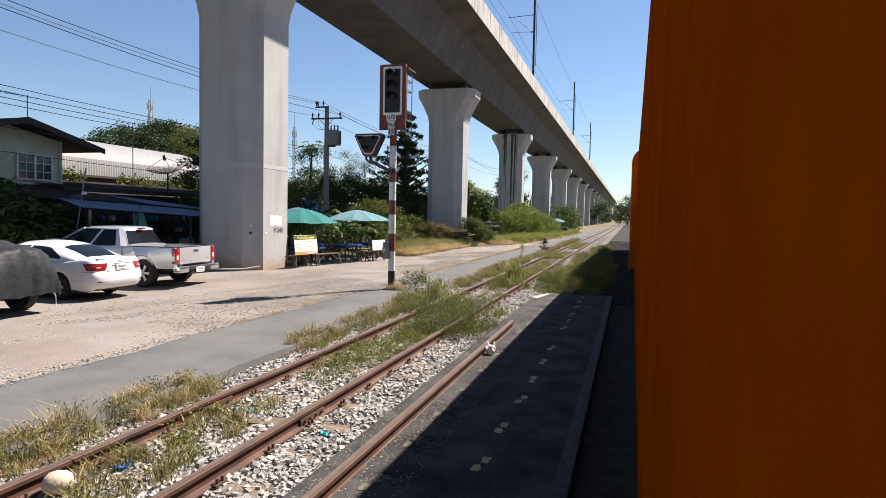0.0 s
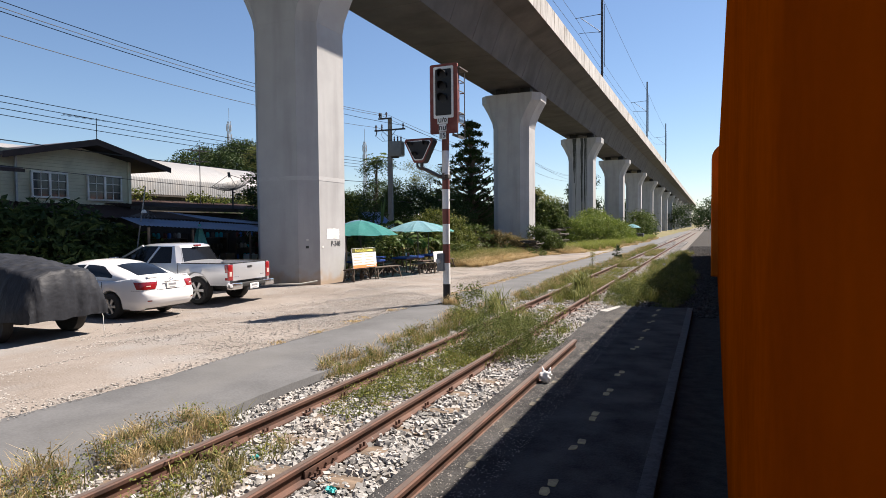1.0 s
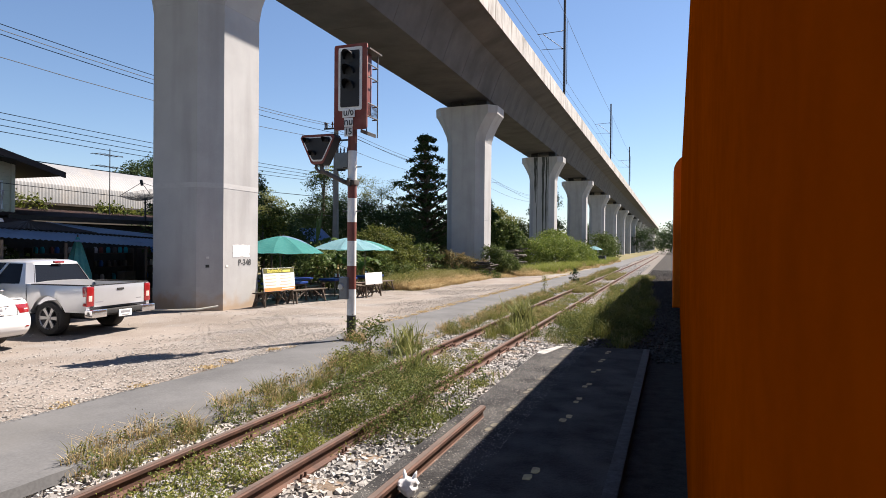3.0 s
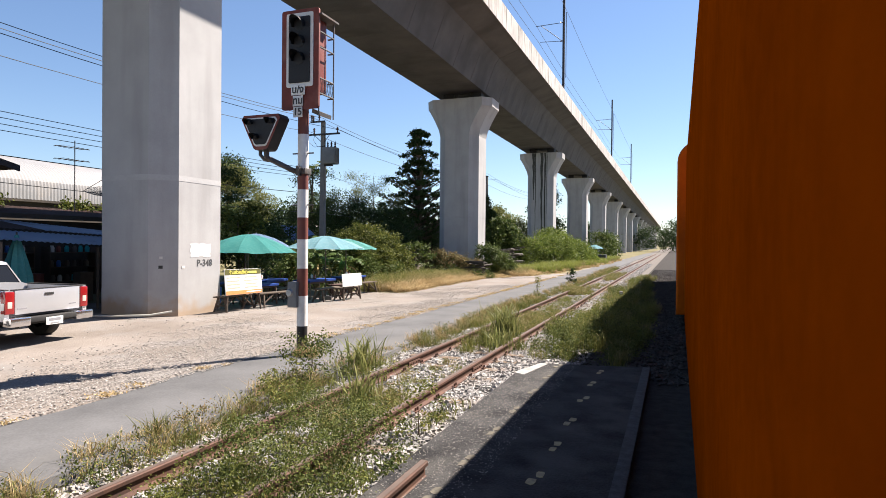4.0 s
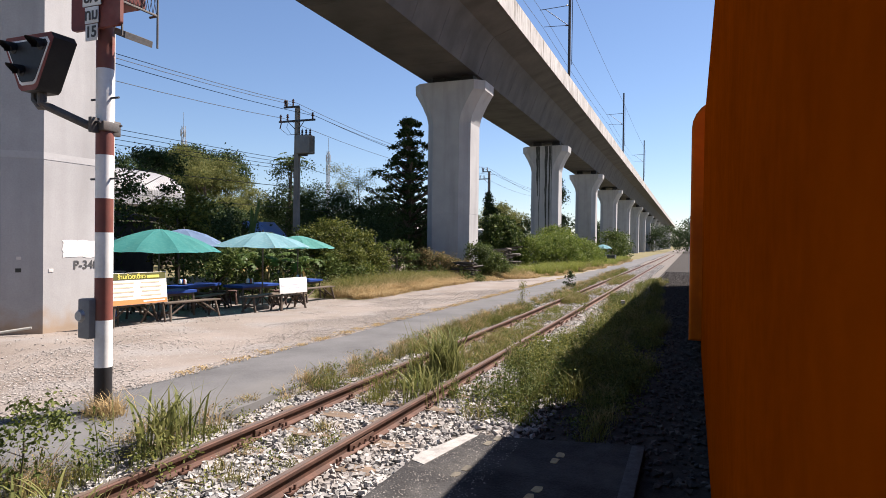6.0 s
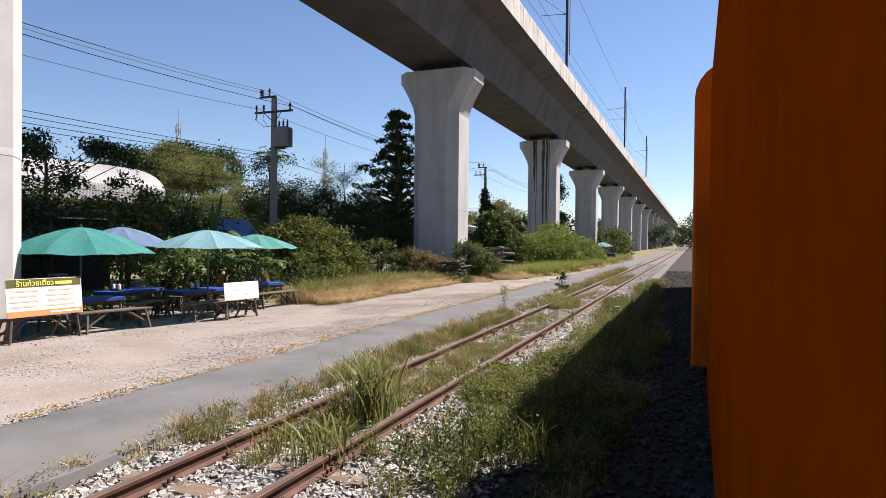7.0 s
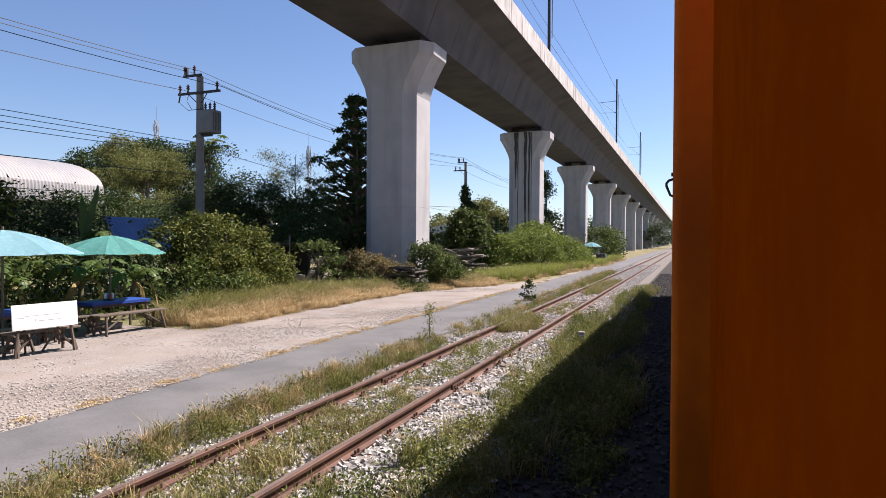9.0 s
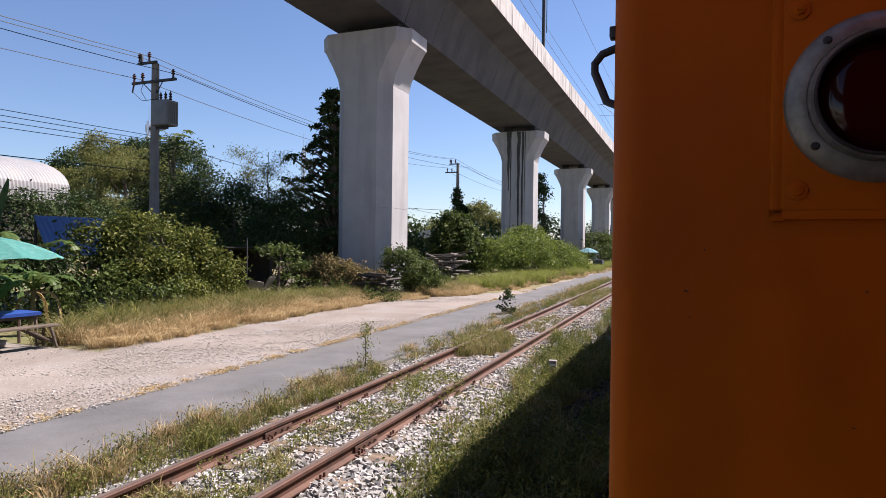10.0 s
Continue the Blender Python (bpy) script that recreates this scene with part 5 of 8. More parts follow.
def cabin(parent, base, roof, paint, cpillar=0.3, bpillars=(), glassmat="car_glass", rear_only=False):
    """Windows between a base outline and a smaller roof outline; base, roof = (x_rear, x_front, half, z)."""
    xr, xf, hb, zb = base
    rr, rf, hr, zr = roof
    bm = bmesh.new()
    def ring(a, b, h, z, k):
        return [(a, -h * 0.86, z), (a, 0, z), (a, h * 0.86, z), (a + (b - a) * 0.1, h, z), ((a + b) / 2, h * k, z), (b + (a - b) * 0.12, h * 0.97, z), (b, h * 0.8, z), (b - 0.06, 0, z), (b, -h * 0.8, z),
                (b + (a - b) * 0.12, -h * 0.97, z), ((a + b) / 2, -h * k, z), (a + (b - a) * 0.1, -h, z)]
    loft(bm, [ring(xr, xf, hb, zb, 1.02), ring(rr, rf, hr, zr, 1.03)])
    part("window_band", bm, glassmat, parent, "dark tinted windows")
    bm = bmesh.new()
    loft(bm, [ring(rr + 0.04, rf - 0.04, hr + 0.012, zr - 0.05, 1.03), ring(rr + 0.01, rf - 0.01, hr + 0.006, zr + 0.0, 1.03), ring(rr - 0.12, rf + 0.12, hr - 0.1, zr + 0.045, 1.03), ring(rr - 0.35, rf + 0.35, hr - 0.3, zr + 0.06, 1.03)])
    part("roof", bm, paint, parent, sharp=50)
    for s in (-1, 1):
        bm = bmesh.new()
        # rear pillar, wrapping the corner
        loft(bm, [[(xr + 0.012, s * hb * 0.84, zb), (xr - 0.12, s * (hb + 0.012), zb), (xr - 0.12 - cpillar, s * (hb + 0.014), zb), (xr - 0.1 - cpillar, s * (hb - 0.03), zb)],
                  [(rr + 0.012, s * hr * 0.84, zr), (rr - 0.1, s * (hr + 0.012), zr), (rr - 0.1 - cpillar * 0.45, s * (hr + 0.014), zr), (rr - 0.1 - cpillar * 0.4, s * (hr - 0.03), zr)]])
        part("pillar", bm, paint, parent)
        bm = bmesh.new()
        rod(bm, (xf - 0.0, s * hb * 0.8, zb), (rf, s * hr * 0.86, zr), 0.035, seg=6)
        part("pillar", bm, paint, parent)
        for t in bpillars:
            bm = bmesh.new()
            xa, xb = xr + (xf - xr) * t, rr + (rf - rr) * t
            loft(bm, [[(xa - 0.04, s * (hb * 1.02 + 0.008), zb), (xa + 0.04, s * (hb * 1.02 + 0.008), zb), (xa + 0.04, s * (hb - 0.05), zb), (xa - 0.04, s * (hb - 0.05), zb)],
                      [(xb - 0.035, s * (hr * 1.03 + 0.008), zr), (xb + 0.035, s * (hr * 1.03 + 0.008), zr), (xb + 0.035, s * (hr - 0.05), zr), (xb - 0.035, s * (hr - 0.05), zr)]])
            part("pillar", bm, "sig_black" if paint == "car_white" else paint, parent)


def number_plate(parent, x, z, w=0.36, h=0.15, rot=(0, 0, 0)):
    pl = part("number_plate", B((x, 0, z), (0.012, w, h), rot, 0.003), "plate", parent, "white number plate")
    for k, (u, v, bw, bh) in enumerate(((-0.0, 0.025, w * 0.7, h * 0.36), (0.0, -0.045, w * 0.5, h * 0.14))):
        part("print_bar", B((x + 0.008, u, z + v), (0.003, bw, bh), rot), "bar", pl)


def skin_patch(surface, u0, u1, v0, v1, nu, nv, lift, trim=None):
    """A thin sheet that follows surface(u, v), lifted off it; trim(v) narrows it in u."""
    bm = bmesh.new()
    rows = []
    for j in range(nv + 1):
        v = v0 + (v1 - v0) * j / nv
        a, b = trim(v) if trim else (u0, u1)
        row = []
        for i in range(nu + 1):
            u = a + (b - a) * i / nu
            p = surface(u, v)
            n = (surface(u + 1e-3, v) - surface(u - 1e-3, v)).cross(surface(u, v + 1e-3) - surface(u, v - 1e-3))
            n = n.normalized() if n.length > 1e-9 else Vector((0, 0, 1))
            if n.dot(p - Vector((-2.0, 0, 0.6))) < 0:
                n = -n
            row.append(p + n * lift)
        rows.append(row)
    loft(bm, rows, closed=False, caps=False)
    return bm


SEDAN_REAR = [(0.25, -0.08), (0.31, 0.02), (0.4, 0.1), (0.5, 0.135), (0.6, 0.14), (0.67, 0.12), (0.71, 0.085), (0.8, 0.075), (0.9, 0.06), (0.98, 0.04), (1.03, 0.005), (1.05, -0.05)]
SEDAN_HALF = [(0.25, 0.83), (0.33, 0.865), (0.45, 0.885), (0.7, 0.885), (0.85, 0.875), (0.95, 0.85), (1.02, 0.81), (1.05, 0.76)]
SEDAN_TOP = [(-0.42, 1.045), (-0.6, 1.12), (-0.85, 1.235), (-1.15, 1.345), (-1.45, 1.42), (-1.8, 1.462), (-2.2, 1.47), (-2.6, 1.435), (-2.95, 1.34), (-3.3, 1.18), (-3.62, 1.0)]


def sedan_tail(t, z):
    """The rounded tail: t from 0 at the flank to pi at the other flank."""
    w, xr = lerp_table(SEDAN_HALF, z), lerp_table(SEDAN_REAR, z)
    c, q = math.cos(t), max(0.0, math.sin(t))
    return Vector((-0.45 + (xr + 0.45) * q ** 0.42, -math.copysign(w * abs(c) ** 0.62, c), z))


def sedan_house(a, x):
    """The glasshouse: a from 0 at one window sill over the roof to pi at the other."""
    zt = lerp_table(SEDAN_TOP, x)
    c, q = math.cos(a), max(0.0, math.sin(a))
    h = 0.845 - 0.1 * max(0.0, -0.9 - x) * 0.06 - (0.1 * max(0, x + 1.0) if x > -1.0 else 0) - (0.2 * max(0, -2.9 - x))
    k = max(0.02, zt - 0.965)
    return Vector((x, -math.copysign(h * abs(c) ** 0.55 * (1 - 0.2 * q ** 1.5 * k / 0.5), c), 0.965 + k * q ** 0.75))


def sedan(at, rz):
    ob = thing("sedan_car", at, rz, "white four-door sedan with dark tinted glass parked nose in", "car", "parked cars")
    top = [(-0.3, 1.03), (-0.5, 1.02), (-0.9, 0.985), (-2.0, 0.96), (-3.4, 0.96), (-4.2, 0.86), (-4.6, 0.74), (-4.8, 0.55)]
    half = [(-0.3, 0.868), (-1.0, 0.905), (-2.5, 0.91), (-3.8, 0.9), (-4.4, 0.84), (-4.8, 0.66)]
    sill = [(-0.3, 0.28), (-0.7, 0.27), (-2.5, 0.24), (-4.6, 0.28), (-4.8, 0.35)]
    part("body", lower_body(top, half, sill, (-1.06, -3.84), 0.39, 0.33, -0.3, -4.8, step=0.05), "car_white", ob, sharp=50)
    bm = bmesh.new()
    loft(bm, [[sedan_tail(math.pi * i / 40, z) for i in range(41)] for z in [0.25 + 0.8 * j / 26 for j in range(27)]], caps=True)
    tail = part("tail", bm, "car_white", ob, "rounded white boot and bumper", sharp=60)
    bm = bmesh.new()
    loft(bm, [[sedan_house(math.pi * i / 32, x) for i in range(33)] for x in [-0.42 - 3.2 * j / 40 for j in range(41)]], caps=True)
    house_ = part("cabin_shell", bm, "car_white", ob, "white roof and pillars", sharp=60)
    part("rear_window", skin_patch(sedan_house, 0, 0, -0.53, -1.22, 16, 10, 0.006, lambda x: (1.02 + 0.14 * (x + 1.22), math.pi - 1.02 - 0.14 * (x + 1.22))), "car_glass", house_, "dark blue tinted rear window")
    part("windscreen", skin_patch(sedan_house, 0, 0, -2.62, -3.5, 16, 8, 0.006, lambda x: (1.0, math.pi - 1.0)), "car_glass", house_)
    for m in (0, 1):
        for x0, x1 in ((-1.02, -2.05), (-2.13, -3.05)):
            def lim(x, m=m):
                lo = 0.12
                hi = lo + 0.62 * max(0.06, min(1.0, (-0.86 - x) / 0.62, (x + 3.34) / 0.5))
                return (lo, hi) if m == 0 else (math.pi - hi, math.pi - lo)
            part("side_window", skin_patch(sedan_house, 0, 0, x0, x1, 8, 10, 0.006, lim), "car_glass", house_)
        s = -1 if m == 0 else 1
        lo, hi = (0.62, 1.07) if m == 0 else (math.pi - 1.07, math.pi - 0.62)
        def lamp_lim(z, m=m):
            k = (z - 0.765) / 0.18
            a, b = 0.06 + 0.16 * (1 - k), 1.14 + 0.1 * k
            return (a, b) if m == 0 else (math.pi - b, math.pi - a)
        lamp_ = part("tail_lamp", skin_patch(sedan_tail, 0, 0, 0.765, 0.945, 18, 6, 0.006, lamp_lim), "tail_red", tail, "red tail lamp wrapped round the corner")
        part("lamp_strip", skin_patch(sedan_tail, lo + 0.12, hi - 0.12, 0.83, 0.855, 10, 2, 0.009), "tail_clear", lamp_)
        part("reflector", skin_patch(sedan_tail, lo + 0.1, lo + 0.32, 0.47, 0.5, 6, 2, 0.006), "tail_red", tail)
        part("shut_line", skin_patch(sedan_tail, 0.02 if m == 0 else math.pi - 0.62, 0.62 if m == 0 else math.pi - 0.02, 0.735, 0.742, 12, 1, 0.003), "black", tail)
        part("shut_line", skin_patch(sedan_tail, *((1.2, 1.212) if m == 0 else (math.pi - 1.212, math.pi - 1.2)), 0.74, 1.03, 1, 8, 0.003), "black", tail)
        for hx in (-1.55, -2.6):
            part("door_handle", B((hx, s * 0.912, 0.82), (0.2, 0.025, 0.035), bevel=0.008), "car_white", ob)
        for hx, hz, hh in ((-2.28, 0.62, 0.6), (-1.3, 0.82, 0.24), (-3.2, 0.62, 0.6)):
            part("shut_line", B((hx, s * 0.908, hz), (0.01, 0.006, hh)), "black", ob)
        part("wing_mirror", B((-3.0, s * 0.96, 1.03), (0.12, 0.2, 0.13), bevel=0.035), "car_white", ob)
        for ax in (-1.06, -3.84):
            wheel(ob, ax, s * 0.8, 0.33, 0.21, -s)
    part("diffuser", skin_patch(sedan_tail, 0.75, math.pi - 0.75, 0.255, 0.3, 20, 2, 0.004), "black", tail)
    part("shut_line", skin_patch(sedan_tail, 1.2, math.pi - 1.2, 0.735, 0.742, 12, 1, 0.003), "black", tail)
    part("underbody", B((-2.4, 0, 0.33), (4.3, 1.5, 0.2), bevel=0.03), "black", ob)
    part("spoiler_lip", B((-0.07, 0, 1.058), (0.09, 1.3, 0.022), (0, 6, 0), 0.01), "car_white", ob)
    part("trim_strip", B((0.085, 0, 0.925), (0.02, 0.52, 0.022), bevel=0.004), "chrome", ob)
    bm = bmesh.new()
    lathe(bm, [(0.03, 0), (0.045, 0.006), (0.052, 0.0)], pose(0.062, 0, 0.985, 0, 80, 0), 16)
    part("badge_ring", bm, "chrome", ob)
    number_plate(ob, 0.092, 0.83)
    return ob


def pickup(at, rz):
    ob = thing("pickup_truck", at, rz, "silver double-cab pickup truck with dusty tailgate", "truck", "parked cars")
    W = 0.915
    top = [(-1.5, 1.1), (-1.6, 1.12), (-3.7, 1.08), (-4.3, 1.03), (-4.9, 0.9), (-5.15, 0.72)]
    half = [(-1.5, 0.905), (-3.6, 0.915), (-4.5, 0.88), (-5.15, 0.72)]
    sill = [(-1.5, 0.46), (-3.3, 0.44), (-5.15, 0.5)]
    part("cab_body", lower_body(top, half, sill, (-4.2,), 0.46, 0.39, -1.5, -5.15), "car_silver", ob, sharp=40)
    # load bed with open top
    for s in (-1, 1):
        bm = bmesh.new()
        n = 22
        rings = []
        for i in range(n + 1):
            x = 0.0 - 1.48 * i / n
            zb = 0.52
            if abs(x + 1.0) < 0.46:
                zb = max(zb, 0.39 + math.sqrt(0.46 ** 2 - (x + 1.0) ** 2))
            k = 0.02 * math.exp(-((x + 1.0) / 0.4) ** 2)
            rings.append([(x, s * (W + k), zb), (x, s * (W + 0.01 + k * 1.6), max(zb + 0.02, 0.8)), (x, s * (W + k * 0.4), 1.02), (x, s * (W - 0.015), 1.085), (x, s * (W - 0.09), 1.085), (x, s * (W - 0.09), zb)])
        loft(bm, rings)
        part("bed_side", bm, "car_silver", ob, sharp=40)
        part("bed_rail_cap", B((-0.74, s * (W - 0.05), 1.097), (1.46, 0.1, 0.02), bevel=0.006), "black", ob, "black plastic bed rail cap")
        lampo = part("tail_lamp", B((-0.03, s * (W - 0.085), 0.86), (0.13, 0.185, 0.42), bevel=0.02), "tail_red", ob, "tall red tail lamp")
        part("lamp_strip", B((0.036, s * (W - 0.08), 0.82), (0.006, 0.09, 0.12), bevel=0.002), "tail_clear", lampo)
        part("bumper_end", B((0.07, s * 0.72, 0.5), (0.2, 0.42, 0.17), bevel=0.03), "chrome", ob, "bright bumper end")
        for ax in (-1.0, -4.2):
            wheel(ob, ax, s * 0.79, 0.38, 0.25, -s)
        for hx in (-2.3, -3.3):
            part("door_handle", B((hx, s * 0.935, 0.95), (0.22, 0.02, 0.04), bevel=0.008), "chrome", ob)
        part("shut_line", B((-2.62, s * 0.918, 0.78), (0.012, 0.006, 0.62)), "black", ob)
        part("shut_line", B((-1.6, s * 0.91, 0.85), (0.012, 0.006, 0.5)), "black", ob)
        part("wing_mirror", B((-3.62, s * 1.03, 1.16), (0.14, 0.24, 0.2), bevel=0.04), "car_silver", ob)
        part("mud_flap", B((-0.72, s * 0.79, 0.34), (0.015, 0.26, 0.32), bevel=0.004), "black", ob)
    part("bed_floor", B((-0.75, 0, 0.62), (1.48, 1.66, 0.06)), "dark_steel", ob)
    gate = part("tailgate", B((0.0, 0, 0.86), (0.05, 1.45, 0.46), bevel=0.012), "car_silver", ob, "plain silver tailgate")
    part("gate_handle", B((0.03, 0.0, 0.985), (0.02, 0.2, 0.045), bevel=0.008), "black", gate)
    part("gate_cap", B((-0.005, 0, 1.095), (0.07, 1.56, 0.02), bevel=0.006), "black", gate)
    part("print_bar", B((0.027, -0.58, 0.74), (0.004, 0.2, 0.018)), "bar", gate)
    part("print_bar", B((0.027, 0.55, 0.745), (0.004, 0.16, 0.018)), "bar", gate)
    part("bumper_step", B((0.07, 0, 0.52), (0.18, 1.05, 0.1), bevel=0.02), "black", ob)
    number_plate(ob, 0.165, 0.46, 0.38, 0.15)
    part("chassis", B((-2.3, 0, 0.48), (4.4, 1.2, 0.16), bevel=0.02), "black", ob)
    part("exhaust", R((-0.3, -0.4, 0.36), (-1.4, -0.4, 0.36), 0.04, seg=8), "dark_steel", ob)
    part("spare_wheel", R((-0.55, 0, 0.4), (-0.55, 0, 0.56), 0.33, seg=20), "black", ob)
    cabin(ob, (-1.55, -3.95, 0.86, 1.09), (-1.78, -3.05, 0.66, 1.55), "car_silver", 0.16, (0.45,))
    part("stop_lamp", B((-1.7, 0, 1.55), (0.06, 0.26, 0.045), bevel=0.01), "tail_red", ob)
    return ob


def covered_car(at, rz):
    ob = thing("covered_car", at, rz, "car under a dark grey wrinkled fabric cover", "car", "parked cars")
    bm = bmesh.new()
    rings = []
    top = [(0.0, 1.24), (-0.03, 1.28), (-0.25, 1.33), (-0.9, 1.44), (-1.7, 1.56), (-2.6, 1.6), (-3.5, 1.3), (-4.4, 1.05), (-4.75, 0.8)]
    half = [(0.0, 0.82), (-0.12, 0.9), (-0.5, 0.93), (-2.5, 0.94), (-4.2, 0.9), (-4.75, 0.7)]
    n, k = 90, 40
    for i in range(n + 1):
        x = -4.75 * i / n
        w, zt = lerp_table(half, x), lerp_table(top, x)
        ring = []
        for j in range(k + 1):
            t = -1 + 2 * j / k
            if abs(t) > 0.52:
                u = (abs(t) - 0.52) / 0.48
                y, z = math.copysign(w * (0.74 + 0.28 * min(1, u * 2.4)), t), zt * 0.93 - (zt * 0.93 - 0.4) * u
                if zt > 1.2:
                    y = math.copysign(w * (0.72 + 0.3 * min(1, u * 1.4)), t)
            else:
                u = t / 0.52
                y, z = w * 0.74 * u, zt - zt * 0.07 * u * u
            f = 0.04 * noise.noise(Vector((x * 2.2, t * 3, 1))) + 0.035 * noise.noise(Vector((x * 8, t * 5, 2))) + 0.05 * abs(noise.noise(Vector((x * 3 + t * 9, t * 10 - x * 2, 4)))) - 0.03 * (1 - abs(noise.noise(Vector((x * 5 - t * 4, t * 3 + x * 3, 8))))) ** 6
            sag = 0.05 * noise.noise(Vector((x * 1.6, 5, 5))) if abs(t) > 0.95 else 0
            ring.append((x + f * 0.6, y * (1 + f * 0.5), z + f * 0.7 + sag))
        rings.append(ring)
    loft(bm, rings, closed=False, caps=False)
    vs = [bm.verts.new(p) for p in rings[0]]
    for row, lo in ((rings[0], 0.42),):
        low = [bm.verts.new((p[0] + 0.05 + 0.03 * noise.noise(Vector((p[1] * 6, 1, 1))), p[1] * 1.02, 0.4 + 0.06 * noise.noise(Vector((p[1] * 3, 2, 2))))) for p in row]
        mid = [bm.verts.new((p[0] + 0.06 + 0.03 * noise.noise(Vector((p[1] * 5, 3, 3))), p[1] * 1.01, 0.5 * (p[2] + 0.42))) for p in row]
        for a in range(len(row) - 1):
            bm.faces.new((vs[a], vs[a + 1], mid[a + 1], mid[a]))
            bm.faces.new((mid[a], mid[a + 1], low[a + 1], low[a]))
    bmesh.ops.remove_doubles(bm, verts=bm.verts, dist=0.004)
    part("fabric_cover", bm, "cover", ob, sharp=60)
    part("underbody", B((-2.35, 0, 0.42), (3.7, 1.2, 0.2), bevel=0.03), "black", ob)
    for ax in (-0.95, -3.75):
        for s in (-1, 1):
            part("wheel", R((ax, s * 0.68, 0.36), (ax, s * 0.88, 0.36), 0.36, seg=24), "black", ob, "dark tyre in shade below the cover")
    bm = bmesh.new()
    tube(bm, [(-0.2, 0.88, 0.45), (-0.15, 0.9, 0.3), (-0.14, 0.9, 0.02)], 0.008, 5)
    part("tie_cord", bm, "white", ob)
    return ob


pickup((-11.6, 15.24, -0.25), 5.0).scale = (1.02,) * 3
sedan((-11.45, 12.32, -0.26), 1.5).scale = (0.92,) * 3
covered_car((-10.9, 9.42, -0.26), 3.0).scale = (0.97, 0.97, 1.02)

# ---------------------------------------------------------------- buildings behind the yard
def corrugated(bm, p, q, r, s, pitch, depth, thick=0.01):
    """A ribbed sheet between edges p-q (low) and s-r (high): ribs run from low to high."""
    p, q, r, s = (Vector(v) for v in (p, q, r, s))
    n = max(2, int((q - p).length / pitch)) * 2
    nr = (q - p).cross(s - p).normalized()
    lo, hi = [], []
    for i in range(n + 1):
        t = i / n
        d = nr * (depth if i % 2 else 0)
        lo.append(bm.verts.new(p.lerp(q, t) + d))
        hi.append(bm.verts.new(s.lerp(r, t) + d))
    for i in range(n):
        bm.faces.new((lo[i], lo[i + 1], hi[i + 1], hi[i]))
    bmesh.ops.solidify(bm, geom=bm.faces[:], thickness=thick)
    return bm


def sash_window(parent, x, y, z, w, h):
    """A white two-leaf window in a wall that faces +x."""
    win = part("window", B((x + 0.01, y, z), (0.05, w, h)), "pane", parent, "dark glass window")
    bm = bmesh.new()
    t = 0.07
    for c, s in (((x + 0.05, y, z + h / 2), (0.08, w + t, t)), ((x + 0.05, y, z - h / 2), (0.1, w + t + 0.06, t)), ((x + 0.05, y - w / 2, z), (0.08, t, h)), ((x + 0.05, y + w / 2, z), (0.08, t, h)), ((x + 0.05, y, z), (0.07, 0.09, h))):
        box(bm, c, s, bevel=0.006)
    part("window_frame", bm, "white", win, "white window frame")
    bm = bmesh.new()
    for k in (-1, 1):
        cy = y + k * w / 4
        box(bm, (x + 0.045, cy, z), (0.03, 0.022, h))
        for v in (-1, 1):
            box(bm, (x + 0.045, cy, z + v * h / 6), (0.03, w / 2, 0.022))
    part("glazing_bar", bm, "white", win)
    return win


house = thing("timber_house", (-21.4, 17.5, -0.02), 0, "cream clapboard two-storey house with dark gable roof", "house")
house.scale = (0.95,) * 3
H0, H1 = -3.2, 2.3           # along y, from the wall's ends
# Cream above, near-black below: the ground floor's shade is in its colour.
part("wall", B((-3.1, (H0 + H1) / 2, 1.2), (6.0, H1 - H0, 2.4)), "dark", house, "ground floor wall darkened for shade")
for k in range(19):
    part("clapboard", B((-0.02, (H0 + H1) / 2, 2.45 + 0.128 * k), (0.03, H1 - H0, 0.15), (0, -11.0, 0)), "cream", house)
part("wall", B((-3.06, (H0 + H1) / 2, 3.58), (6.0, H1 - H0 - 0.02, 2.4)), "cream", house)
RZ, EZ = 5.12, 4.46
bm = bmesh.new()
prism(bm, [(H0, 4.75), (H1, 4.75), (0.1, RZ)], "x", -5.9, 0.01)
part("gable", bm, "cream", house)
for s in (-1, 1):
    bm = bmesh.new()
    ye = 0.1 + s * 3.55
    pts = [(0.1, RZ + 0.12), (ye, EZ - 0.02), (ye, EZ + 0.12), (0.1, RZ + 0.28)]
    prism(bm, pts, "x", -6.6, 0.9)
    part("roof", bm, "house_roof", house, "dark sheet roof slope")
    bm = bmesh.new()
    prism(bm, [(0.1, RZ + 0.06), (ye, EZ - 0.09), (ye, EZ + 0.13), (0.1, RZ + 0.3)], "x", 0.9, 0.95)
    part("bargeboard", bm, "house_roof", house)
sash_window(house, 0.02, -1.25, 3.6, 1.35, 0.92)
sash_window(house, 0.02, 1.05, 3.6, 1.5, 0.98)
part("corner_board", B((0.04, H1 - 0.06, 3.6), (0.06, 0.14, 2.4)), "cream", house)
part("downpipe", R((0.1, -2.5, 2.0), (0.1, -2.5, 4.6), 0.05, seg=8), "steel", house)
part("porch_roof", B((0.8, -4.9, 4.05), (2.4, 3.0, 0.12), (0, 8, 0)), "house_roof", house)
part("porch_wall", B((-0.2, -4.6, 2.6), (1.5, 2.6, 3.0)), "cream", house)
tv = thing("television_antenna", (-21.0, 17.95, 4.98), 0, "thin rooftop television antenna", "antenna")
bm = R((0, 0, 0), (0, 0, 1.0), 0.016, seg=6)
rod(bm, (0, -1.3, 0.93), (0, 0.5, 0.96), 0.01, seg=5)
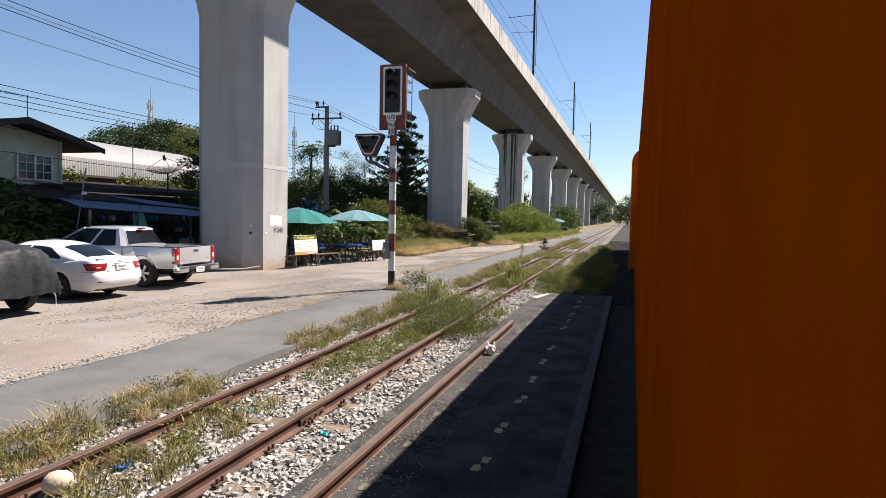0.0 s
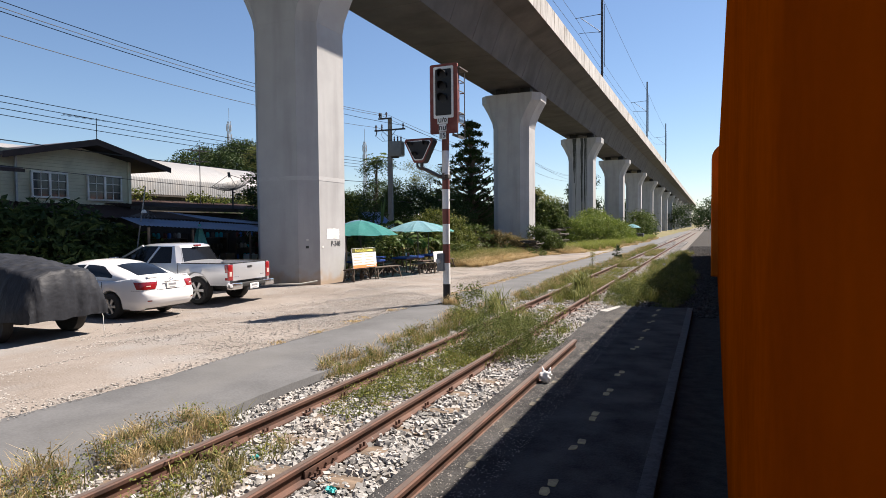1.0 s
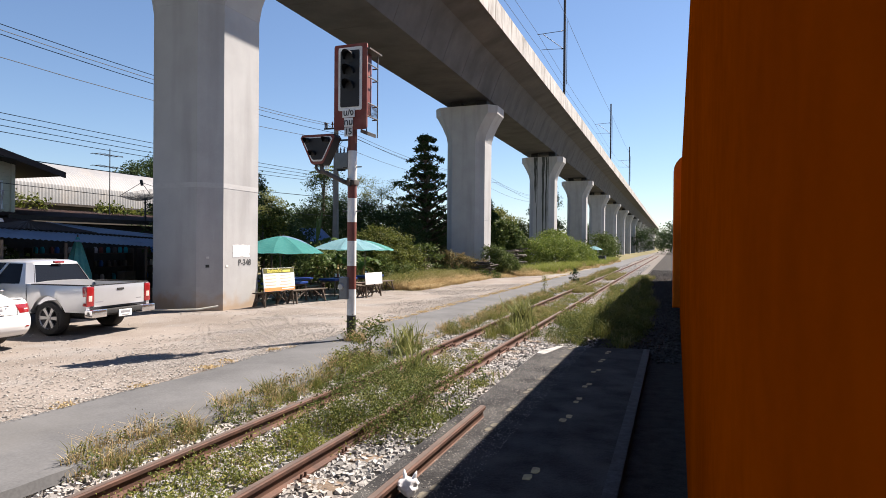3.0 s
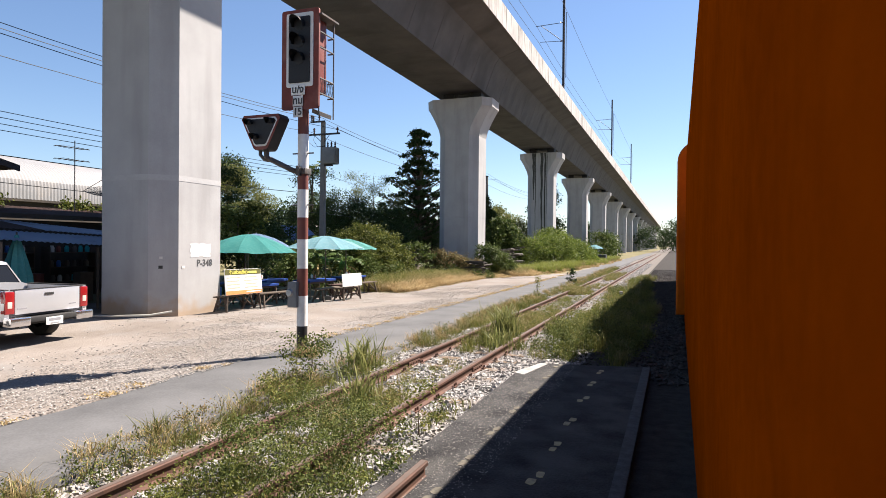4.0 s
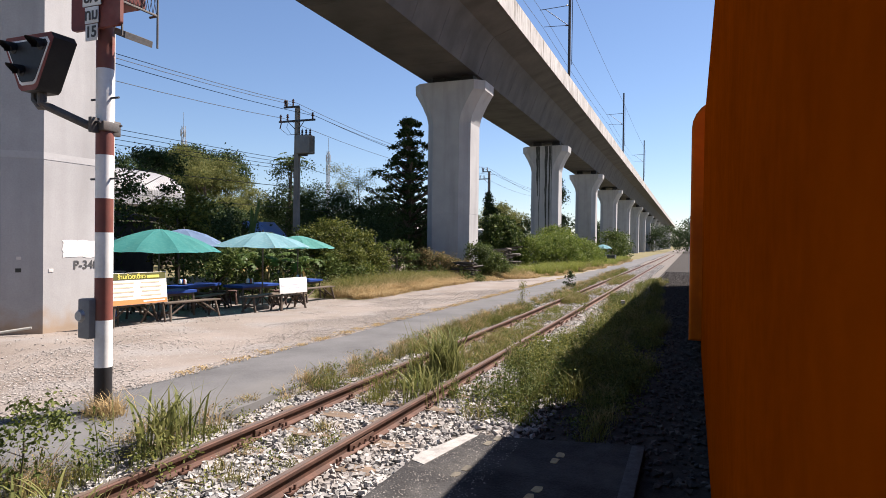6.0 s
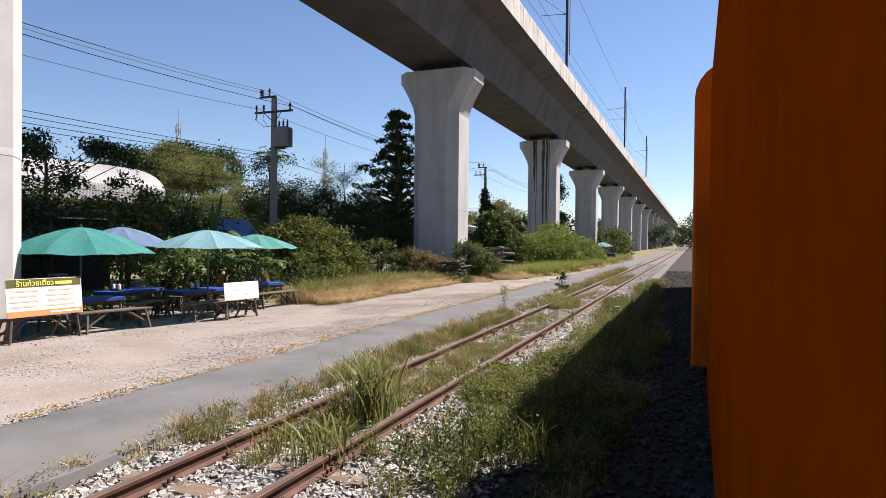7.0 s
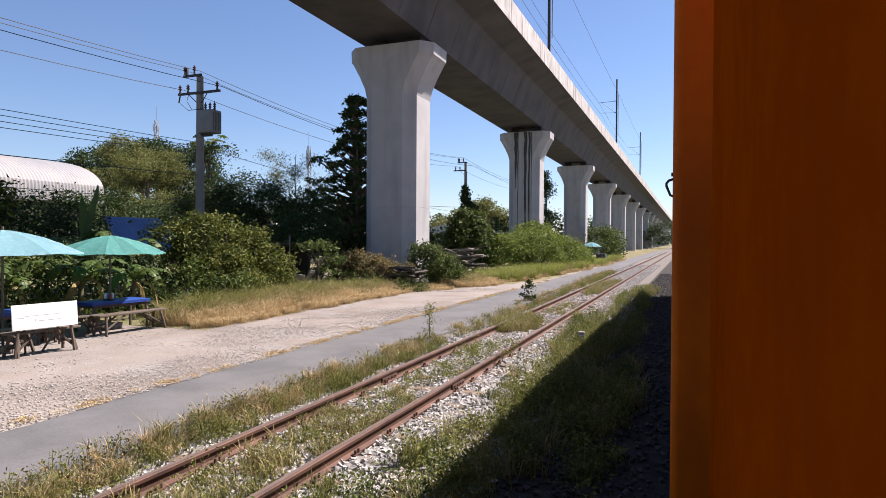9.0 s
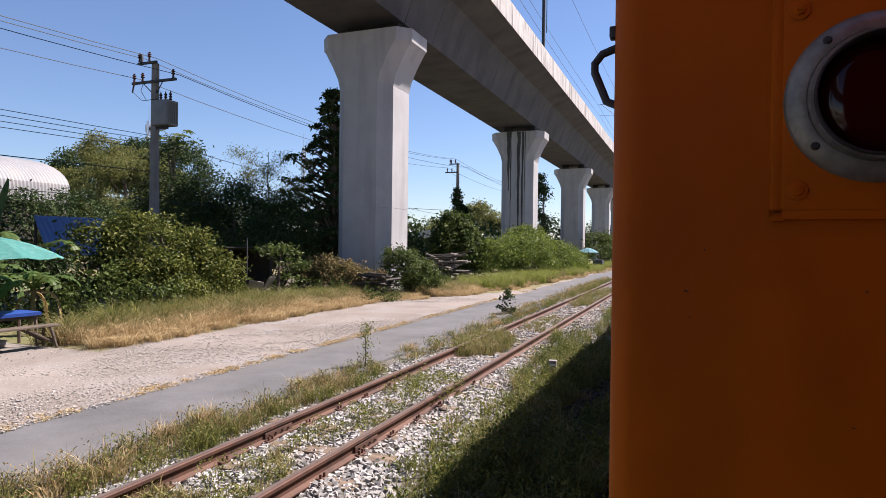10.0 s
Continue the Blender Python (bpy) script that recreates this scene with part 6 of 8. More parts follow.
for k in range(7):
    rod(bm, (-0.25 + 0.02 * k, -1.2 + 0.26 * k, 0.93), (0.25 - 0.02 * k, -1.2 + 0.26 * k, 0.93), 0.006, seg=4)
part("aerial", bm, "dark_steel", tv)

# warehouse with a rounded sheet roof
shed = thing("warehouse", (-36, 0, -0.1), 0, "long pale warehouse with ribbed rounded sheet roof", "warehouse")
Y0, Y1 = 14.0, 47.6
prof = [(0, 4.35), (0, 4.6), (0, 5.2)] + [(-11 + 11.0 * math.cos(radians(a)) ** 0.55, 5.2 + 2.3 * math.sin(radians(a)) ** 1.05) for a in range(8, 91, 8)]
prof2 = prof + [(-22 - u, v) for u, v in prof[::-1]]
bm = bmesh.new()
n = int((Y1 - Y0) / 0.11)
cols = []
for i in range(n + 1):
    y = Y0 + (Y1 - Y0) * i / n
    d = 0.032 if i % 2 else 0.0
    cols.append([bm.verts.new((u + d * 0.8 * (1 if u > -11 else -1), y, v + d * 0.6)) for u, v in prof2])
for a, b in zip(cols, cols[1:]):
    for j in range(len(prof2) - 1):
        bm.faces.new((a[j], a[j + 1], b[j + 1], b[j]))
part("roof", bm, "shed_metal", shed, "pale ribbed rounded roof sheet", sharp=15)
bm = bmesh.new()
prism(bm, [(u * 0.985 - 0.15, v - 0.08) for u, v in prof2] + [(-21.8, 0), (-0.2, 0)], "y", Y1 - 0.3, Y1 - 0.15)
part("gable_wall", bm, "far_white", shed)
# Side wall is near black beside the pale gable: its shade as colour.
part("wall", B((-0.3, (Y0 + Y1) / 2, 2.2), (0.3, Y1 - Y0 - 0.4, 4.4)), "dark", shed, "side wall darkened for shade")
part("fascia", B((0.0, (Y0 + Y1) / 2, 4.28), (0.16, Y1 - Y0, 0.14)), "dark", shed, "dark line along the roof's lower edge")

# open-fronted eating shop with a blue-grey sheet roof
shop = thing("roadside_shop", (-17, 19.5, -0.1), 0, "open-fronted dark eating shop under a blue-grey sheet roof", "shop")
bm = bmesh.new()
corrugated(bm, (2.1, -4.9, 2.0), (2.1, 6.5, 1.47), (0.6, 6.5, 1.8), (0.6, -4.4, 2.27), 0.16, 0.03)
part("roof", bm, "metal_roof", shop, "blue-grey corrugated roof sheet", sharp=20)
bm = bmesh.new()
corrugated(bm, (0.62, -4.2, 2.28), (0.62, -0.7, 2.18), (-1.4, -1.0, 2.52), (-1.4, -1.7, 2.52), 0.16, 0.03)
part("roof", bm, "brown_roof", shop, "rust-patched hipped roof sheet", sharp=20)
bm = bmesh.new()
corrugated(bm, (0.62, -0.66, 2.18), (0.62, 6.5, 1.83), (-1.4, 6.5, 2.0), (-1.4, -0.96, 2.52), 0.16, 0.03)
part("roof", bm, "metal_roof", shop, "weathered blue-grey roof slope", sharp=20)
bm = bmesh.new()
corrugated(bm, (-1.0, -5.6, 2.3), (-1.0, -0.2, 2.25), (-4.0, -0.2, 2.8), (-4.0, -5.6, 2.85), 0.18, 0.035)
part("roof", bm, "brown_roof", shop, "patched rusty brown roof sheet", sharp=20)
bm = bmesh.new()
corrugated(bm, (-3.2, -1.0, 2.75), (-3.2, 10.5, 2.75), (-6.5, 10.5, 3.2), (-6.5, -1.0, 3.2), 0.18, 0.035)
part("roof", bm, "brown_roof", shop, "low dark roof behind", sharp=20)
# Near-black wall stands in for the shade inside the shop.
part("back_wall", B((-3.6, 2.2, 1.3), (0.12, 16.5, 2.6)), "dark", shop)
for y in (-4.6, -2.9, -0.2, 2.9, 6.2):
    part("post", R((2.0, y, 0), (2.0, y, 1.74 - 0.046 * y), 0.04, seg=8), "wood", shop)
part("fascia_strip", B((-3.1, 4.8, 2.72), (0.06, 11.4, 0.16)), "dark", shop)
_g = random.Random(21)


def crate(x, y, z, s, m, name="crate", label="plastic storage crate on the shop floor"):
    bm = B((0, 0, s[2] / 2), s, bevel=0.015)
    box(bm, (0, 0, s[2]), (s[0] * 1.05, s[1] * 1.05, 0.03), bevel=0.006)
    ob = part(name, bm, m)
    ob.matrix_basis = pose(x, y, z, 0, 0, _g.uniform(-15, 15))
    return tagged(ob, label, "crate", "shop clutter")


for k in range(16):
    crate(-17.4 + _g.uniform(-1.6, 1.9), 15.8 + 0.65 * k + _g.uniform(-0.2, 0.2), -0.1, (_g.uniform(0.3, 0.5), _g.uniform(0.3, 0.6), _g.uniform(0.3, 0.9)),
          _g.choice(["junk_a", "pvc_blue", "dark_steel", "wood", "sig_red", "far_white"]))
for k in range(5):
    shelf = thing("display_shelf", (-19.6, 15.2 + 2.3 * k, -0.1), 0, "wooden shelf with jars in the dark shop", "shelf", "shop shelves")
    for z in (0.5, 1.0, 1.5):
        part("board", B((0, 0, z), (0.4, 1.8, 0.03), bevel=0.004), "wood", shelf)
    for y in (-0.88, 0.88):
        part("upright", B((0, y, 0.85), (0.4, 0.04, 1.7), bevel=0.004), "wood", shelf)
    for z in (0.52, 1.02, 1.52):
        for j in range(6):
            j_ = part("jar", lathe(bmesh.new(), [(0, 0), (0.07, 0), (0.075, 0.15), (0.05, 0.19), (0.05, 0.22), (0, 0.22)], pose(0.08, -0.7 + 0.26 * j + _g.uniform(-0.05, 0.05), z), 8), _g.choice(["far_white", "sig_red", "pvc_blue", "junk_a", "cloth_teal"]), shelf)

# folded umbrella in front of the shop
fold = thing("folded_umbrella", (-15.3, 17.2, -0.1), 0, "closed green market umbrella standing upright", "umbrella")
bm = bmesh.new()
rings = []
for z, r in ((0.75, 0.3), (1.0, 0.29), (1.4, 0.2), (1.8, 0.1), (2.05, 0.03)):
    rings.append([(r * (1 + 0.22 * math.cos(6 * t)) * math.cos(t), r * (1 + 0.22 * math.cos(6 * t)) * math.sin(t), z) for t in [2 * math.pi * k / 36 for k in range(36)]])
loft(bm, rings)
part("canopy", bm, "canvas_green", fold)
part("pole", R((0, 0, 0), (0, 0, 2.12), 0.02, seg=8), "wood", fold)

# satellite dish on a pole, yard lamp pole
dish = thing("satellite_dish", (-20.6, 24.7, 2.45), 0, "large black mesh satellite dish on a post", "satellite dish")
part("post", R((0, 0, 0.1), (0, 0, 1.15), 0.04, seg=8), "dark_steel", dish)
bm = bmesh.new()
for k in range(16):
    r = 0.12 + 0.054 * k
    ringp = [(r * math.cos(t), r * math.sin(t), 0.32 * (r / 0.93) ** 2) for t in [2 * math.pi * j / 24 for j in range(25)]]
    tube(bm, [pose(0, 0, 1.15, 7, -9, 0) @ Vector(p) for p in ringp], 0.006, 4)
for j in range(24):
    t = 2 * math.pi * j / 24
    tube(bm, [pose(0, 0, 1.15, 7, -9, 0) @ Vector((r * math.cos(t), r * math.sin(t), 0.32 * (r / 0.93) ** 2)) for r in (0.05, 0.35, 0.65, 0.93)], 0.006, 4)
part("mesh_bowl", bm, "mesh_dish", dish)
bm = bmesh.new()
for j in range(3):
    t = 2 * math.pi * j / 3
    rod(bm, pose(0, 0, 1.15, 7, -9, 0) @ Vector((0.9 * math.cos(t), 0.9 * math.sin(t), 0.32)), pose(0, 0, 1.15, 7, -9, 0) @ Vector((0, 0, 0.75)), 0.012, seg=5)
part("feed_leg", bm, "dark_steel", dish)
part("feed_horn", R(pose(0, 0, 1.15, 7, -9, 0) @ Vector((0, 0, 0.62)), pose(0, 0, 1.15, 7, -9, 0) @ Vector((0, 0, 0.86)), 0.06, seg=10), "dark_steel", dish)
leaning = thing("leaning_pole", (-15.6, 15.0, -0.1), 0, "thin leaning grey pole with a small lamp", "pole")
part("pole", R((0, -0.25, 0), (0, 0.35, 3.2), 0.02, seg=8), "transformer", leaning)
part("lamp_head", lathe(bmesh.new(), [(0, 0.1), (0.06, 0.08), (0.09, 0.0), (0, 0)], pose(0.06, 0.22, 2.4), 12), "far_white", leaning)
aer = thing("television_antenna", (-22.6, 24.7, 2.86), 0, "tall thin television antenna mast", "antenna")
bm = R((0, 0, 0), (0, 0, 3.0), 0.02, seg=6)
for z in (2.2, 2.7):
    rod(bm, (-0.1, -0.8, z), (0.1, 0.6, z), 0.015, seg=5)
    for k in range(6):
        rod(bm, (-0.3, -0.7 + 0.22 * k, z), (0.3, -0.7 + 0.22 * k, z), 0.01, seg=4)
part("aerial", bm, "dark_steel", aer)

# blue-roofed stall further along, and a lean-to with stacked boards
stall = thing("market_stall", (-18.2, 34.2, -0.1), 0, "low stall under a steep blue sheet roof behind bushes", "stall")
bm = bmesh.new()
corrugated(bm, (0.9, -1.5, 1.55), (0.9, 1.5, 1.55), (-0.5, 1.4, 2.8), (-0.5, -1.0, 2.78), 0.2, 0.02)
part("roof", bm, "tarp_blue", stall, sharp=20)
for y in (-1.2, 1.2):
    part("post", R((0.8, y, 0), (0.8, y, 1.6), 0.04, seg=8), "wood", stall)
    part("post", R((-0.45, y * 0.8, 0), (-0.45, y * 0.8, 2.75), 0.04, seg=8), "wood", stall)
lean = thing("lean_to_shelter", (-15.65, 38.3, -0.1), 0, "small dark open lean-to with a flat sheet roof", "shelter")
part("roof", B((-0.1, 0, 1.75), (2.2, 2.4, 0.05), (0, -5, 3)), "dark", lean)
for x, y in ((1.2, -1.1), (1.2, 1.1), (-1.2, -1.1), (-1.2, 1.1), (1.25, -0.3)):
    part("post", R((x, y, 0), (x, y, 1.7 if y != -0.3 else 2.2), 0.028, seg=6), "dark_steel", lean)
# Near-black walls stand in for the shade inside the lean-to.
part("back_wall", B((-1.25, 0, 0.85), (0.05, 2.4, 1.7)), "dark", lean)
part("back_wall", B((0, 1.2, 0.85), (2.4, 0.05, 1.7)), "dark", lean)
part("cross_rail", R((-1.2, -1.35, 1.28), (1.3, -1.35, 1.3), 0.02, seg=6), "dark_steel", lean)
tow = thing("hanging_cloth", (-15.1, 36.92, 0.61), 95, "turquoise cloth hanging from the lean-to", "cloth")
bm = bmesh.new()
loft(bm, [[(0.03 * math.sin(j * 1.4 + z), -0.12 + 0.04 * j, z) for j in range(7)] for z in (0.6, 0.4, 0.2, 0.0)], closed=False, caps=False)
bmesh.ops.solidify(bm, geom=bm.faces[:], thickness=0.01)
part("fabric", bm, "cloth_teal", tow)
# distant roofs seen through the gaps
for (x, y, w, d, h) in ((-34, 66, 9, 12, 3.4), (-26, 92, 10, 14, 3.6), (-48, 110, 16, 20, 4.5)):
    ob = thing("low_shed", (x, y, -0.1), 0, "distant low shed with pale roof", "shed", "distant sheds")
    part("wall", B((0, 0, h * 0.4), (w, d, h * 0.8)), "dark", ob)
    bm = bmesh.new()
    prism(bm, [(-w / 2 - 0.4, h * 0.8), (w / 2 + 0.4, h * 0.8), (w / 2 + 0.4, h * 0.84), (0, h * 1.08), (-w / 2 - 0.4, h * 0.84)], "y", -d / 2 - 0.4, d / 2 + 0.4)
    part("roof", bm, "far_white", ob)

# ---------------------------------------------------------------- the noodle stall under umbrellas
def umbrella(at, r, tip, drop, canvas, label, ribs=10, tilt=(0, 0)):
    ob = thing("market_umbrella", (at[0], at[1], -0.1), random.Random(int(at[1] * 10)).uniform(0, 36), label, "umbrella", "market umbrellas")
    bm = bmesh.new()
    seg = ribs * 10
    T = pose(0, 0, 0, tilt[0], tilt[1], 0)
    prof = [(0.0, 0.0), (0.12, 0.035), (0.3, 0.15), (0.5, 0.33), (0.7, 0.55), (0.86, 0.77), (1.0, 1.0)]
    rings = []
    for k, d in prof[1:]:
        ring = []
        for j in range(seg):
            t = 2 * math.pi * j / seg
            s = abs(math.sin(ribs * t / 2))
            rr = r * k * (1 - 0.05 * s * k)
            ring.append(T @ Vector((rr * math.cos(t), rr * math.sin(t), tip - drop * d - 0.045 * s * k + 0.035 * k * noise.noise(Vector((at[1] + 3 * k, 2.2 * math.cos(t), 2.2 * math.sin(t)))) + 0.012 * k ** 0.6 * noise.noise(Vector((26 * math.cos(t), 26 * math.sin(t), at[1] + 1.3 * k))) + (0.03 * s if k == 1 else 0))))
        rings.append(ring)
    loft(bm, rings, caps=False)
    c = bm.verts.new(T @ Vector((0, 0, tip)))
    bm.verts.ensure_lookup_table()
    for j in range(seg):
        bm.faces.new((c, bm.verts[j], bm.verts[(j + 1) % seg]))
    bmesh.ops.solidify(bm, geom=bm.faces[:], thickness=0.006)
    can = part("canopy", bm, canvas, ob, sharp=12)
    part("pole", R((0, 0, 0), T @ Vector((0, 0, tip + 0.06)), 0.022, seg=10), "wood", ob)
    for j in range(ribs):
        t = 2 * math.pi * j / ribs
        e = Vector((math.cos(t), math.sin(t), 0))
        bm = bmesh.new()
        tube(bm, [T @ Vector((0, 0, tip - 0.03)), T @ (e * r * 0.5 + Vector((0, 0, tip - drop * 0.36))), T @ (e * r * 0.985 + Vector((0, 0, tip - drop * 1.0)))], 0.008, 5)
        rib = part("rib", bm, "wood", ob)
        part("strut", R(T @ (e * r * 0.5 + Vector((0, 0, tip - drop * 0.38))), T @ Vector((0, 0, tip - drop * 1.15)), 0.007, seg=5), "wood", rib)
    part("base", B((0, 0, 0.06), (0.4, 0.4, 0.12), bevel=0.02), "pole_concrete", ob)
    return ob


umbrella((-12.1, 22.14), 1.49, 2.16, 0.55, "canvas_green", "open sea-green market umbrella over tables")
umbrella((-10.85, 24.6), 1.3, 2.15, 0.42, "canvas_teal", "faded pale teal market umbrella over tables")
umbrella((-13.6, 24.5), 1.25, 2.22, 0.5, "canvas_blue", "faded blue market umbrella over tables")
umbrella((-11.7, 27.5), 1.2, 2.08, 0.4, "canvas_mint", "faded mint green market umbrella beside the bushes")
umbrella((-14.3, 20.9), 1.2, 2.1, 0.5, "canvas_blue", "faded blue market umbrella behind the pier")
umbrella((-8.0, 75.5), 0.95, 1.95, 0.4, "canvas_teal", "distant pale teal umbrella by the lane")


def bench(at, rz, length, label="rough weathered wooden bench on splayed legs", hgt=0.43, w=0.3):
    ob = thing("wooden_bench", (at[0], at[1], -0.09), rz, label, "bench", "wooden benches")
    for k in (-1, 1):
        part("seat_plank", B((k * w / 4, 0, hgt - 0.02), (w / 2 - 0.012, length, 0.035), (0, 0, 0.6 * k), 0.006), "wood", ob)
    for e in (-1, 1):
        y = e * (length / 2 - 0.18)
        for s in (-1, 1):
            part("leg", R((s * (w / 2 - 0.05), y, hgt - 0.03), (s * (w / 2 + 0.05), y + e * 0.06, 0.0), 0.032, 0.028, 6), "wood", ob)
        part("stretcher", R((-w / 2, y + e * 0.03, 0.17), (w / 2, y + e * 0.03, 0.17), 0.02, seg=6), "wood", ob)
        for s in (-1, 1):
            part("brace", R((s * w * 0.42, y + e * 0.04, 0.1), (s * w * 0.36, e * length * 0.14, hgt - 0.05), 0.022, seg=6), "wood", ob)
    return ob


def table(at, rz, length, width, label="low wooden table with bright blue cover", hgt=0.645):
    ob = thing("dining_table", (at[0], at[1], -0.09), rz, label, "table", "stall tables")
    part("tabletop", B((0, 0, hgt - 0.02), (width, length, 0.04), bevel=0.008), "table_blue", ob, "blue covered top")
    part("cover_edge", B((width / 2 + 0.004, 0, hgt - 0.035), (0.006, length, 0.06)), "table_blue", ob)
    part("cover_edge", B((0, -length / 2 - 0.004, hgt - 0.035), (width, 0.006, 0.06)), "table_blue", ob)
    for sx in (-1, 1):
        for sy in (-1, 1):
            part("leg", R((sx * (width / 2 - 0.06), sy * (length / 2 - 0.08), hgt - 0.04), (sx * (width / 2 - 0.03), sy * (length / 2 - 0.05), 0), 0.03, seg=6), "wood", ob)
    part("apron", B((0, 0, hgt - 0.09), (width - 0.12, length - 0.14, 0.07)), "wood", ob)
    return ob


def condiments(x, y, z):
    ob = thing("condiment_caddy", (x, y, z), 20, "small condiment caddy with jars on a table", "caddy", "condiment caddies")
    part("tray", B((0, 0, 0.02), (0.2, 0.16, 0.03), bevel=0.005), "dark_steel", ob)
    for k, (u, v, m) in enumerate(((-0.05, -0.04, "far_white"), (0.05, -0.04, "sig_red"), (-0.05, 0.04, "pvc_blue"), (0.05, 0.04, "far_white"))):
        part("jar", lathe(bmesh.new(), [(0, 0), (0.035, 0), (0.035, 0.09), (0.02, 0.12), (0, 0.13)], pose(u, v, 0.035), 10), m, ob)


def stool(at, rz, s, label):
    """A square wooden stool with crossed stays between splayed legs."""
    ob = thing("wooden_stool", (at[0], at[1], -0.09), rz, label, "stool", "stall stools")
    part("seat", B((0, 0, 0.42 * s), (0.36 * s, 0.36 * s, 0.04), bevel=0.008), "stool_red", ob)
    for a in (-1, 1):
        for b in (-1, 1):
            part("leg", R((a * 0.14 * s, b * 0.14 * s, 0.41 * s), (a * 0.18 * s, b * 0.18 * s, 0), 0.024, 0.02, 6), "stool_red", ob)
        part("stay", R((a * 0.16 * s, -0.16 * s, 0.1 * s), (a * 0.16 * s, 0.16 * s, 0.33 * s), 0.014, seg=5), "stool_red", ob)
        part("stay", R((a * 0.16 * s, 0.16 * s, 0.1 * s), (a * 0.16 * s, -0.16 * s, 0.33 * s), 0.014, seg=5), "stool_red", ob)
    return ob


for _x, _y, _r, _s in ((-12.2, 23.7, 12, 1.0), (-12.05, 24.35, -20, 1.05), (-12.3, 25.0, 35, 0.95), (-11.0, 25.6, 40, 1.0)):
    stool((_x, _y), _r, _s, "reddish-brown wooden stool at the stall tables")
bench((-10.98, 22.05), -10, 1.6)
bench((-11.35, 20.6), 3, 1.5)
bench((-11.75, 23.6), 14, 1.5)
bench((-10.55, 24.2), 6, 1.5)
bench((-10.08, 24.75), -4, 1.25)
bench((-10.85, 27.3), -3, 1.7)
bench((-11.2, 26.2), -4, 1.2)
bench((-12.9, 26.4), 4, 1.5)
bench((-12.6, 22.6), -8, 1.5)
table((-11.7, 21.85), -6, 1.5, 0.7)
table((-12.75, 24.0), 10, 1.6, 0.75)
table((-11.45, 24.9), -4, 1.5, 0.7)
table((-11.5, 27.4), -5, 1.4, 0.65)
table((-13.3, 21.6), 10, 1.4, 0.7)
for p in ((-11.7, 21.5), (-12.75, 23.6), (-11.45, 24.8), (-11.5, 27.3)):
    condiments(p[0], p[1], 0.555)

# a water bucket and a bowl stack at the pier side
for _i, (_x, _y, _z, _r, _h, _m, _l) in enumerate(((-13.2, 21.3, 0.555, 0.16, 0.2, "canvas_green", "green plastic basin on a table"), (-13.3, 21.8, 0.555, 0.14, 0.16, "pvc_blue", "blue plastic basin on a table"), (-12.3, 20.9, -0.1, 0.2, 0.6, "pvc_blue", "tall blue plastic barrel beside the pier"))):
    _b = part("basin", lathe(bmesh.new(), [(0, 0), (_r * 0.8, 0), (_r, _h), (_r * 1.06, _h), (_r * 0.95, _h - 0.01), (_r * 0.76, 0.02), (0, 0.02)], None, 20), _m)
    _b.location = (_x, _y, _z)
    tagged(_b, _l, "basin", "plastic basins")


def menu_board(p, q, tilt, height, label, kind):
    """A flat sign standing between the points p and q (its lower corners)."""
    p, q = Vector(p), Vector(q)
    w = (q - p).length
    ang = math.degrees(math.atan2(q.y - p.y, q.x - p.x))
    ob = new("sign_board")
    ob.matrix_basis = Matrix.Translation((p + q) / 2) @ pose(0, 0, 0, 0, 0, ang) @ pose(0, 0, 0, -tilt, 0, 0)
    tagged(ob, label, "sign", "stall signs")
    part("panel", B((0, 0, height / 2), (w, 0.02, height), bevel=0.003), "board_white", ob)
    f = -0.0125
    if kind == "menu":
        part("header_band", B((0, f, height * 0.885), (w - 0.02, 0.004, height * 0.21)), "bar_green", ob, "olive green header band")
        part("footer_band", B((0, f, height * 0.085), (w - 0.02, 0.004, height * 0.15)), "bar_orange", ob, "orange footer band")
        lettering("ร้านก๋วยเตี๋ยว", height * 0.185, pose(-0.13 * w, f - 0.006, height * 0.87, 90, 0, 0), "print_yellow", ob, bold=0.002)
        part("print_bar", B((w * 0.25, f - 0.004, height * 0.865), (w * 0.23, 0.003, height * 0.085)), "print_yellow", ob)
        for k in range(4):
            z = height * (0.68 - 0.135 * k)
            for u, ww in ((-0.28, 0.36 - 0.04 * (k % 2)), (0.2, 0.38 - 0.05 * ((k + 1) % 2))):
                part("print_bar", B((u * w, f, z), (ww * w, 0.003, height * 0.042)), "print_tan", ob)
        part("print_bar", B((w * 0.25, f - 0.004, height * 0.09), (w * 0.4, 0.003, height * 0.045)), "board_white", ob)
    else:
        for k in range(2):
            part("print_bar", B((-0.02 * w + 0.06 * k, f, height * (0.6 - 0.22 * k)), (w * (0.6 - 0.2 * k), 0.003, height * 0.12)), "bar_faint", ob)
        part("print_mark", B((-0.38 * w, f, height * 0.55), (w * 0.12, 0.003, height * 0.14)), "bar_faint", ob)
    for k in (-1, 1):
        part("leg", R((k * (w / 2 - 0.12), 0.03, height * 0.3), (k * (w / 2 - 0.05), 0.05, -0.46), 0.025, seg=6), "wood", ob)
        part("back_stay", R((k * (w / 2 - 0.2), 0.03, height * 0.4), (k * (w / 2 - 0.4), 0.42, -0.42), 0.02, seg=6), "wood", ob)
    return ob


menu_board((-11.08, 19.9, 0.37), (-10.92, 21.26, 0.37), 6, 0.7, "white menu board with olive header and orange print", "menu")
menu_board((-9.93, 24.15, 0.37), (-9.8, 25.22, 0.39), 5, 0.42, "plain white sign board with faint print on a bench", "plain")

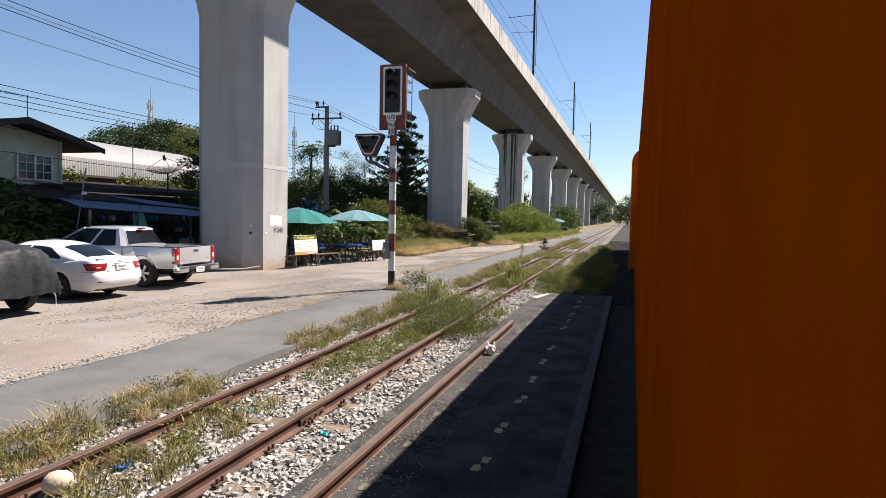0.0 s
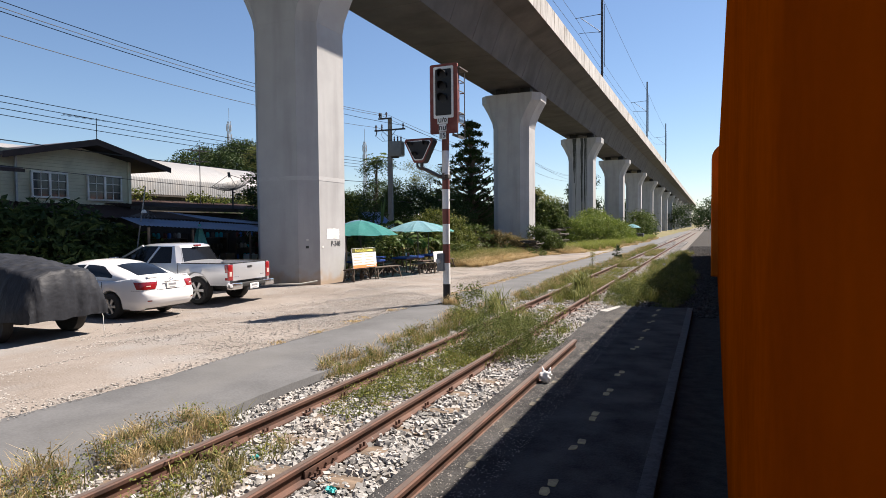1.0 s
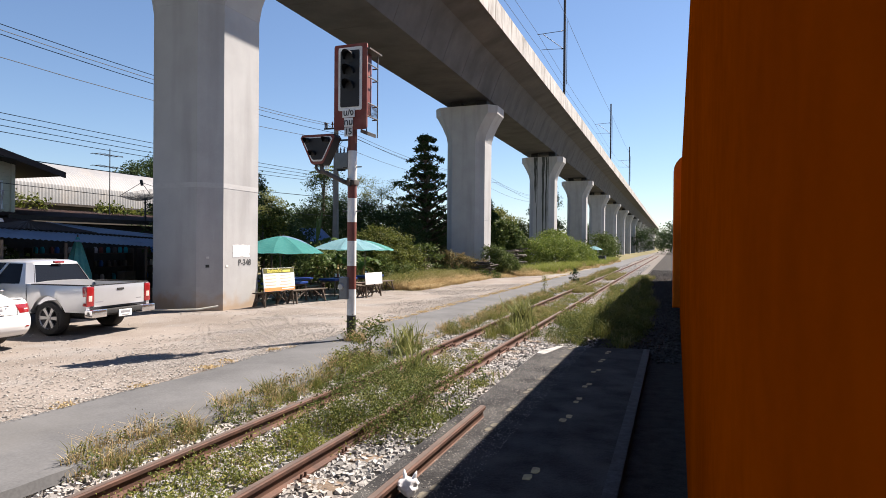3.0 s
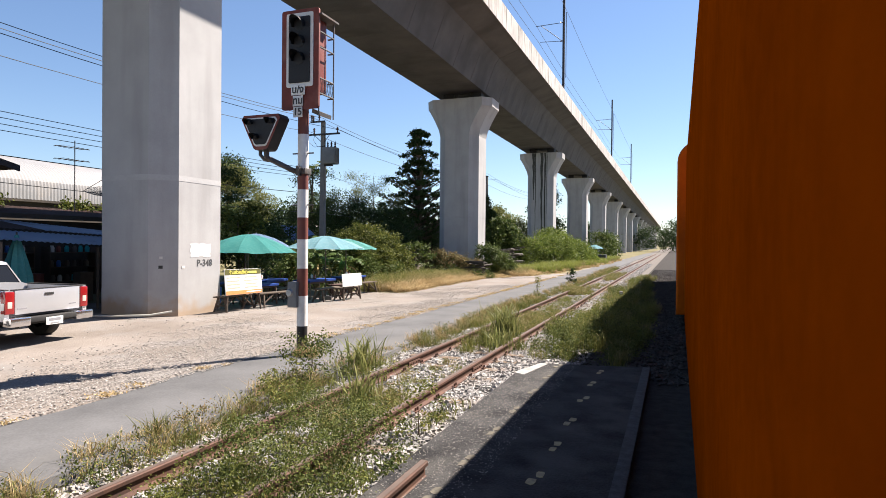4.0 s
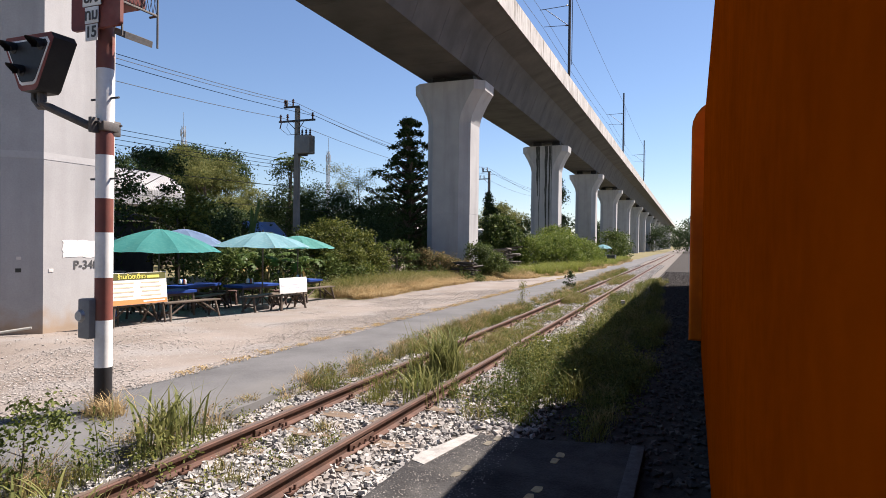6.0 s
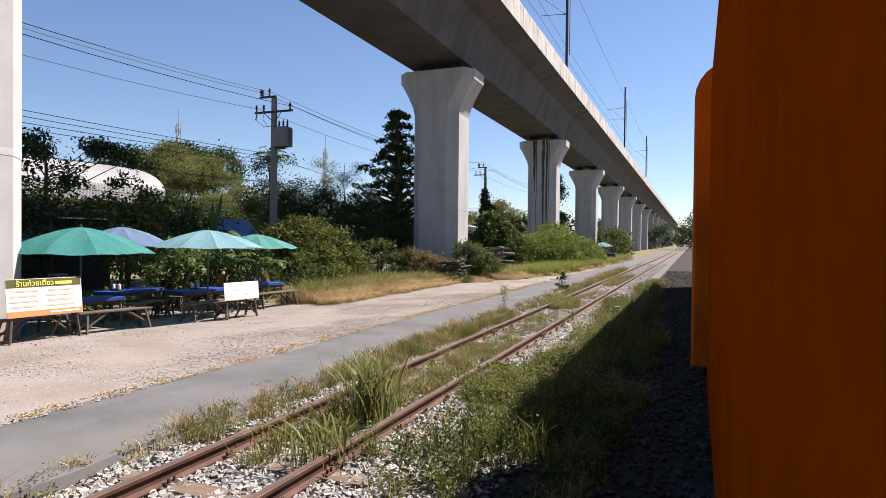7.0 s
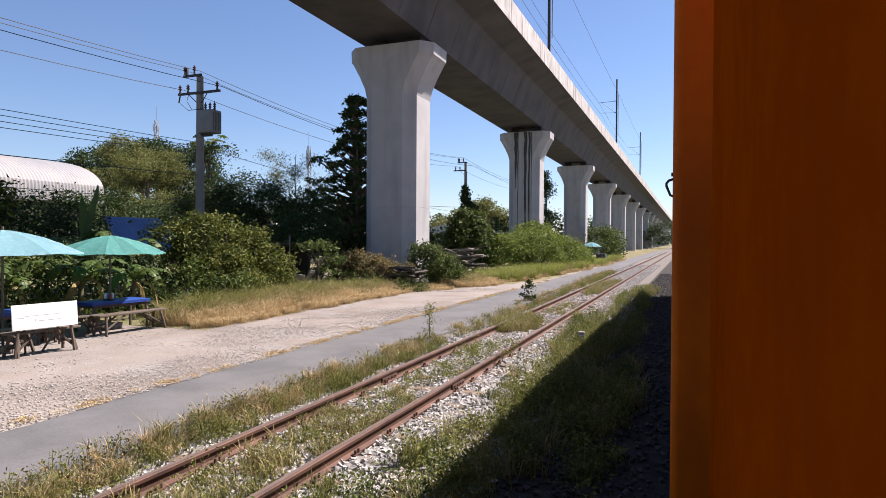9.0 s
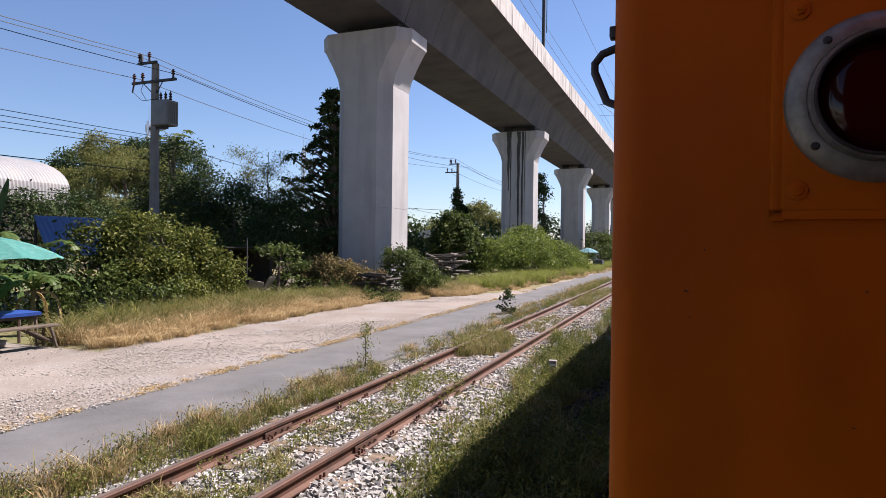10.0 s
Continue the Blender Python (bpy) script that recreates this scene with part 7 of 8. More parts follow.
# rubbish, rocks and small things
bm = bmesh.new()
bmesh.ops.create_icosphere(bm, subdivisions=3, radius=0.075)
for v in bm.verts:
    n = noise.noise(v.co * 22) * 0.045 + noise.noise(v.co * 50) * 0.018
    v.co += v.co.normalized() * n
    v.co.z *= 0.85
for k in (-1, 1):
    tube(bm, [(k * 0.03, 0, 0.05), (k * 0.045, 0.01, 0.085), (k * 0.05, 0.02, 0.11)], [0.018, 0.014, 0.003], 5)
_b = part("plastic_bag", bm, "bag", sharp=80)
_b.location = (-1.56, 8.7, 0.02)
tagged(_b, "crumpled white plastic bag of litter by the edge rail", "litter")
for (x, y, s, seed) in ((-3.52, 3.62, 0.11, 1),):
    bm = bmesh.new()
    bmesh.ops.create_icosphere(bm, subdivisions=2, radius=s)
    for v in bm.verts:
        v.co *= 1 + 0.35 * noise.noise(v.co * 6 + Vector((seed, 0, 0)))
        v.co.z *= 0.8
    _b = part("rock", bm, "rock", sharp=30)
    _b.location = (x, y, -0.1 + s * 0.5)
    tagged(_b, "pale boulder lying in the ballast", "rock", "rocks")
post = thing("marker_post", (-1.58, 29.4, -0.14), 8, "short pale concrete marker post among weeds", "marker")
part("post", B((0, 0, 0.15), (0.12, 0.11, 0.31), bevel=0.012), "pole_concrete", post)
part("print_bar", B((0, -0.063, 0.24), (0.08, 0.004, 0.03)), "bar_faint", post)


def board_pile(x, y, n, seed, label, rz=0, ln=2.4, material="junk_a"):
    ob = thing("board_pile", (x, y, -0.1), rz, label, "timber pile", "junk piles")
    g = random.Random(seed)
    for k in range(n):
        bm = B((0, 0, 0), (g.uniform(0.08, 0.2), ln * g.uniform(0.35, 1.0), g.uniform(0.03, 0.07)), bevel=0.008)
        o = part("board", bm, material, ob)
        o.matrix_basis = pose(g.uniform(-0.7, 0.7), g.uniform(-0.5, 0.5), 0.06 + 0.045 * (k // 2) , g.uniform(-9, 9), g.uniform(-14, 14), g.uniform(-70, 70))
    return ob


board_pile(-10.5, 40.6, 40, 1, "heap of dark weathered boards below the pier", 70, 1.2, "junk_dark")
board_pile(-12.7, 40.2, 22, 2, "creeper-grown heap of boards and scrap below the pier", 70, 1.5, "junk_dark")
board_pile(-13.7, 40.3, 12, 6, "low heap of bleached scrap boards under creepers", 40, 0.9, "junk_pale")
board_pile(-10.9, 48.5, 70, 3, "tall heap of pale slabs and boards among bushes", 60, 2.6)
board_pile(-13.7, 38.6, 18, 4, "scrap boards lying by the lean-to", 30, 1.2)
for k in range(4):
    _w, _t = (0.5, 0.34, 0.6, 0.3)[k], (0.7, 0.9, 0.5, 1.1)[k]
    bm = B((0, 0, _t / 2), (0.04, _w, _t), bevel=0.01)
    box(bm, (0.03, 0, _t / 2), (0.02, _w * 0.8, _t * 0.84))
    o = part("scrap_panel", bm, "junk_pale")
    o.matrix_basis = pose(-14.15 + 0.16 * k, 38.1 + 0.3 * k, -0.1, 8 * k - 10, 18 + 9 * k, -60 + 55 * k)
    tagged(o, "old panel leaning among the scrap", "panel", "scrap panels")
far_bike = thing("covered_cart", (-7.3, 77.0, -0.08), 0, "dark vendor cart under the distant umbrella", "cart")
part("cart_box", B((0, 0, 0.55), (0.8, 1.3, 0.6), bevel=0.03), "dark_steel", far_bike)
for s in (-1, 1):
    part("wheel", R((s * 0.42, 0, 0.28), (s * 0.36, 0, 0.28), 0.28, seg=18), "black", far_bike)


def litter(x, y, z, s, material, label, seed):
    """A crumpled scrap of thin plastic."""
    g = random.Random(seed)
    bm = bmesh.new()
    n = 6
    rows = [[(s * (i / n - 0.5), s * 0.7 * (j / n - 0.5), 0.35 * s * noise.noise(Vector((i * 0.9, j * 0.9, seed))) + 0.12 * s) for j in range(n + 1)] for i in range(n + 1)]
    loft(bm, rows, closed=False, caps=False)
    bmesh.ops.solidify(bm, geom=bm.faces[:], thickness=0.002)
    ob = part("plastic_scrap", bm, material, sharp=60)
    ob.matrix_basis = pose(x, y, z, g.uniform(-15, 15), g.uniform(-15, 15), g.uniform(0, 180))
    return tagged(ob, label, "litter", "plastic litter")


litter(-3.3, 5.6, -0.13, 0.1, "scrap_teal", "turquoise scrap of plastic in the ballast", 1)
litter(-2.35, 5.3, -0.13, 0.08, "scrap_teal", "turquoise scrap of plastic in the ballast", 2)
litter(-3.45, 4.1, -0.13, 0.12, "pvc_blue", "crumpled blue plastic wrapper in the weeds", 3)
litter(-2.75, 4.6, -0.12, 0.1, "bag", "white scrap of plastic beside the rail", 4)

# ---------------------------------------------------------------- weeds along the line
class Meadow:
    """Collects blades and leaves of one kind into one sheet of stuff."""
    def __init__(self):
        self.v, self.f = [], []

    def add(self, vf):
        o = len(self.v)
        self.v += vf[0]
        self.f += [tuple(i + o for i in f) for f in vf[1]]


def spots(g, x, y, rx, ry, n):
    r, t = np.sqrt(g.random(n)), g.uniform(0, 6.283, n)
    return x + rx * r * np.cos(t), y + ry * r * np.sin(t)


def gzs(x):
    return gza(x, x * 0 + 30)


def grass_patch(m, seed, x, y, rx, ry, n, h, w=0.0065, lean=0.7):
    n = int(n * 1.3)
    g = np.random.default_rng(seed)
    k = max(1, n // 45)
    cx, cy = spots(g, x, y, rx, ry, k)
    ch = h * (0.45 + 0.75 * g.random(k))
    idx = g.integers(0, k, n)
    px, py = cx[idx] + g.normal(0, 0.06, n), cy[idx] + g.normal(0, 0.06, n)
    hh = ch[idx] * (0.5 + 0.6 * g.random(n))
    m.add(blades(px, py, gzs(px) - 0.01, hh, np.full(n, w) * (0.7 + 0.6 * g.random(n)), seed + 1, lean))


def weed_patch(m, seed, x, y, rx, ry, n, h, size=0.045):
    g = np.random.default_rng(seed)
    k = max(1, n // 70)
    cx, cy = spots(g, x, y, rx, ry, k)
    ch = h * (0.4 + 0.8 * g.random(k))
    idx = g.integers(0, k, n)
    t = g.random(n) ** 1.4
    sp = 0.12 - 0.075 * t
    px, py = cx[idx] + g.normal(0, 1, n) * sp, cy[idx] + g.normal(0, 1, n) * sp
    pz = gzs(px) + ch[idx] * t
    m.add(leaf_cards(np.stack([px, py, pz], 1), size, seed + 1, up=0.9))
    if h > 0.1:
        q = np.repeat(np.arange(k), 3)
        m.add(blades(cx[q] + g.normal(0, 0.04, 3 * k), cy[q] + g.normal(0, 0.04, 3 * k), gzs(cx[q]), ch[q] * (0.8 + 0.35 * g.random(3 * k)), np.full(3 * k, 0.007), seed + 2, 0.3))


green, dry, mix, broad, deep, lime, rusty = (Meadow() for _ in range(7))
# strip between the lane and the left rail: y from, y to, density, height
for i, (y0, y1, d, h) in enumerate(((-1, 3.2, 0.9, 0.24), (3.3, 4.7, 1.4, 0.28), (4.9, 6.3, 1.3, 0.26), (8.3, 9.4, 1.2, 0.28), (9.4, 12.4, 1.2, 0.3), (12.3, 13.9, 1.7, 0.36), (14.2, 15.4, 1.0, 0.3), (15.4, 17, 0.4, 0.18),
                                    (17, 19.4, 1.2, 0.28), (19.8, 21.6, 2.0, 0.3), (21.6, 23.5, 2.1, 0.3), (23.4, 26, 2.4, 0.32), (26.0, 28.8, 2.0, 0.28), (29.4, 33, 0.6, 0.24), (33, 42, 0.8, 0.3), (42, 60, 0.9, 0.35))):
    L = y1 - y0
    y = (y0 + y1) / 2
    grass_patch(mix, 100 + i, -4.34, y, 0.2, L * 0.55, int(130 * L * d), h)
    grass_patch(green, 140 + i, -4.26, y, 0.24, L * 0.55, int(80 * L * d), h * 0.95)
    grass_patch(dry, 180 + i, -4.38, y, 0.2, L * 0.55, int(130 * L * d), h * 0.85)
    weed_patch(broad, 220 + i, -4.28, y, 0.28, L * 0.55, int(420 * L * d), h * 0.75, 0.028)
    weed_patch(deep, 240 + i, -4.24, y, 0.28, L * 0.55, int(260 * L * d), h * 0.75, 0.028)
    weed_patch(rusty, 260 + i, -4.36, y, 0.24, L * 0.55, int(520 * L * d), h * 0.8, 0.024)
    if y < 9.6:
        grass_patch(dry, 280 + i, -4.32, y, 0.26, L * 0.55, int(260 * L * d), h * 0.95, 0.006, 0.9)
        weed_patch(rusty, 290 + i, -4.3, y, 0.28, L * 0.55, int(500 * L * d), h * 0.9, 0.022)
# between the rails
for i, (x, y, rx, ry, d, h, kind) in enumerate(((-3.3, 4.0, 0.32, 0.7, 0.9, 0.22, "m"), (-3.38, 5.2, 0.3, 0.8, 0.9, 0.2, "m"), (-3.25, 8.4, 0.42, 1.6, 1.3, 0.16, "b"), (-3.0, 10.4, 0.5, 1.1, 1.4, 0.22, "b"),
                                                 (-3.15, 12.6, 0.45, 1.3, 0.9, 0.26, "m"), (-3.2, 15.0, 0.4, 1.0, 0.3, 0.2, "m"), (-3.3, 18.2, 0.4, 1.3, 0.7, 0.36, "g"), (-3.2, 20.6, 0.45, 1.6, 1.2, 0.26, "m"),
                                                 (-3.2, 23.4, 0.45, 1.5, 1.1, 0.2, "m"), (-3.2, 26.2, 0.4, 1.2, 0.6, 0.2, "b"), (-3.3, 28.2, 0.45, 0.7, 0.7, 0.24, "b"), (-3.5, 32.0, 0.5, 1.3, 1.6, 0.34, "y"),
                                                 (-3.2, 36, 0.4, 2, 0.3, 0.2, "m"), (-3.2, 46, 0.5, 5, 0.4, 0.3, "m"))):
    area = math.pi * rx * ry
    if kind in "mgy":
        grass_patch({"m": mix, "g": green, "y": mix}[kind], 300 + i, x, y, rx, ry, int(650 * area * d), h, 0.009)
        grass_patch(green, 330 + i, x, y, rx, ry, int(300 * area * d), h * 0.8)
    weed_patch(broad, 360 + i, x, y, rx, ry, int((2600 if kind == "b" else 1000) * area * d), h, 0.03)
    weed_patch(rusty, 380 + i, x, y, rx, ry, int(420 * area * d), h * 0.8, 0.024)
# right of the right rail and towards the train
for i, (x, y, rx, ry, d, h, kind) in enumerate(((-2.3, 10.9, 0.32, 1.2, 1.0, 0.26, "b"), (-2.2, 12.6, 0.25, 0.8, 0.5, 0.24, "b"), (-1.9, 17.2, 0.55, 0.7, 1.0, 0.3, "b"), (-1.7, 18.8, 0.85, 1.6, 1.5, 0.42, "b"),
                                                 (-1.9, 21.2, 0.7, 1.6, 1.0, 0.36, "b"), (-1.3, 21.5, 0.6, 2.0, 1.0, 0.36, "b"), (-1.2, 25.0, 0.6, 1.8, 0.9, 0.3, "b"), (-2.1, 24.6, 0.2, 1.2, 0.2, 0.16, "b"), (-1.7, 28.5, 0.75, 2.0, 1.1, 0.34, "b"),
                                                 (-1.5, 33, 0.9, 3.0, 1.0, 0.34, "b"), (-1.6, 42, 0.9, 7, 0.7, 0.4, "b"), (-0.6, 22, 0.5, 5, 1.2, 0.34, "b"), (-1.2, 27.0, 0.9, 5.0, 1.0, 0.36, "b"), (-1.9, 31.5, 0.5, 3.0, 0.8, 0.3, "b"), (-1.8, 20.4, 0.8, 1.5, 1.6, 0.34, "b"), (-1.3, 22.8, 0.9, 1.8, 1.6, 0.36, "b"), (-1.1, 26.0, 0.7, 1.8, 1.3, 0.34, "b"), (-1.3, 30.0, 0.8, 2.2, 1.2, 0.34, "b"), (-0.7, 19.6, 0.5, 1.8, 1.4, 0.34, "b"), (-0.6, 25.5, 0.5, 3.0, 1.3, 0.34, "b"))):
    area = math.pi * rx * ry
    for q in range(3):
        g = random.Random(900 + 10 * i + q)
        u, w = x + g.uniform(-0.6, 0.6) * rx, y + g.uniform(-0.7, 0.7) * ry
        a = area * 0.3
        thin = 0.55 if y > 20.9 else 0.85
        weed_patch(deep if q else broad, 400 + 40 * q + i, u, w, rx * 0.55, ry * 0.45, int(1250 * a * d * thin), h * g.uniform(0.6, 1.25), 0.038)
        grass_patch(green, 1440 + 40 * q + i, u, w, rx * 0.6, ry * 0.5, int(130 * a * d), h * g.uniform(0.7, 1.3), 0.008)
        grass_patch(mix, 1640 + 40 * q + i, u, w, rx * 0.7, ry * 0.5, int(70 * a * d), h, 0.007)
# far side of the lane: thin dry fringe, then the tall verge below the trees
for i, (x, y, rx, ry, d, h) in enumerate(((-6.17, 24, 0.12, 7, 1.2, 0.06), (-6.17, 36, 0.14, 6, 1.4, 0.08), (-6.15, 13.5, 0.12, 1.2, 0.5, 0.08), (-10.6, 30.0, 0.8, 1.9, 1.5, 0.5), (-10.8, 33.5, 1.0, 2.6, 1.5, 0.52), (-10.7, 37.5, 0.9, 2.6, 1.3, 0.45),
                                           (-10.0, 40.8, 1.0, 1.6, 0.7, 0.28), (-9.0, 44, 1.2, 2.0, 0.9, 0.45))):
    area = math.pi * rx * ry
    h *= 1.35 if x < -8 else 1.0
    grass_patch(dry, 500 + i, x, y, rx, ry, int(600 * area * d), h * 0.7, 0.009, 1.2)
    if x < -8:
        grass_patch(dry, 700 + i, x + 0.75, y, rx * 0.6, ry, int(520 * area * d), h * 0.42, 0.01, 1.4)
        grass_patch(mix, 520 + i, x - 0.35, y, rx * 0.9, ry, int(560 * area * d), h, 0.009, 1.0)
        grass_patch(green, 540 + i, x - 0.7, y, rx * 0.8, ry, int(350 * area * d), h * 1.1, 0.011)
for i, (y, ry, n) in enumerate(((10.5, 2.5, 900), (19, 4, 1600), (27, 5, 3000), (36, 5, 3400), (44, 4, 2000))):
    weed_patch(dry, 760 + i, -6.16, y, 0.12, ry, n // 2, 0.02, 0.035)
for i, (x, y, rx, ry, h) in enumerate(((-8.6, 48.5, 1.4, 3.0, 0.7), (-8.2, 54, 1.4, 4.0, 0.75), (-7.6, 61, 1.1, 5.0, 0.7), (-7.2, 70, 0.9, 5.0, 0.5), (-7.6, 82, 1.2, 9, 0.6))):
    area = math.pi * rx * ry
    grass_patch(lime, 560 + i, x + 0.2, y, rx, ry, int(420 * area), h, 0.013, 0.6)
    grass_patch(mix, 580 + i, x + 0.3, y, rx, ry, int(220 * area), h * 0.8, 0.014)
    grass_patch(dry, 600 + i, x + 0.9, y, rx * 0.7, ry, int(140 * area), h * 0.4, 0.014)
grass_patch(dry, 620, -5.42, 15.05, 0.16, 0.16, 350, 0.42, 0.008)
grass_patch(mix, 621, -5.5, 14.9, 0.35, 0.25, 260, 0.18)
# shaded scrub covering the soil below the trees and around the pier
scrub = Meadow()
for i, (x, y, rx, ry, d, h) in enumerate(((-13.5, 36.5, 2.2, 2.2, 0.35, 0.3), (-15.5, 39.5, 2.5, 2.0, 1.0, 0.7), (-13.0, 40.2, 3.2, 1.3, 1.4, 0.7), (-10.4, 39.8, 1.2, 1.6, 1.0, 0.45), (-13.5, 47.5, 3.0, 2.6, 1.0, 0.6), (-10.8, 45.4, 1.6, 1.8, 1.2, 0.6), (-14, 52.5, 3.5, 3.0, 0.8, 0.7), (-12.0, 31.0, 1.4, 2.2, 0.8, 0.4), (-15.0, 27.0, 1.6, 4.5, 0.8, 0.5))):
    weed_patch(scrub, 640 + i, x, y, rx, ry, int(420 * math.pi * rx * ry * d), h, 0.085)
for _m, _n, _k, _l in ((scrub, "scrub", "leaf_mid", "low leafy scrub below the trees and round the pier"), (green, "grass", "grass_green", "green grass blades along the siding"), (deep, "weeds", "weed_deep", "dense deep-green weeds beside the train"), (rusty, "weeds", "creeper_dry", "withered brownish weeds along the siding"), (lime, "grass", "grass_lime", "fresh tall yellow-green grass below the viaduct"), (dry, "dry_grass", "grass_dry", "dry straw-coloured grass along the lane"), (mix, "grass", "grass_mix", "green and yellowing grass beside the rails"), (broad, "weeds", "weed_leaf", "low broad-leaved weeds in the ballast")):
    tagged(soup(_n, _m.v, _m.f, _k), _l, "grass", kind="stuff")


def arched(g, px, py, h, w, lean, seg=6):
    """Broad grass leaves that rise, arch over and droop at the tip."""
    n = len(px)
    an, le = g.uniform(0, 6.283, n), h * lean * (0.35 + g.random(n))
    drop = g.uniform(0.05, 0.5, n)
    d = np.stack([np.cos(an), np.sin(an)], 1)
    side = np.stack([-d[:, 1], d[:, 0]], 1)
    v = np.zeros((n, seg + 1, 2, 3))
    for i in range(seg + 1):
        t = i / seg
        c = np.stack([px, py], 1) + d * (le * t ** 1.7)[:, None]
        z = h * (1.25 * t - (0.25 + drop * 0.5) * t ** 3)
        ww = (w * (0.45 + 0.9 * t - 1.33 * t * t * t))[:, None] * 0.5
        for k in (0, 1):
            v[:, i, k, :2] = c + side * ww * (1 if k else -1)
            v[:, i, k, 2] = z
    o = (np.arange(n) * (seg + 1) * 2)[:, None]
    f = [q for i in range(seg) for q in (o + np.array([[2 * i, 2 * i + 1, 2 * i + 3, 2 * i + 2]])).tolist()]
    return v.reshape(-1, 3).tolist(), f


def tall_grass(at, n, h, label, seed):
    m, n = Meadow(), int(n * 0.24)
    g = np.random.default_rng(seed)
    px, py = g.normal(0, 0.11, n), g.normal(0, 0.16, n)
    m.add(arched(g, px, py, h * (0.45 + 0.6 * g.random(n)), np.full(n, 0.03), 0.6))
    k = n // 2
    m.add(blades(g.normal(0, 0.16, k), g.normal(0, 0.22, k), np.zeros(k), h * (0.6 + 0.7 * g.random(k)), np.full(k, 0.009), seed, 0.35))
    ob = soup("grass_clump", m.v, m.f, "grass_tall")
    ob.location = at
    return tagged(ob, label, "grass clump", "grass clumps")


tall_grass((-4.17, 14.63, -0.12), 260, 0.6, "tall arching green grass clump", 31)
tall_grass((-3.02, 18.6, -0.12), 620, 0.78, "tall arching green grass clump", 32)
tall_grass((-2.75, 17.2, -0.12), 180, 0.5, "tall arching green grass clump", 33)
tall_grass((-3.3, 12.9, -0.12), 200, 0.5, "tall arching green grass clump", 34)


def weed_bush(at, blobs, label, seed, material="weed_leaf", size=0.036, per=66, leaves=26, spread=0.055):
    return bush("weed_bush", at, blobs, material, label, "weed", per, leaves, size, spread, seed, True, "tall weeds", 0.55, 0.22)


weed_bush((-2.75, 10.6, -0.12), [(0, 0, 0.25, 0.65, 0.6, 0.28), (0.35, 0.6, 0.25, 0.5, 0.5, 0.27), (-0.35, -0.1, 0.2, 0.4, 0.45, 0.22), (0.45, -0.4, 0.16, 0.35, 0.4, 0.2)], "spreading green weed bush over the rail", 41, "weed_deep", 0.025, 120, 38)
weed_bush((-3.25, 11.9, -0.12), [(0, 0, 0.18, 0.5, 0.5, 0.2), (0.45, -0.2, 0.18, 0.35, 0.45, 0.2), (-0.4, 0.3, 0.16, 0.3, 0.35, 0.18)], "sprawling green weed mat over both rails", 141, "weed_deep", 0.023, 110, 34)
weed_bush((-4.27, 13.35, -0.1), [(0, 0, 0.35, 0.28, 0.3, 0.35), (0.1, 0.1, 0.6, 0.16, 0.16, 0.22), (-0.15, -0.2, 0.5, 0.14, 0.14, 0.2), (0.05, 0.35, 0.3, 0.3, 0.25, 0.28)], "tall leafy roadside weed", 42, "weed_deep", 0.04, 80, 24)
weed_bush((-4.46, 28.7, -0.1), [(0, 0, 0.1, 0.13, 0.13, 0.1), (0, 0, 0.28, 0.12, 0.12, 0.14), (0.02, 0, 0.48, 0.09, 0.09, 0.14), (0, 0, 0.66, 0.05, 0.05, 0.1)], "tall leafy roadside weed", 43)
weed_bush((-4.55, 37.3, -0.08), [(0, 0, 0.12, 0.15, 0.15, 0.14), (0, 0, 0.35, 0.25, 0.25, 0.2), (0.05, 0, 0.58, 0.15, 0.15, 0.14)], "small dark leafy shrub at the lane edge", 44, "leaf_dark", 0.08, 40)
weed_bush((-2.55, 27.3, -0.12), [(0, 0, 0.2, 0.35, 0.5, 0.2)], "low green weed clump by the rail", 45)
weed_bush((-1.6, 19.2, -0.12), [(0, 0, 0.28, 0.6, 0.9, 0.3), (0.5, 1.0, 0.3, 0.6, 0.7, 0.3)], "dense green weed bush beside the train", 46)
weed_bush((-2.2, 12.1, -0.12), [(0, 0, 0.25, 0.25, 0.35, 0.28)], "green weed bush at the platform edge", 47)
weed_bush((-4.1, 12.2, -0.1), [(0, 0, 0.2, 0.3, 0.4, 0.22), (-0.1, 0.6, 0.22, 0.3, 0.35, 0.24)], "green weed clump at the lane edge", 48)
weed_bush((-3.6, 14.0, -0.1), [(0, 0, 0.16, 0.22, 0.25, 0.2)], "green weed clump between the rails", 49)

# ---------------------------------------------------------------- shrubs and trees
bush("shrub", (-13.2, 33.4, -0.1), [(-0.3, -0.6, 1.55, 1.2, 1.2, 1.1), (0.2, 0.3, 1.35, 0.9, 0.9, 0.95), (0.5, 1.1, 0.85, 0.75, 0.8, 0.8), (-1.0, -1.7, 1.3, 0.9, 0.9, 1.0), (-0.5, -0.9, 2.3, 0.5, 0.5, 0.45), (0.5, -0.9, 0.75, 0.9, 1.1, 0.8)], "leaf_lime", "large round yellow-green roadside shrub", per=32, leaves=52, size=0.1, spread=0.15, seed=51)
bush("shrub", (-12.4, 30.4, -0.1), [(0, 0, 0.6, 0.8, 0.9, 0.75), (0.4, 1.2, 0.5, 0.8, 0.9, 0.6)], "leaf_mid", "low green roadside shrub below the bigger one", per=18, leaves=20, size=0.12, spread=0.14, seed=52)
bush("shrub", (-13.4, 25.0, -0.1), [(0.4, 0.2, 0.95, 0.8, 1.1, 0.75), (0, 1.8, 1.0, 0.7, 1.0, 0.7)], "leaf_mid", "leafy hedge behind the stall tables", per=24, leaves=26, size=0.12, spread=0.16, seed=53)
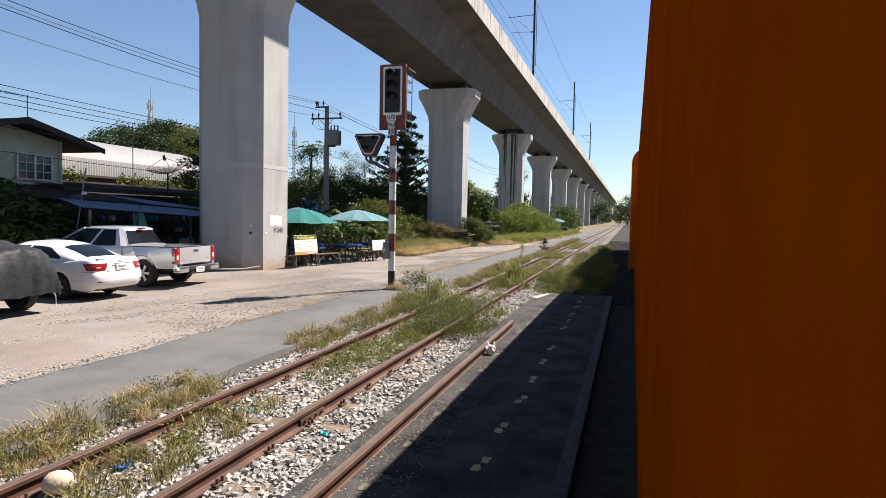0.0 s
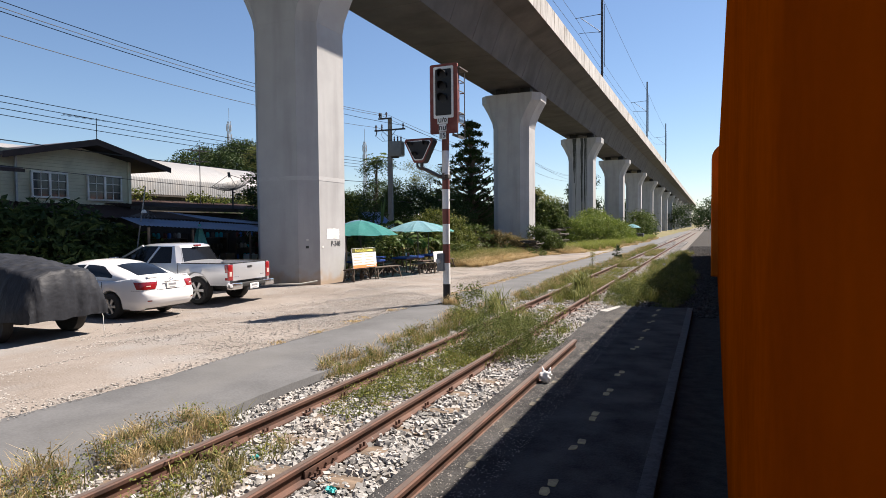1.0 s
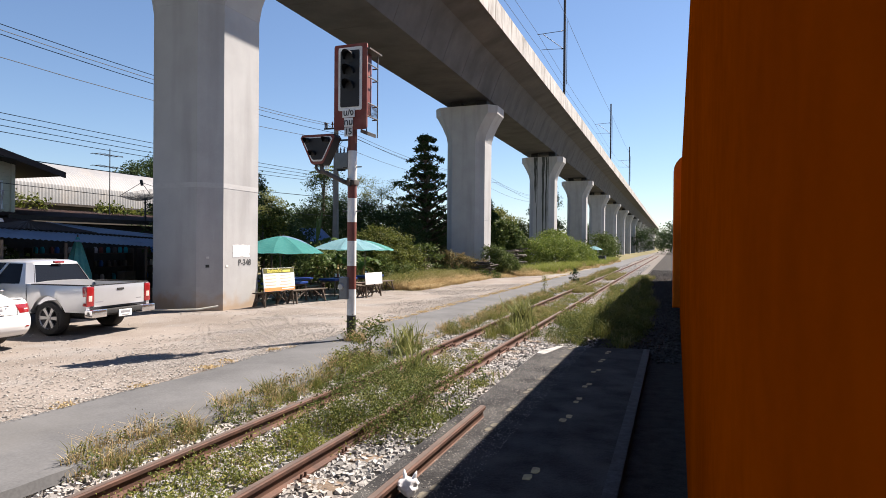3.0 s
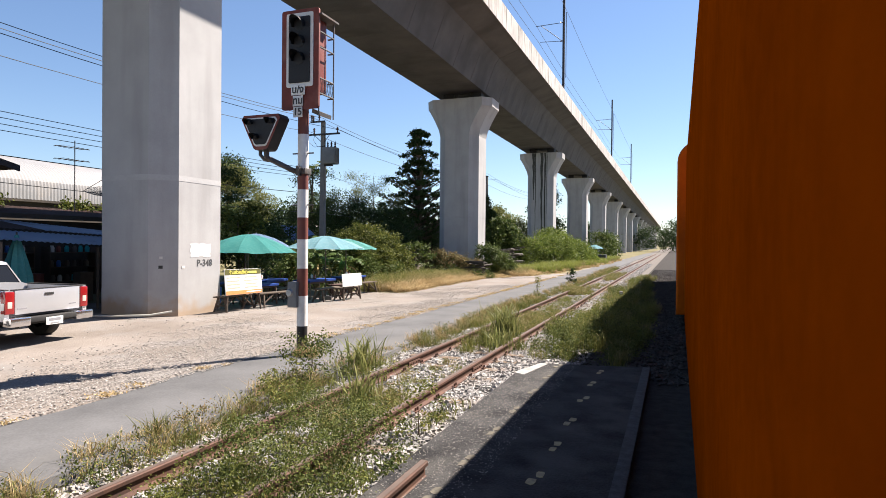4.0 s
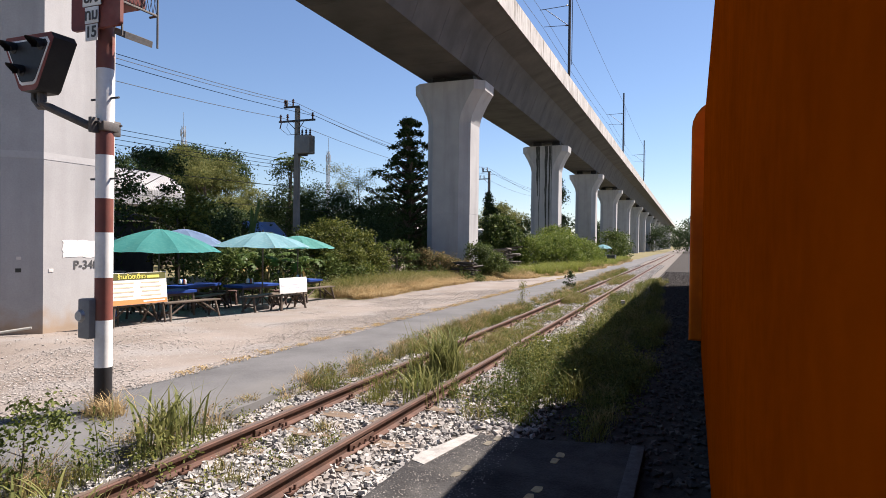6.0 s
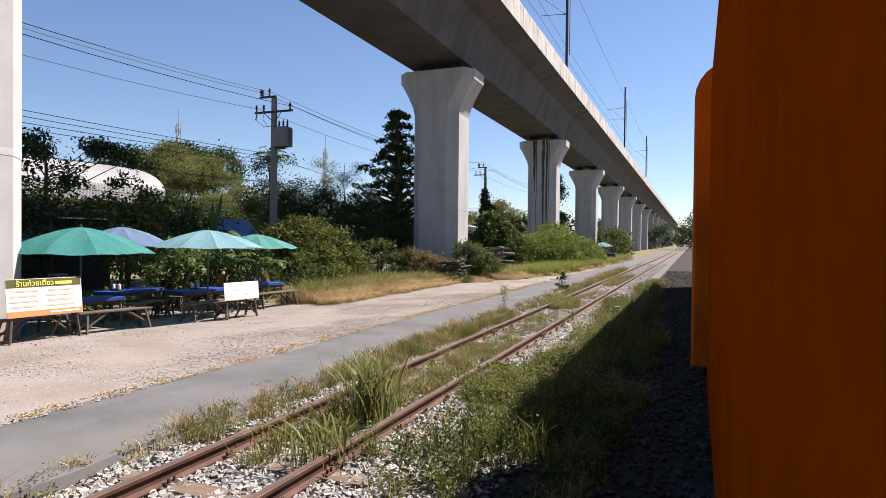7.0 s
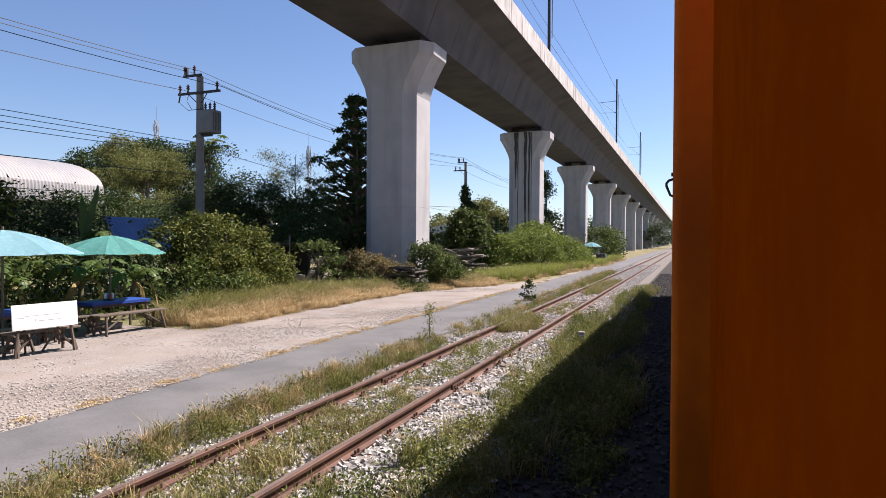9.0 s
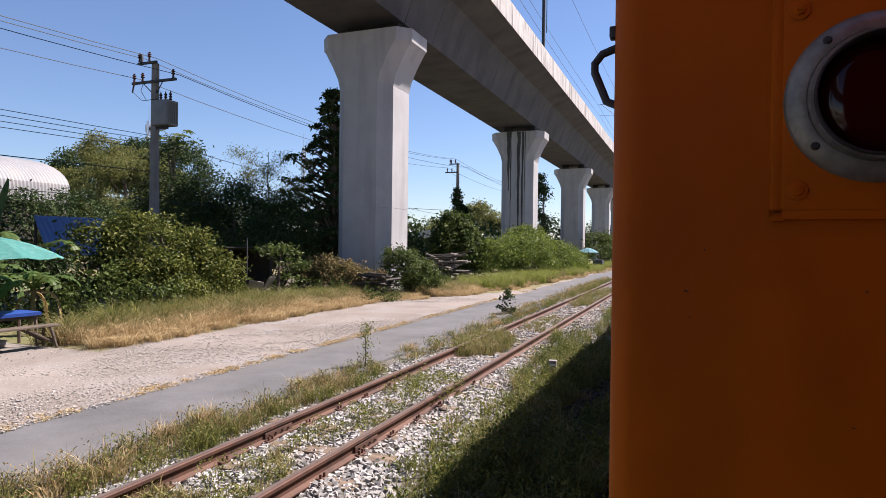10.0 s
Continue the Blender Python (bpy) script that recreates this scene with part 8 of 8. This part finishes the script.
bush("shrub", (-14.4, 28.6, -0.1), [(0, 0, 0.9, 1.0, 1.3, 0.9), (0.3, 1.8, 0.8, 0.9, 1.0, 0.8)], "leaf_dark", "dark leafy hedge behind the stall tables", per=24, leaves=26, size=0.13, spread=0.18, seed=54)


def tree(at, blobs, material, label, seed, per=7, leaves=58, size=0.14, spread=0.26, group="background trees", aspect=0.5, thin=1.0):
    return bush("tree", at, blobs, material, label, "tree", per, leaves, size, spread, seed, True, group, aspect, thin)


tree((-16.5, 27.2, -0.1), [(0, 0, 2.1, 0.9, 0.9, 0.9), (0.2, 0.6, 2.9, 0.6, 0.6, 0.6), (-0.5, -0.6, 2.7, 0.6, 0.7, 0.5), (0.1, 0.2, 1.2, 0.9, 1.0, 0.7)], "leaf_lime", "slender yellow-green tree behind the stall", 61, 14, 40, 0.15, 0.16)
_g = random.Random(23)
_bl = [(_g.uniform(-1.4, 1.6), _g.uniform(-1.9, 1.7), _g.uniform(2.4, 3.9), _g.uniform(0.3, 0.55), _g.uniform(0.3, 0.6), _g.uniform(0.16, 0.3)) for k in range(9)]
_bl += [(_g.uniform(-1.0, 1.0), (-1.1, 1.2)[k % 2] + _g.uniform(-0.7, 0.7), _g.uniform(4.2, 5.2), _g.uniform(0.35, 0.6), _g.uniform(0.35, 0.6), _g.uniform(0.16, 0.28)) for k in range(11)]
tree((-18.2, 25.9, -0.1), _bl, "leaf_dark", "dark sparse-crowned tree with bare limbs behind the stall", 62, 26, 30, 0.12, 0.12, thin=0.75)
tree((-17.3, 30.0, -0.1), [(0, -0.6, 1.8, 1.5, 1.5, 1.4), (0.2, 0.9, 1.7, 1.1, 1.0, 1.1)], "leaf_dark", "dark shaded tree behind the stall", 63)
tree((-17.0, 21.8, -0.1), [(0.2, 1.4, 1.9, 1.3, 1.6, 1.5), (0, 2.6, 3.4, 1.2, 1.2, 1.0)], "leaf_dark", "dark shaded tree beside the shop", 64)
_g = random.Random(65)
_bl = []
for k in range(34):
    a, q = _g.uniform(0, 6.283), _g.random() ** 0.5
    z = _g.uniform(3.2, 8.6)
    w = 5.4 * math.cos(max(0.0, (z - 4.6) / 4.6))
    _bl.append((w * q * math.cos(a), 0.8 * w * q * math.sin(a), z, _g.uniform(0.8, 1.6), _g.uniform(0.8, 1.6), _g.uniform(0.55, 1.05)))
tree((-45.5, 60.5, -0.1), [tuple(1.14 * v for v in b) for b in _bl], "leaf_olive", "broad uneven olive-green tree beside the warehouse", 65, 9, 42, 0.19, 0.26)
tree((-23.4, 43.0, -0.1), [(0, 0, 4.2, 1.5, 1.6, 1.2), (1.2, 0.6, 3.2, 1.7, 1.7, 1.5), (0.4, 0.2, 6.4, 1.2, 1.2, 0.6), (-1.2, 0.2, 3.0, 1.5, 1.5, 1.4)], "leaf_dark", "dark tree behind the utility pole", 66)
tree((-19.9, 43.6, -0.1), [(0, 0, 2.6, 2.0, 1.8, 1.8), (1.6, 1.8, 2.3, 1.9, 1.8, 1.8), (-1.2, -1.0, 3.4, 1.4, 1.4, 1.4)], "leaf_dark", "dark tangled trees behind the lean-to", 67)
tree((-21.6, 45.4, -0.1), [(0, 0, 3.5, 1.8, 1.6, 1.5), (-2.2, 0, 3.8, 1.6, 1.5, 1.5), (2.0, 0.5, 3.1, 1.6, 1.5, 1.4), (-0.8, 0.2, 4.9, 1.0, 1.0, 0.7), (1.1, 0, 4.4, 0.8, 0.8, 0.6)], "leaf_dark", "dense dark trees behind the lean-to", 85, 8, 40)
tree((-16.6, 41.4, -0.1), [(0, 0, 1.7, 1.5, 1.4, 1.5), (-0.6, 2.2, 2.4, 1.4, 1.5, 1.6)], "leaf_dark", "dark tangled trees behind the lean-to", 68)
_g = random.Random(14)
_bl = [(_g.uniform(-2.2, 2.6), _g.uniform(-0.8, 0.8), 3.6 + 3.4 * _g.random() ** 0.8, 0.42, 0.42, 0.3) for k in range(34)]
tree((-20.4, 47.0, -0.1), _bl, "leaf_olive", "thin feathery tree with bare twigs", 69, 16.0, 22, 0.12, 0.2, aspect=0.3, thin=0.35)
# tall dark tree of layered boughs
_bl = []
_g = random.Random(9)
for k in range(12):
    z = 2.0 + 0.74 * k + _g.uniform(-0.1, 0.1)
    r = 3.3 * (1 - (k / 12.6)) ** 0.75
    for j in range(6 if k < 8 else 4):
        a = 2.1 * k + (1.047 if k < 8 else 1.571) * j + _g.uniform(-0.35, 0.35)
        ln = r * _g.uniform(0.6, 1.2)
        for q in (0.25, 0.5, 0.75, 1.0):
            s = _g.uniform(0.6, 1.15) * (0.56 - 0.22 * q)
            _bl.append((ln * q * math.cos(a), ln * q * math.sin(a), z + 0.1 * q - 0.25 * q * q + _g.uniform(-0.12, 0.12), s, s, s * 0.42))
tree((-17.9, 49.4, -0.1), _bl, "leaf_dark", "tall dark conical tree with layered boughs beside the viaduct", 70, 10, 11, 0.24, 0.1)
tree((-18.6, 50.5, -0.1), [(0, 0, 2.2, 2.4, 2.4, 2.0), (2.4, -1.0, 1.8, 1.8, 1.8, 1.6)], "leaf_dark", "dark undergrowth at the foot of the tall tree", 71)
tree((-80, 92, -0.1), [(0, 0, 13.2, 5.6, 6.0, 3.6), (3.5, 6, 13.6, 4.6, 5.0, 3.4), (-3, -5, 12.4, 4.6, 5.0, 3.2), (5, -4, 11.4, 4.4, 4.4, 3.0), (0.5, 1, 15.6, 3.2, 3.2, 1.8), (-7, -7, 10.6, 3.4, 3.4, 2.6)], "leaf_dark", "tall broad tree behind the warehouse", 72, 2.6, 44, 0.42, 0.6)
tree((-16.9, 12.9, -0.1), [(0, 0.3, 1.7, 1.3, 1.4, 0.9), (-0.2, -1.4, 1.6, 1.2, 1.3, 1.0), (0.3, 1.9, 1.2, 0.9, 1.0, 0.7), (0.7, 0.0, 0.9, 1.0, 1.6, 0.8), (0.6, 2.6, 1.1, 0.8, 0.9, 0.7)], "leaf_dark", "dark broad-leaved trees in front of the house", 73, 13, 24, 0.26, 0.18, aspect=0.4)
tree((-17.4, 14.9, -0.1), [(0, 0, 1.3, 0.9, 1.0, 0.9), (0.3, -1.2, 1.0, 0.9, 0.9, 0.8)], "leaf_dark", "dark leafy shrub at the shop corner", 82, 13, 30, 0.2, 0.16)
tree((-16.2, 15.6, -0.1), [(0, 0, 0.95, 0.8, 0.9, 0.7), (0.1, -1.2, 0.9, 0.8, 0.9, 0.7)], "leaf_mid", "green shrub beside the shop", 74, 13, 22, 0.16, 0.16)
bush("vine", (-23.3, 25.4, 2.85), [(0, -4.4, 0.4, 0.5, 1.3, 0.35), (0, 0.5, 0.25, 0.5, 1.3, 0.3), (0, 3.6, 0.4, 0.5, 1.3, 0.35)], "leaf_lime", "yellow-green creeper along the back roof", "vine", 20, 22, 0.16, 0.16, 75, False)
bush("shrub", (-10.1, 42.2, -0.1), [(0, 0, 1.0, 0.8, 0.8, 0.8), (0.5, 0.6, 0.65, 0.7, 0.8, 0.6), (-0.35, -0.1, 1.35, 0.5, 0.5, 0.45)], "leaf_mid", "dense green shrub in front of the viaduct pier", per=52, leaves=34, size=0.1, spread=0.12, seed=76)
bush("shrub", (-13.5, 38.6, -0.1), [(0, 0.3, 1.7, 0.85, 0.7, 0.16), (0.3, 0.4, 1.25, 0.8, 0.6, 0.16), (-0.8, 0.1, 1.75, 0.8, 0.5, 0.16), (0.1, 0.5, 0.7, 0.6, 0.5, 0.2)], "leaf_mid", "leafy shrub overhanging the lean-to", per=12, leaves=22, size=0.15, spread=0.12, seed=83)
bush("shrub", (-16.1, 37.6, -0.1), [(0, 0, 1.5, 0.7, 0.6, 0.4), (0.3, 0, 0.8, 0.6, 0.6, 0.5)], "leaf_dark", "dark shrub against the lean-to", per=14, leaves=24, size=0.14, spread=0.12, seed=84)
bush("vine", (-12.2, 41.2, -0.1), [(0.2, -0.3, 0.7, 0.8, 0.8, 0.6), (0.9, -0.5, 0.55, 0.7, 0.7, 0.5), (-0.8, -0.2, 0.8, 0.8, 0.8, 0.65), (-1.7, -0.2, 0.65, 0.8, 0.9, 0.6), (-2.4, 0.1, 0.5, 0.7, 0.8, 0.45), (1.0, -0.4, 0.4, 0.5, 0.6, 0.35), (1.5, -0.3, 0.5, 0.5, 0.5, 0.4)], "creeper_dry", "dry tangled creeper over scrap at the pier foot", "vine", 44, 30, 0.1, 0.13, 77, False)
bush("vine", (-12.4, 41.2, -0.1), [(-0.3, -0.2, 0.75, 0.7, 0.6, 0.35), (-1.6, 0.0, 0.7, 0.7, 0.6, 0.4), (0.9, 0.1, 0.5, 0.6, 0.5, 0.3)], "leaf_mid", "green creeper over the heap at the pier foot", "vine", 30, 26, 0.1, 0.13, 177, False)
bush("shrub", (-12.7, 54.5, -0.1), [(0, 0, 2.0, 1.4, 1.3, 1.3), (-0.2, 0.3, 3.0, 1.0, 0.9, 0.9), (0.6, 0.0, 1.2, 1.3, 1.2, 1.0)], "leaf_mid", "tall broad-leaved shrub between the piers", per=34, leaves=24, size=0.24, spread=0.18, seed=78)
bush("shrub", (-9.2, 58.0, -0.1), [(0, 0, 1.3, 1.9, 2.6, 1.3), (1.0, 4.0, 1.1, 1.4, 2.6, 1.1), (-0.8, 3.0, 2.0, 1.6, 2.2, 1.2), (1.5, 8.0, 0.8, 1.0, 2.4, 0.8), (-1.2, -2.6, 1.2, 1.3, 1.6, 1.1)], "leaf_thicket", "overgrown bright green thicket below the viaduct", per=24, leaves=30, size=0.15, spread=0.2, seed=79)
tree((-15.6, 86, -0.1), [(0, 0, 8.8, 1.4, 1.4, 1.1), (0.9, 0.6, 7.6, 1.0, 1.0, 0.8), (-0.6, -0.4, 6.2, 1.5, 1.4, 1.2), (0.2, 0.3, 4.4, 1.6, 1.6, 1.4)], "leaf_dark", "tree rising beside the viaduct", 80, 14, 30, 0.24, 0.25)
tree((-31.5, 41.0, -0.1), [(0, -4, 2.0, 2.4, 2.6, 1.9), (0.5, 0, 2.2, 2.4, 2.6, 2.1), (0, 4, 2.3, 2.6, 2.6, 2.2)], "leaf_dark", "dark bushes against the warehouse wall", 188, 6, 44, 0.18, 0.28)
tree((-38.5, 55.0, -0.1), [(0, 0, 2.4, 3.4, 2.6, 2.2), (4.5, 1.5, 2.2, 3.0, 2.6, 2.0), (-5.0, 1.5, 2.6, 3.2, 2.6, 2.2), (9, 2, 2.4, 3.0, 2.4, 2.0)], "leaf_dark", "dark thicket at the end of the warehouse", 186, 5, 44, 0.2, 0.3)
tree((-25.5, 95.0, -0.1), [(0, 0, 4.4, 3.0, 3.0, 2.6), (3.6, 2.0, 3.6, 2.6, 2.6, 2.2), (-4.0, 3.0, 3.4, 3.0, 3.0, 2.2), (1.0, 0.5, 6.0, 1.8, 1.8, 1.4)], "leaf_olive", "rounded olive tree beyond the viaduct piers", 187, 5, 36, 0.3, 0.35)
tree((-9.0, 90, -0.1), [(0, 0, 1.8, 1.8, 3.0, 1.8), (0.6, 6, 1.6, 1.6, 3.4, 1.6)], "leaf_mid", "bushes below the distant viaduct", 81, 6, 26, 0.28, 0.32)


def treeline(name, spans, seed, label, material="leaf_dark", size=0.5):
    bl = []
    g = random.Random(seed)
    for (x0, y0, x1, y1, n, h) in spans:
        for k in range(n):
            t = (k + g.random()) / n
            hh = h * g.uniform(0.6, 1.15)
            bl.append((x0 + (x1 - x0) * t + g.uniform(-2, 2), y0 + (y1 - y0) * t + g.uniform(-2, 2), hh * 0.55, h * 0.5, h * 0.5, hh * 0.5))
    c, o = clumps(bl, 1.2, 28, 0.7, seed, 0.7)
    c[:, 2] = np.maximum(c[:, 2], 0)
    v, f = leaf_cards(c, size, seed, outward=o * 0.6)
    return tagged(soup(name, v, f, material), label, "trees", kind="stuff")


treeline("distant_trees", [(-60, 60, -26, 78, 12, 5.0), (-24, 66, -20, 120, 14, 3.2), (-80, 100, -20, 130, 14, 7), (-20, 130, -16, 220, 14, 5), (-4, 190, 70, 210, 16, 8), (-30, 215, 0, 215, 8, 9)], 90, "distant dark belt of trees")
treeline("distant_trees", [(-62, -10, -62, 50, 12, 6.0), (-140, 60, -80, 150, 14, 9)], 91, "distant belt of trees behind the houses", "leaf_mid", 0.48)
treeline("distant_trees", [(28, -60, 34, 200, 40, 7.0)], 92, "belt of trees on the far side of the train", "leaf_mid", 0.48)


def banana(at, h, n, seed, label, dry_leaves=2, spears=()):
    """A banana plant: a stem and long leaves torn into strips along the midrib."""
    ob = thing("banana_plant", at, 0, label, "banana plant", "banana plants")
    g = random.Random(seed)
    part("stem", R((0, 0, 0), (0.05, 0.03, h * 0.5), 0.075, 0.045, 10), "banana_stem", ob, "brownish green stem")
    for k in range(n + dry_leaves):
        d = k >= n
        a = 2.4 * k + g.uniform(-0.3, 0.3)
        ln, w = h * g.uniform(0.48, 0.66) * (0.75 if d else 1), h * 0.085
        ang = g.uniform(0.75, 1.35) if not d else g.uniform(-0.3, 0.5)
        p, pts, m = Vector((0.05, 0.03, h * g.uniform(0.42, 0.5))), [], 15
        for i in range(m):
            pts.append(p.copy())
            p = p + Vector((math.cos(a) * math.cos(ang), math.sin(a) * math.cos(ang), math.sin(ang))) * ln / (m - 1)
            ang = max(ang - (0.09 + 0.012 * i) * (1.5 if d else 1), -1.4)
        side = Vector((-math.sin(a), math.cos(a), 0))
        bm = bmesh.new()
        tube(bm, pts, [0.016 * (1 - 0.8 * i / m) for i in range(m)], 5)
        for i in range(1, m - 1):
            ww = (0.4 if d else 1) * w * math.sin(math.pi * min(1, (i + 0.4) / m)) ** 0.55
            along = pts[i + 1] - pts[i]
            for s in (-1, 1):
                if g.random() < 0.08:
                    continue
                droop, back = g.uniform(-0.1, 0.5) + (0.6 if d else 0), g.uniform(0.0, 0.5)
                e = side * s * ww * g.uniform(0.75, 1.05) - Vector((0, 0, ww * droop)) + along * back
                mid = e * 0.55 + Vector((0, 0, ww * 0.12))
                q = [pts[i], pts[i] + mid, pts[i] + e, pts[i] + e + along * g.uniform(0.5, 0.9), pts[i] + mid + along * 0.97, pts[i] + along]
                v = [bm.verts.new(c) for c in q]
                bm.faces.new((v[0], v[1], v[4], v[5]))
                bm.faces.new((v[1], v[2], v[3], v[4]))
        part("leaf", bm, "leaf_dry" if d else "leaf_banana", ob, "withered hanging leaf" if d else "", smooth=False)
    for dx, dy, top, w in spears:
        # a young leaf that still stands upright, folded along its rib
        bm = bmesh.new()
        foot = Vector((0.05, 0.03, h * 0.48))
        rows = []
        for i in range(13):
            t = i / 12
            c = foot + Vector((dx * t ** 1.3, dy * t ** 1.3, (top - foot.z) * t))
            ww = 0.02 + w * math.sin(math.pi * min(1.0, 0.06 + 0.97 * max(0.0, (t - 0.25) / 0.75))) ** 0.5 * (t > 0.25)
            rows.append([c + Vector((0.35 * ww * u * u, u * ww, 0.02 * math.sin(9 * t + 3 * u))) for u in (-1, -0.6, -0.25, 0, 0.25, 0.6, 1)])
        loft(bm, rows, closed=False, caps=False)
        part("leaf", bm, "leaf_banana", ob, "upright young leaf")
    return ob


def papaya(at, h, seed, label):
    """A slender bare trunk with long-stalked lobed leaves spreading from its top."""
    ob = thing("papaya_tree", at, 0, label, "papaya tree")
    g = random.Random(seed)
    part("trunk", tube(bmesh.new(), [(0, 0, 0), (0.06, 0.03, h * 0.4), (0.0, 0.1, h * 0.75), (0.05, 0.08, h)], [0.11, 0.09, 0.075, 0.05], 8), "bark", ob)
    for k in range(16):
        a, up = 2.4 * k, g.uniform(-0.35, 0.85)
        d = Vector((math.cos(a) * math.cos(up), math.sin(a) * math.cos(up), math.sin(up)))
        base = Vector((0.05, 0.08, h - 0.25 * g.random()))
        e = base + d * g.uniform(0.6, 0.95)
        bm = tube(bmesh.new(), [base, base.lerp(e, 0.6) + Vector((0, 0, 0.05)), e], [0.018, 0.014, 0.01], 5)
        flat = Vector((math.cos(a), math.sin(a), -0.35)).normalized()
        side = flat.cross(Vector((0, 0, 1))).normalized()
        for j in range(7):
            b = (j - 3) * 0.62
            v = (flat * math.cos(b) + side * math.sin(b)) * g.uniform(0.28, 0.42)
            w = v.cross(flat.cross(side)).normalized() * 0.075
            q = [bm.verts.new(c) for c in (e, e + v * 0.55 + w, e + v - Vector((0, 0, 0.08)), e + v * 0.55 - w)]
            bm.faces.new((q[0], q[1], q[2]))
            bm.faces.new((q[0], q[2], q[3]))
        part("leaf", bm, "leaf_mid", ob, smooth=False)
    return ob


papaya((-23.3, 43.3, -0.1), 7.0, 8, "slender papaya tree rising above the thicket")


banana((-15.5, 29.75, -0.1), 3.2, 7, 1, "tall banana plant with upright leaves", 2, ((0.0, 0.5, 3.55, 0.09), (0.1, -0.1, 3.2, 0.1)))
banana((-13.3, 28.0, -0.1), 2.3, 7, 2, "banana plant with drooping yellowing leaves", 4)
banana((-12.6, 28.9, -0.1), 2.0, 6, 3, "small banana plant beside the stall", 3)
banana((-13.0, 26.0, -0.1), 2.1, 6, 4, "banana plant with drooping yellowing leaves", 4)
banana((-14.9, 30.6, -0.1), 2.7, 6, 5, "banana plant behind the round shrub", 2)
